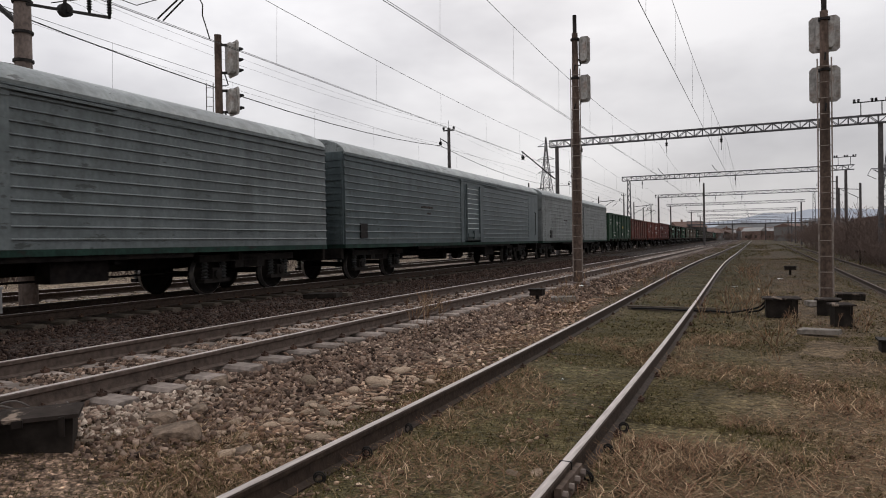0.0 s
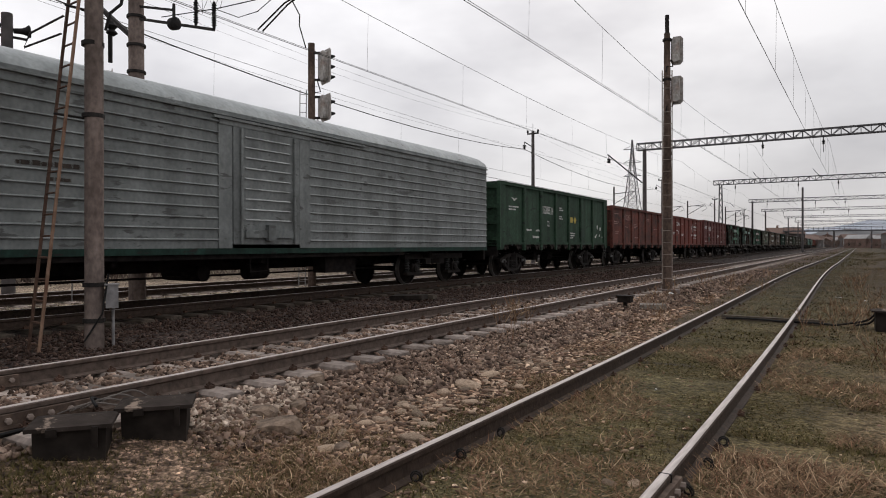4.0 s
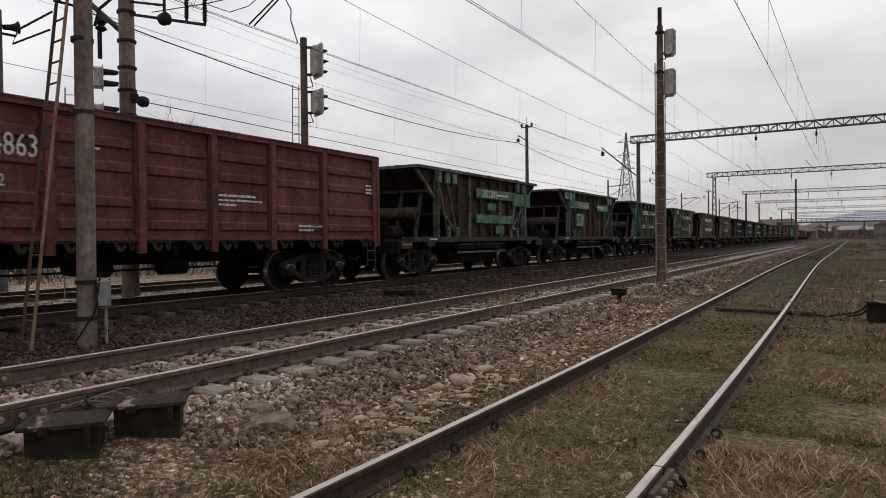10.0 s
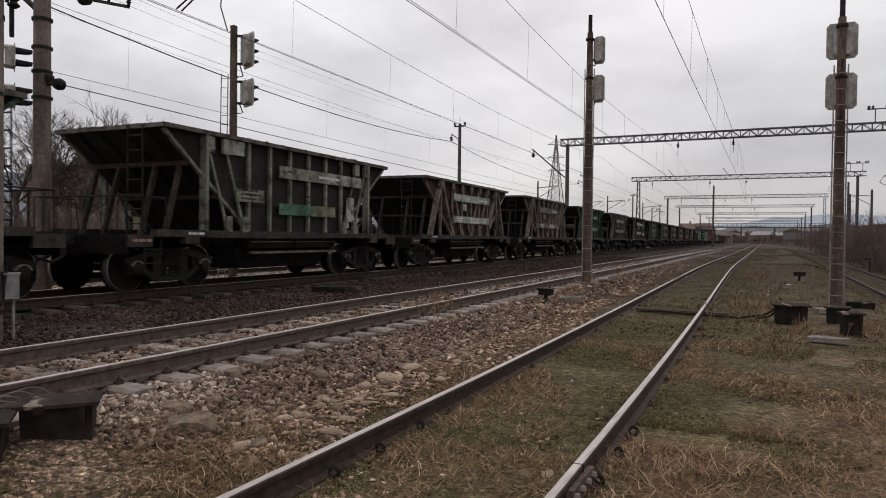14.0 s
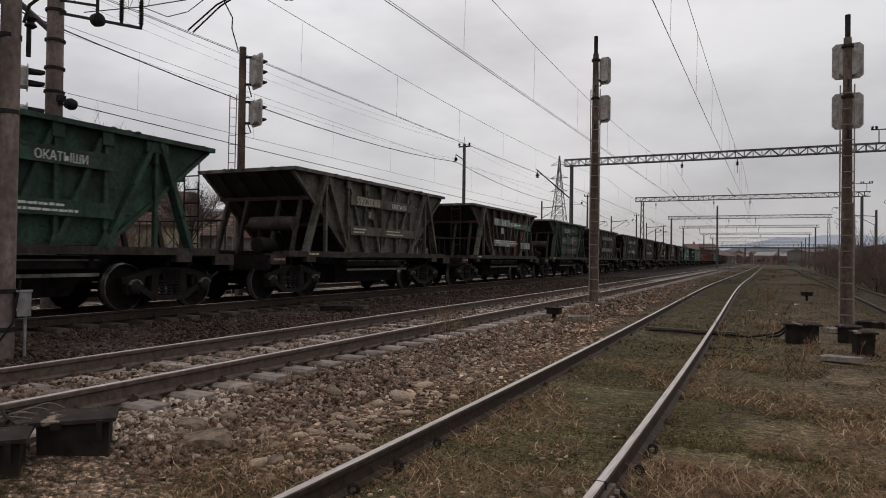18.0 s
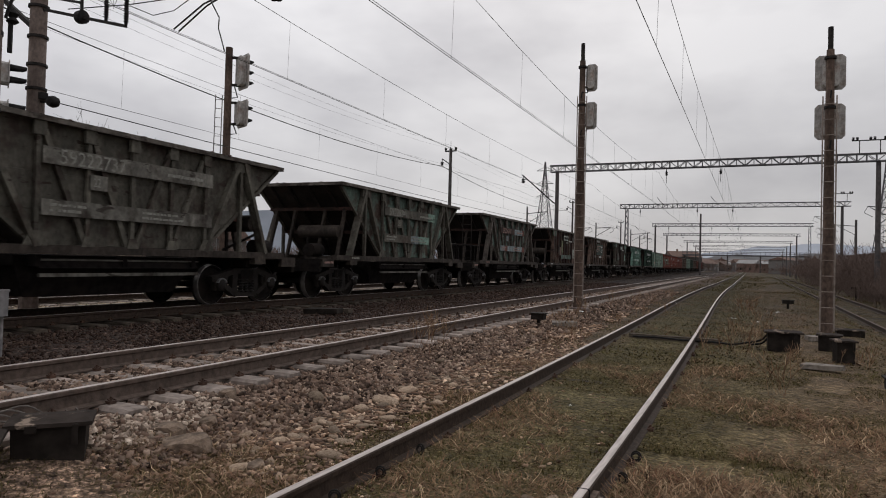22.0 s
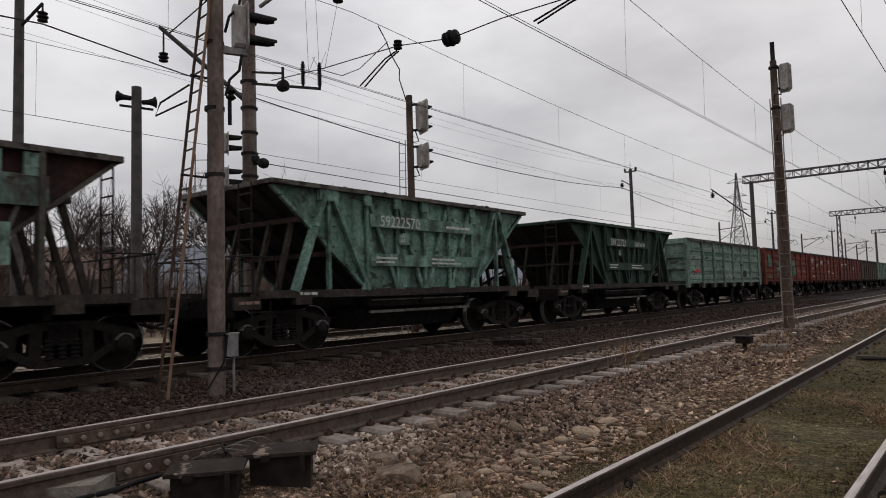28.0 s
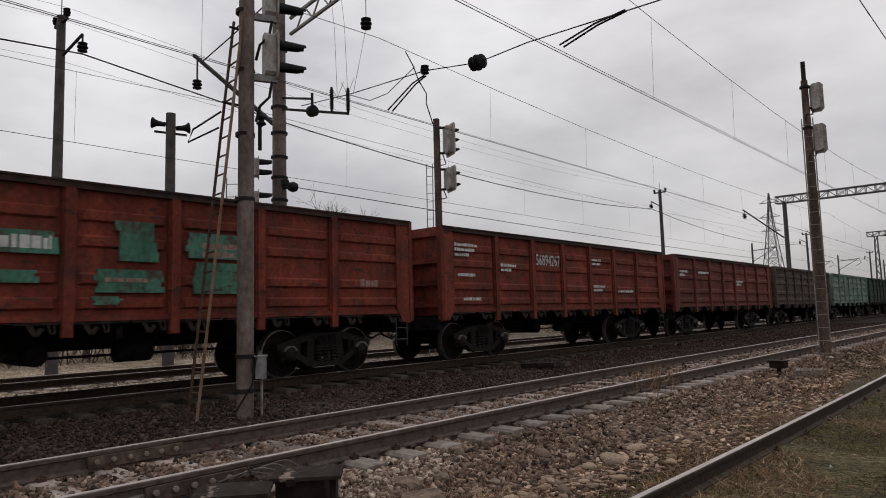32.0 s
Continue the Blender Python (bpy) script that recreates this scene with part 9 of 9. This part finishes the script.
def slab(x, y, w, d, h, turn, material, label, name="concrete_slab"):
    o = part(name, Mesh().plate([(-w / 2, -d / 2, 0), (w / 2, -d / 2 + 0.02, 0.01), (w / 2 - 0.02, d / 2, 0), (-w / 2 + 0.03, d / 2 - 0.02, 0.012)], h), material)
    o.matrix_basis = pose(x, y, ground_z(x, y) + h * 0.55 + 0.02, 1.5, -2, turn)
    return tagged(o, label, "slab")


PALE_SLAB = surface("pale_concrete", (0.15, 0.128, 0.108), (0.27, 0.24, 0.21), 9, 0.9, stain=(0.10, 0.082, 0.066), stain_scale=4, bump=0.5, weather=0.6)
slab(0.86, 12.25, 0.60, 0.24, 0.07, -20, PALE_SLAB, "pale weathered concrete slab lying in the grass")
slab(1.05, 17.2, 0.35, 0.3, 0.1, 30, PALE_SLAB, "pale broken concrete piece by the mast")
slab(-4.35, 16.2, 0.6, 0.4, 0.12, 20, PALE_SLAB, "pale concrete lump beside the ballast")
slab(-5.35, 1.95, 0.55, 0.4, 0.12, 40, PALE_SLAB, "pale broken slab beside the cable box")
slab(-10.05, 14.3, 0.9, 0.45, 0.12, 10, MAT["box_black"], "dark board lying beside the train's track", "board")
slab(-9.9, 14.75, 0.7, 0.3, 0.10, 5, MAT["old_wood"], "dark board lying beside the train's track", "board")
LITTER = surface("litter_white", (0.55, 0.55, 0.53), (0.75, 0.75, 0.73), 9, 0.8, bump=0.1)
for x, y, s in ((-0.79, 22.9, 0.2), (0.55, 27.5, 0.16), (-0.1, 21.8, 0.1), (-4.9, 20.2, 0.22), (-7.9, 21.4, 0.2), (-5.5, 22.5, 0.14), (-3.3, 30.5, 0.1), (-1.9, 7.3, 0.03), (-8.6, 31, 0.2)):
    m = Mesh()
    rg = random.Random(int(abs(x * 100)))
    m.plate([(-s / 2, -s / 3, 0.01), (s / 2, -s / 4, 0.03), (s / 3, s / 3, 0.06 * rg.random()), (-s / 3, s / 4, 0.02)], 0.012)
    o = part("litter", m, LITTER)
    o.matrix_basis = pose(x, y, ground_z(x, y) + 0.03, 0, 8, rg.uniform(0, 180))
    tagged(o, "scrap of white litter on the ground", "litter", "litter")


def cable(pts, r, label, name="cable", material=None):
    smooth_pts = []
    P = [Vector(p) for p in pts]
    for i in range(len(P) - 1):
        p0, p1, p2, p3 = P[max(i - 1, 0)], P[i], P[i + 1], P[min(i + 2, len(P) - 1)]
        for k in range(6):
            t = k / 6
            smooth_pts.append(0.5 * ((2 * p1) + (p2 - p0) * t + (2 * p0 - 5 * p1 + 4 * p2 - p3) * t * t + (3 * p1 - p0 - 3 * p2 + p3) * t ** 3))
    smooth_pts.append(P[-1])
    return tagged(part(name, Mesh().tube(smooth_pts, r, 6), material or MAT["black"], smooth=True), label, "cable", "loose cables")


PALE_WIRE = surface("bare_bond_wire", (0.09, 0.078, 0.07), (0.17, 0.15, 0.137), 9, 0.6, 0.4, bump=0)
for i in range(4):
    y = 3.15 + i * 0.09
    cable([(-5.22, y - 0.35, 0.30), (-5.10 + 0.03 * i, y - 0.15, 0.36 + 0.02 * i), (-4.98, y + 0.05, 0.31), (-4.95 - 0.03 * i, y + 0.25, 0.27), (-5.1, y + 0.4, 0.24), (-5.22, y + 0.45, 0.27)], 0.0065, "pale looped bond wire at the rail joint", "bond_wire", PALE_WIRE)
cable([(-5.3, 1.7, 0.22), (-5.05, 2.0, 0.24), (-4.95, 2.25, 0.30), (-4.9, 2.45, 0.32)], 0.014, "black cable running into the cable box")
cable([(-5.5, 1.3, 0.22), (-5.15, 1.75, 0.23), (-5.0, 2.1, 0.27), (-4.95, 2.4, 0.30)], 0.014, "black cable running into the cable box")
cable([(-4.95, 2.95, 0.36), (-5.1, 3.0, 0.40), (-5.2, 3.15, 0.33)], 0.012, "black cable between box and rail")
cable([(-0.25, 14.95, 0.06), (0.0, 14.9, 0.12), (0.12, 14.8, 0.28)], 0.02, "black cables rising to the cable box")
cable([(-0.6, 14.9, 0.04), (-0.35, 15.0, 0.08), (-0.05, 14.95, 0.16), (0.1, 14.85, 0.3)], 0.02, "black cables rising to the cable box")
cable([(-2.55, 15.2, 0.05), (-2.0, 15.1, 0.07), (-1.5, 15.0, 0.06), (-0.9, 15.0, 0.06), (-0.6, 14.9, 0.05)], 0.022, "dark cable crossing under the siding's rails")
tie = part("tie_rod", Mesh().beam((-2.65, 15.35, 0.05), (-0.75, 15.2, 0.05), 0.12, 0.10), MAT["old_wood"])
tagged(tie, "dark timber across the siding", "timber")


def weeds(x, y, h, n, seed, label):
    rg = random.Random(seed)
    segs = []
    for k in range(n):
        a = rg.uniform(0, 6.283)
        grow(rg, segs, Vector((x + rg.gauss(0, 0.12), y + rg.gauss(0, 0.12), ground_z(x, y))), Vector((math.cos(a) * 0.35, math.sin(a) * 0.35, 1)).normalized(), h * rg.uniform(0.4, 0.6), 0.0035, 2, 0.4, (2, 3))
    ob = new("weed", twigs(segs, DRY, "weed"))
    return tagged(ob, label, "weeds", "dry weeds", "stuff")


rw = random.Random(4)
for i in range(26):
    y = rw.uniform(9, 34)
    x = rw.choice((-3.6, -3.2, -0.2, 0.6, -4.3)) + rw.gauss(0, 0.35) - 0.015 * y
    weeds(x, y, rw.uniform(0.35, 0.8), 7, i, "thin dry weed stalks in the verge")
for x, y, h in ((0.1, 16.5, 0.5), (0.5, 13.2, 0.35), (1.4, 12.9, 0.4), (2.4, 14.5, 0.5), (3.2, 17.5, 0.6)):
    weeds(x, y, h, 8, int(x * 10 + y * 7), "thin dry weed stalks beside stones")


def motions():
    """The train rolls towards and past the camera, gaining speed, and its wheels turn."""
    for w, c in WAGONS:
        walk(w, [(t, on_line(c - travel(t))) for t in range(0, 33)])
    turning = {}
    for w, k in WHEELS:
        if k not in turning:
            s0 = travel(0)
            walk(w, [(i / 30, pose(0, k, 0.475) @ Matrix.Rotation((travel(i / 30) - s0) / 0.475, 4, "X")) for i in range(0, 961)])
            turning[k] = w.animation_data
        else:
            w.rotation_mode = "QUATERNION"
            keys = w.animation_data_create()
            keys.action = turning[k].action
            keys.action_slot = turning[k].action_slot


motions()
